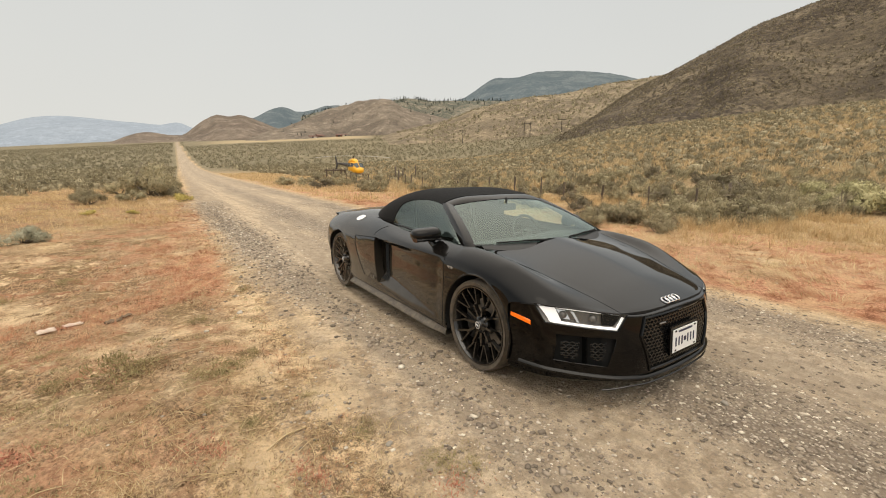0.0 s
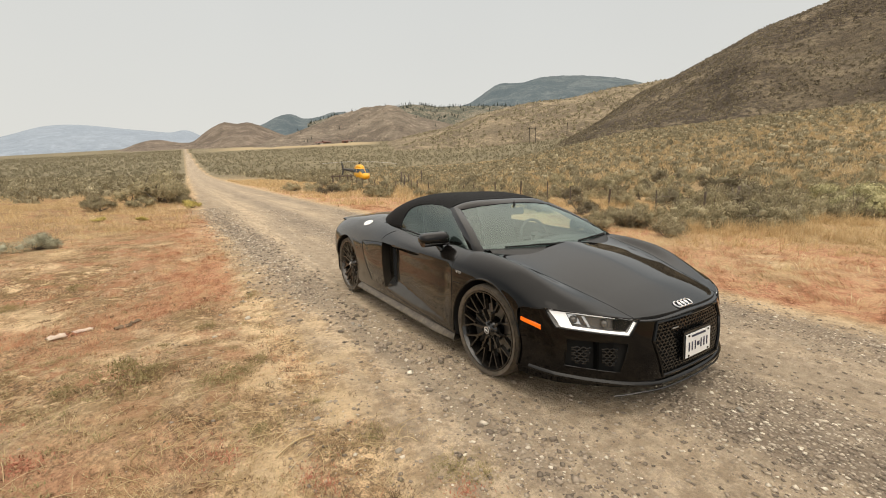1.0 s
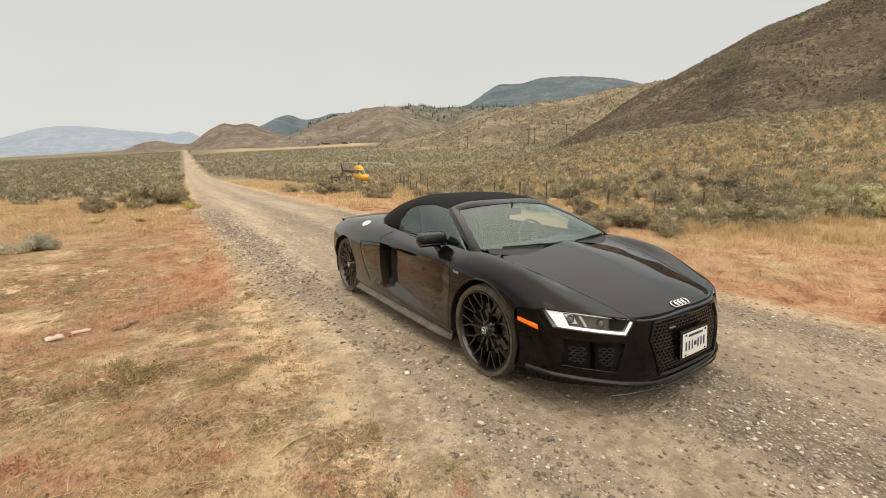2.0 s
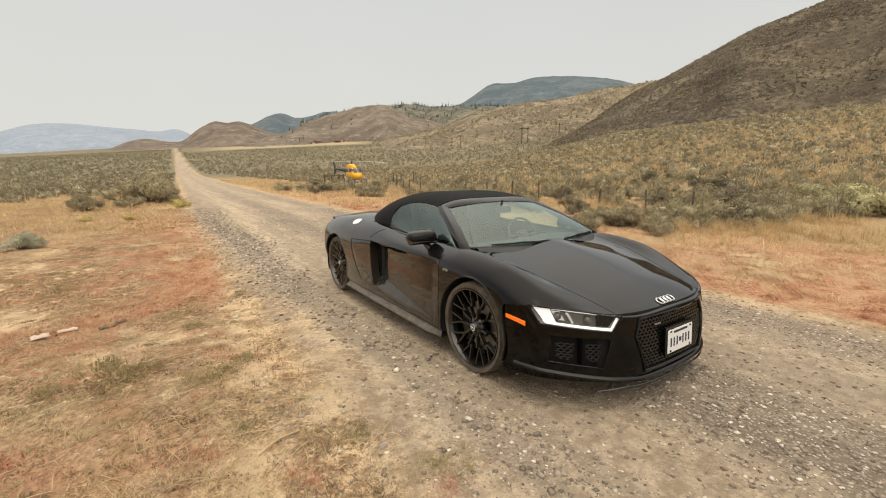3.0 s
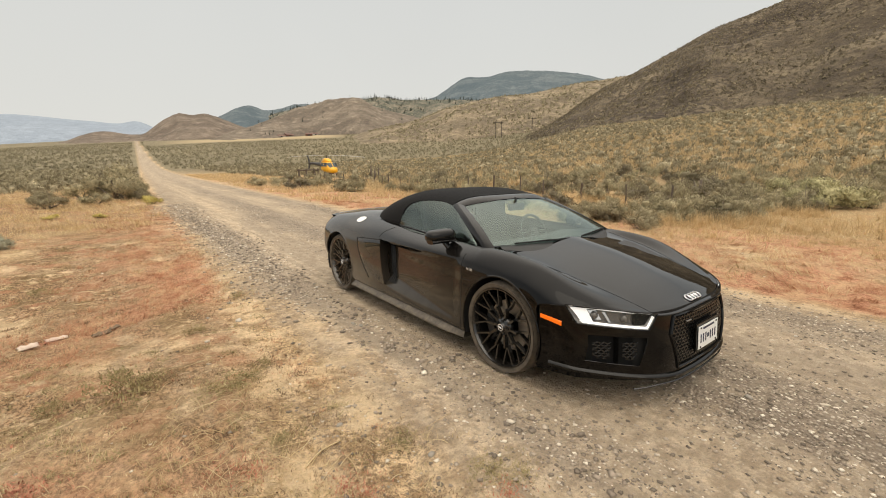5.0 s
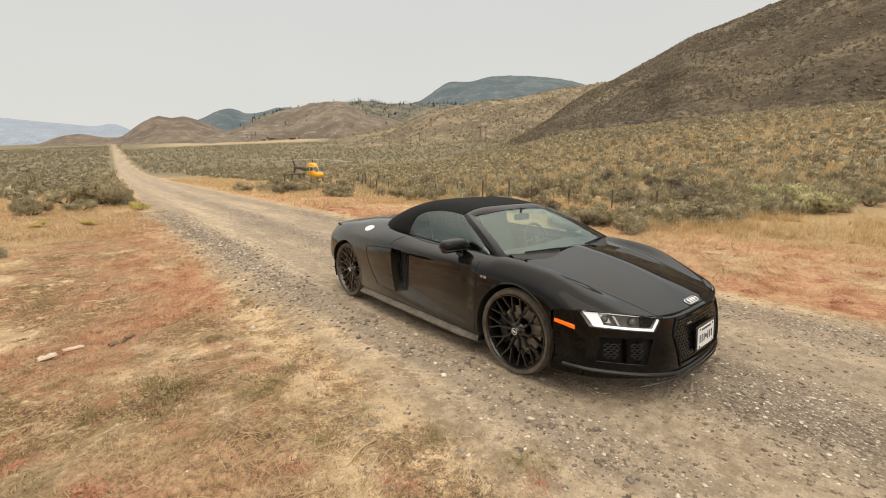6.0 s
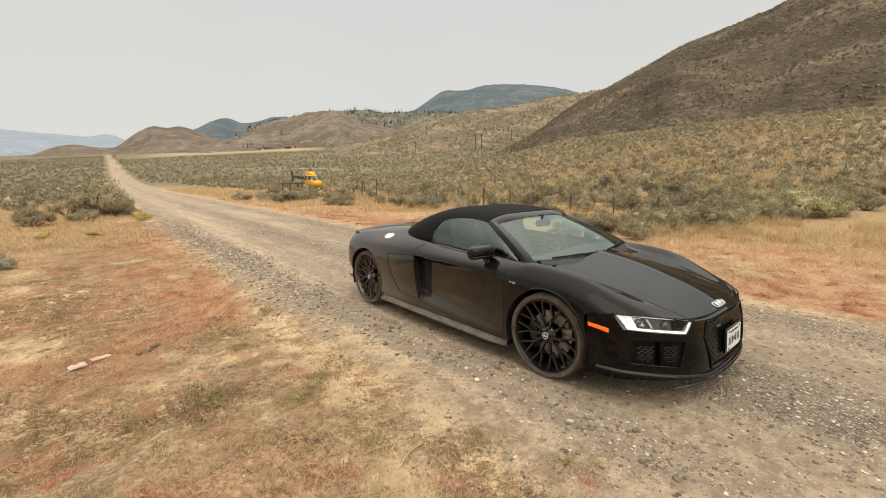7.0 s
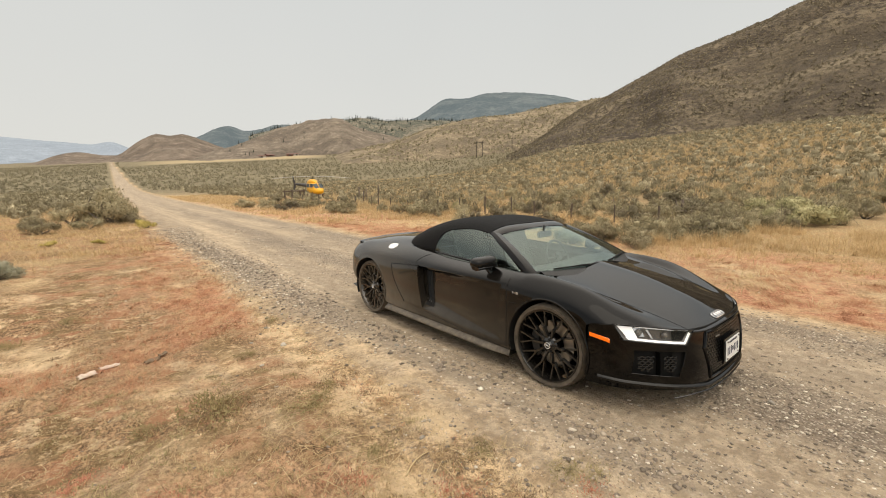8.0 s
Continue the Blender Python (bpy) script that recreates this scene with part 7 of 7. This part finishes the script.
tube([(bx - 0.2, by, z + 0.90), (bx + 0.95, by + 0.1, z + 0.93), (bx + 2.0, by + 0.3, z + 0.95), (bx + 2.7, by + 0.4, z + 0.93)], 0.085, post_mat, "rail", corral, sides=8)
for x, y, h in ((15.4, 31.0, 1.5), (17.0, 32.5, 1.3), (19.6, 34.5, 1.5), (13.6, 27.0, 1.2), (17.35, 4.4, 0.75)):
    z = float(ground_z(x, y))
    tagged(tube([(x, y, z - 0.1), (x + 0.05, y, z + h)], 0.06, post_mat, "fence_post", None, sides=7), "lone weathered fence post standing in brush", "post", "lone posts")

# ---- power line poles on the slope ----
pole_mat = material("dark_power_pole", (0.07, 0.055, 0.045), 0.9)
for az0, d0, h in ((45.2, 300, 11.5), (49.5, 330, 11.0), (36.8, 330, 10.5)):
    px, py = CX + d0 * math.sin(radians(az0)), CY + d0 * math.cos(radians(az0))
    pz = float(ground_z(px, py))
    pole = new("power_pole")
    tagged(pole, "dark wooden two-legged power pole", "pole", "power poles")
    pole.matrix_basis = pose(px, py, pz - 0.5, 0, 0, -az0)
    for dx in ((-2.0, 2.0) if az0 == 45.2 else (0.0,)):
        tube([(dx, 0, 0), (dx, 0, h)], 0.20, pole_mat, "leg", pole, sides=6)
    tube([(-3.2, 0, h * 0.93), (3.2, 0, h * 0.93)], 0.14, pole_mat, "crossarm", pole, sides=5)

# ---- ranch buildings far off below the spur ----
ranch_wall = material("ranch_wall", (0.16, 0.075, 0.05), 0.8)
ranch_pale = material("pale_shed_wall", (0.62, 0.58, 0.52), 0.8)
ranch_roof = material("dull_red_roof", (0.16, 0.085, 0.065), 0.7)


def shed(az0, d0, w, l, h, wall_mat, turn, label):
    px, py = CX + d0 * math.sin(radians(az0)), CY + d0 * math.cos(radians(az0))
    s = new("ranch_building")
    tagged(s, label, "building", "ranch buildings")
    s.matrix_basis = pose(px, py, float(ground_z(px, py)) - 0.3, 0, 0, turn)
    sheet("wall", [(x, y, z) for z in (0, h) for x, y in ((-l, -w), (l, -w), (l, w), (-l, w))] + [(-l, 0, h * 1.5), (l, 0, h * 1.5)],
          [(0, 1, 5, 4), (1, 2, 6, 9, 5), (2, 3, 7, 6), (3, 0, 4, 8, 7)], wall_mat, s, smooth=False)
    for sg in (-1, 1):
        sheet("roof", [(-l - 0.5, sg * (w + 0.6), h - 0.15), (l + 0.5, sg * (w + 0.6), h - 0.15), (l + 0.5, 0, h * 1.55), (-l - 0.5, 0, h * 1.55),
                       (-l - 0.5, sg * (w + 0.6), h - 0.35), (l + 0.5, sg * (w + 0.6), h - 0.35), (l + 0.5, 0, h * 1.5), (-l - 0.5, 0, h * 1.5)],
              [(0, 1, 2, 3), (7, 6, 5, 4), (0, 4, 5, 1), (1, 5, 6, 2), (3, 2, 6, 7), (0, 3, 7, 4)], ranch_roof, s, smooth=False)
    sheet("door", [(-1.4, -w - 0.05, 0.3), (1.4, -w - 0.05, 0.3), (1.4, -w - 0.05, h * 0.8), (-1.4, -w - 0.05, h * 0.8)], [(0, 1, 2, 3)], heli_dark, s, smooth=False)


shed(17.3, 640, 2.5, 5, 2.6, ranch_pale, -10, "pale low shed of a far ranch")
shed(18.2, 655, 3.2, 6, 3.2, ranch_wall, 15, "dark red barn of a far ranch")
shed(20.6, 650, 2.8, 4.5, 2.8, ranch_wall, -25, "dark red farmhouse of a far ranch")
shed(21.3, 665, 2.4, 4, 2.4, ranch_pale, 10, "pale low shed of a far ranch")

# ---- litter on the dirt ----
pale_bark_mat = material("bleached_pinkish_bark", (0.66, 0.53, 0.46), 0.9)
ra = Nodes(pale_bark_mat)
ra.color(ra.mix(ra.rng(ra.noise(16, 5), 0.35, 0.65), (0.76, 0.66, 0.55), (0.56, 0.42, 0.34)))
bark_mat = material("weathered_bark", (0.20, 0.145, 0.095), 0.95)


def scrap(name, x, y, l, w, h, turn, mat, label, category, seed):
    bm = bmesh.new()
    bmesh.ops.create_grid(bm, x_segments=12, y_segments=6, size=1)
    for vert in bm.verts:
        u, q = vert.co.x, vert.co.y
        n0 = noise.noise(Vector((u * 1.6 + seed, q * 1.6, seed)))
        e = 1 + 0.35 * noise.noise(Vector((u * 2.2, q * 2.2, seed + 9)))
        vert.co = (u * l * e, q * w * e * (1 - 0.35 * u * u), h * (1 - abs(q) ** 2) * (0.65 + 0.8 * n0))
    bmesh.ops.solidify(bm, geom=bm.faces[:], thickness=-0.006)
    ob = part(name, bm, mat, None)
    ob.matrix_basis = pose(x, y, float(ground_z(x, y)) + 0.010, 0, 0, turn)
    return tagged(ob, label, category)


# the two scraps called rag are pale pieces of bark
scrap("rag", -3.74, 1.56, 0.068, 0.036, 0.035, 24, pale_bark_mat, "bleached pinkish piece of bark lying on dirt", "rag", 3.0)
scrap("rag", -3.58, 1.76, 0.075, 0.028, 0.026, 10, pale_bark_mat, "bleached pinkish piece of bark lying on dirt", "rag", 7.0)
scrap("bark_piece", -3.25, 1.65, 0.07, 0.028, 0.03, 25, bark_mat, "weathered brown piece of bark on sandy ground", "bark", 5.0)
scrap("bark_piece", -3.15, 1.74, 0.05, 0.022, 0.02, 40, bark_mat, "weathered brown piece of bark on sandy ground", "bark", 6.0)

pale_stone = material("pale_quartz_stone", (0.6, 0.56, 0.49), 0.7)
ps = Nodes(pale_stone)
ps.color(ps.mix(ps.noise(40, 4), (0.60, 0.54, 0.455), (0.44, 0.38, 0.31)))
grey_stone = material("grey_field_stone", (0.30, 0.265, 0.22), 0.85)
gs = Nodes(grey_stone)
gs.color(gs.mix(gs.noise(30, 5), (0.22, 0.195, 0.165), (0.40, 0.355, 0.29)))


def stone(x, y, r, mat, seed, label):
    bm = bmesh.new()
    bmesh.ops.create_icosphere(bm, subdivisions=2, radius=1)
    for vert in bm.verts:
        k = 1 + 0.45 * noise.noise(vert.co * 1.3 + Vector((seed, 0, 0)))
        vert.co = Vector((vert.co.x * 1.25, vert.co.y * 0.9, vert.co.z * 0.6)) * k * r
    ob = part("stone", bm, mat, None)
    ob.matrix_basis = pose(x, y, float(ground_z(x, y)) + r * 0.25, 0, 0, 57 * seed)
    return tagged(ob, label, "stone", "loose stones")


stone(-2.16, 1.09, 0.030, pale_stone, 1, "small pale quartz stone on the dirt")
for k in range(46):
    x, y = rng.uniform(-2.6, 2.4), rng.uniform(-3.6, 3.2)
    if -1.05 < x < 1.05 and y > -2.5:
        x = x + 1.9 if x > 0 else x - 1.3
    pale = rng.uniform() < 0.45
    stone(x, y, rng.uniform(0.010, 0.024), pale_stone if pale else grey_stone, 2 + k, "pale pebble lying on the gravel" if pale else "grey stone lying on the gravel")
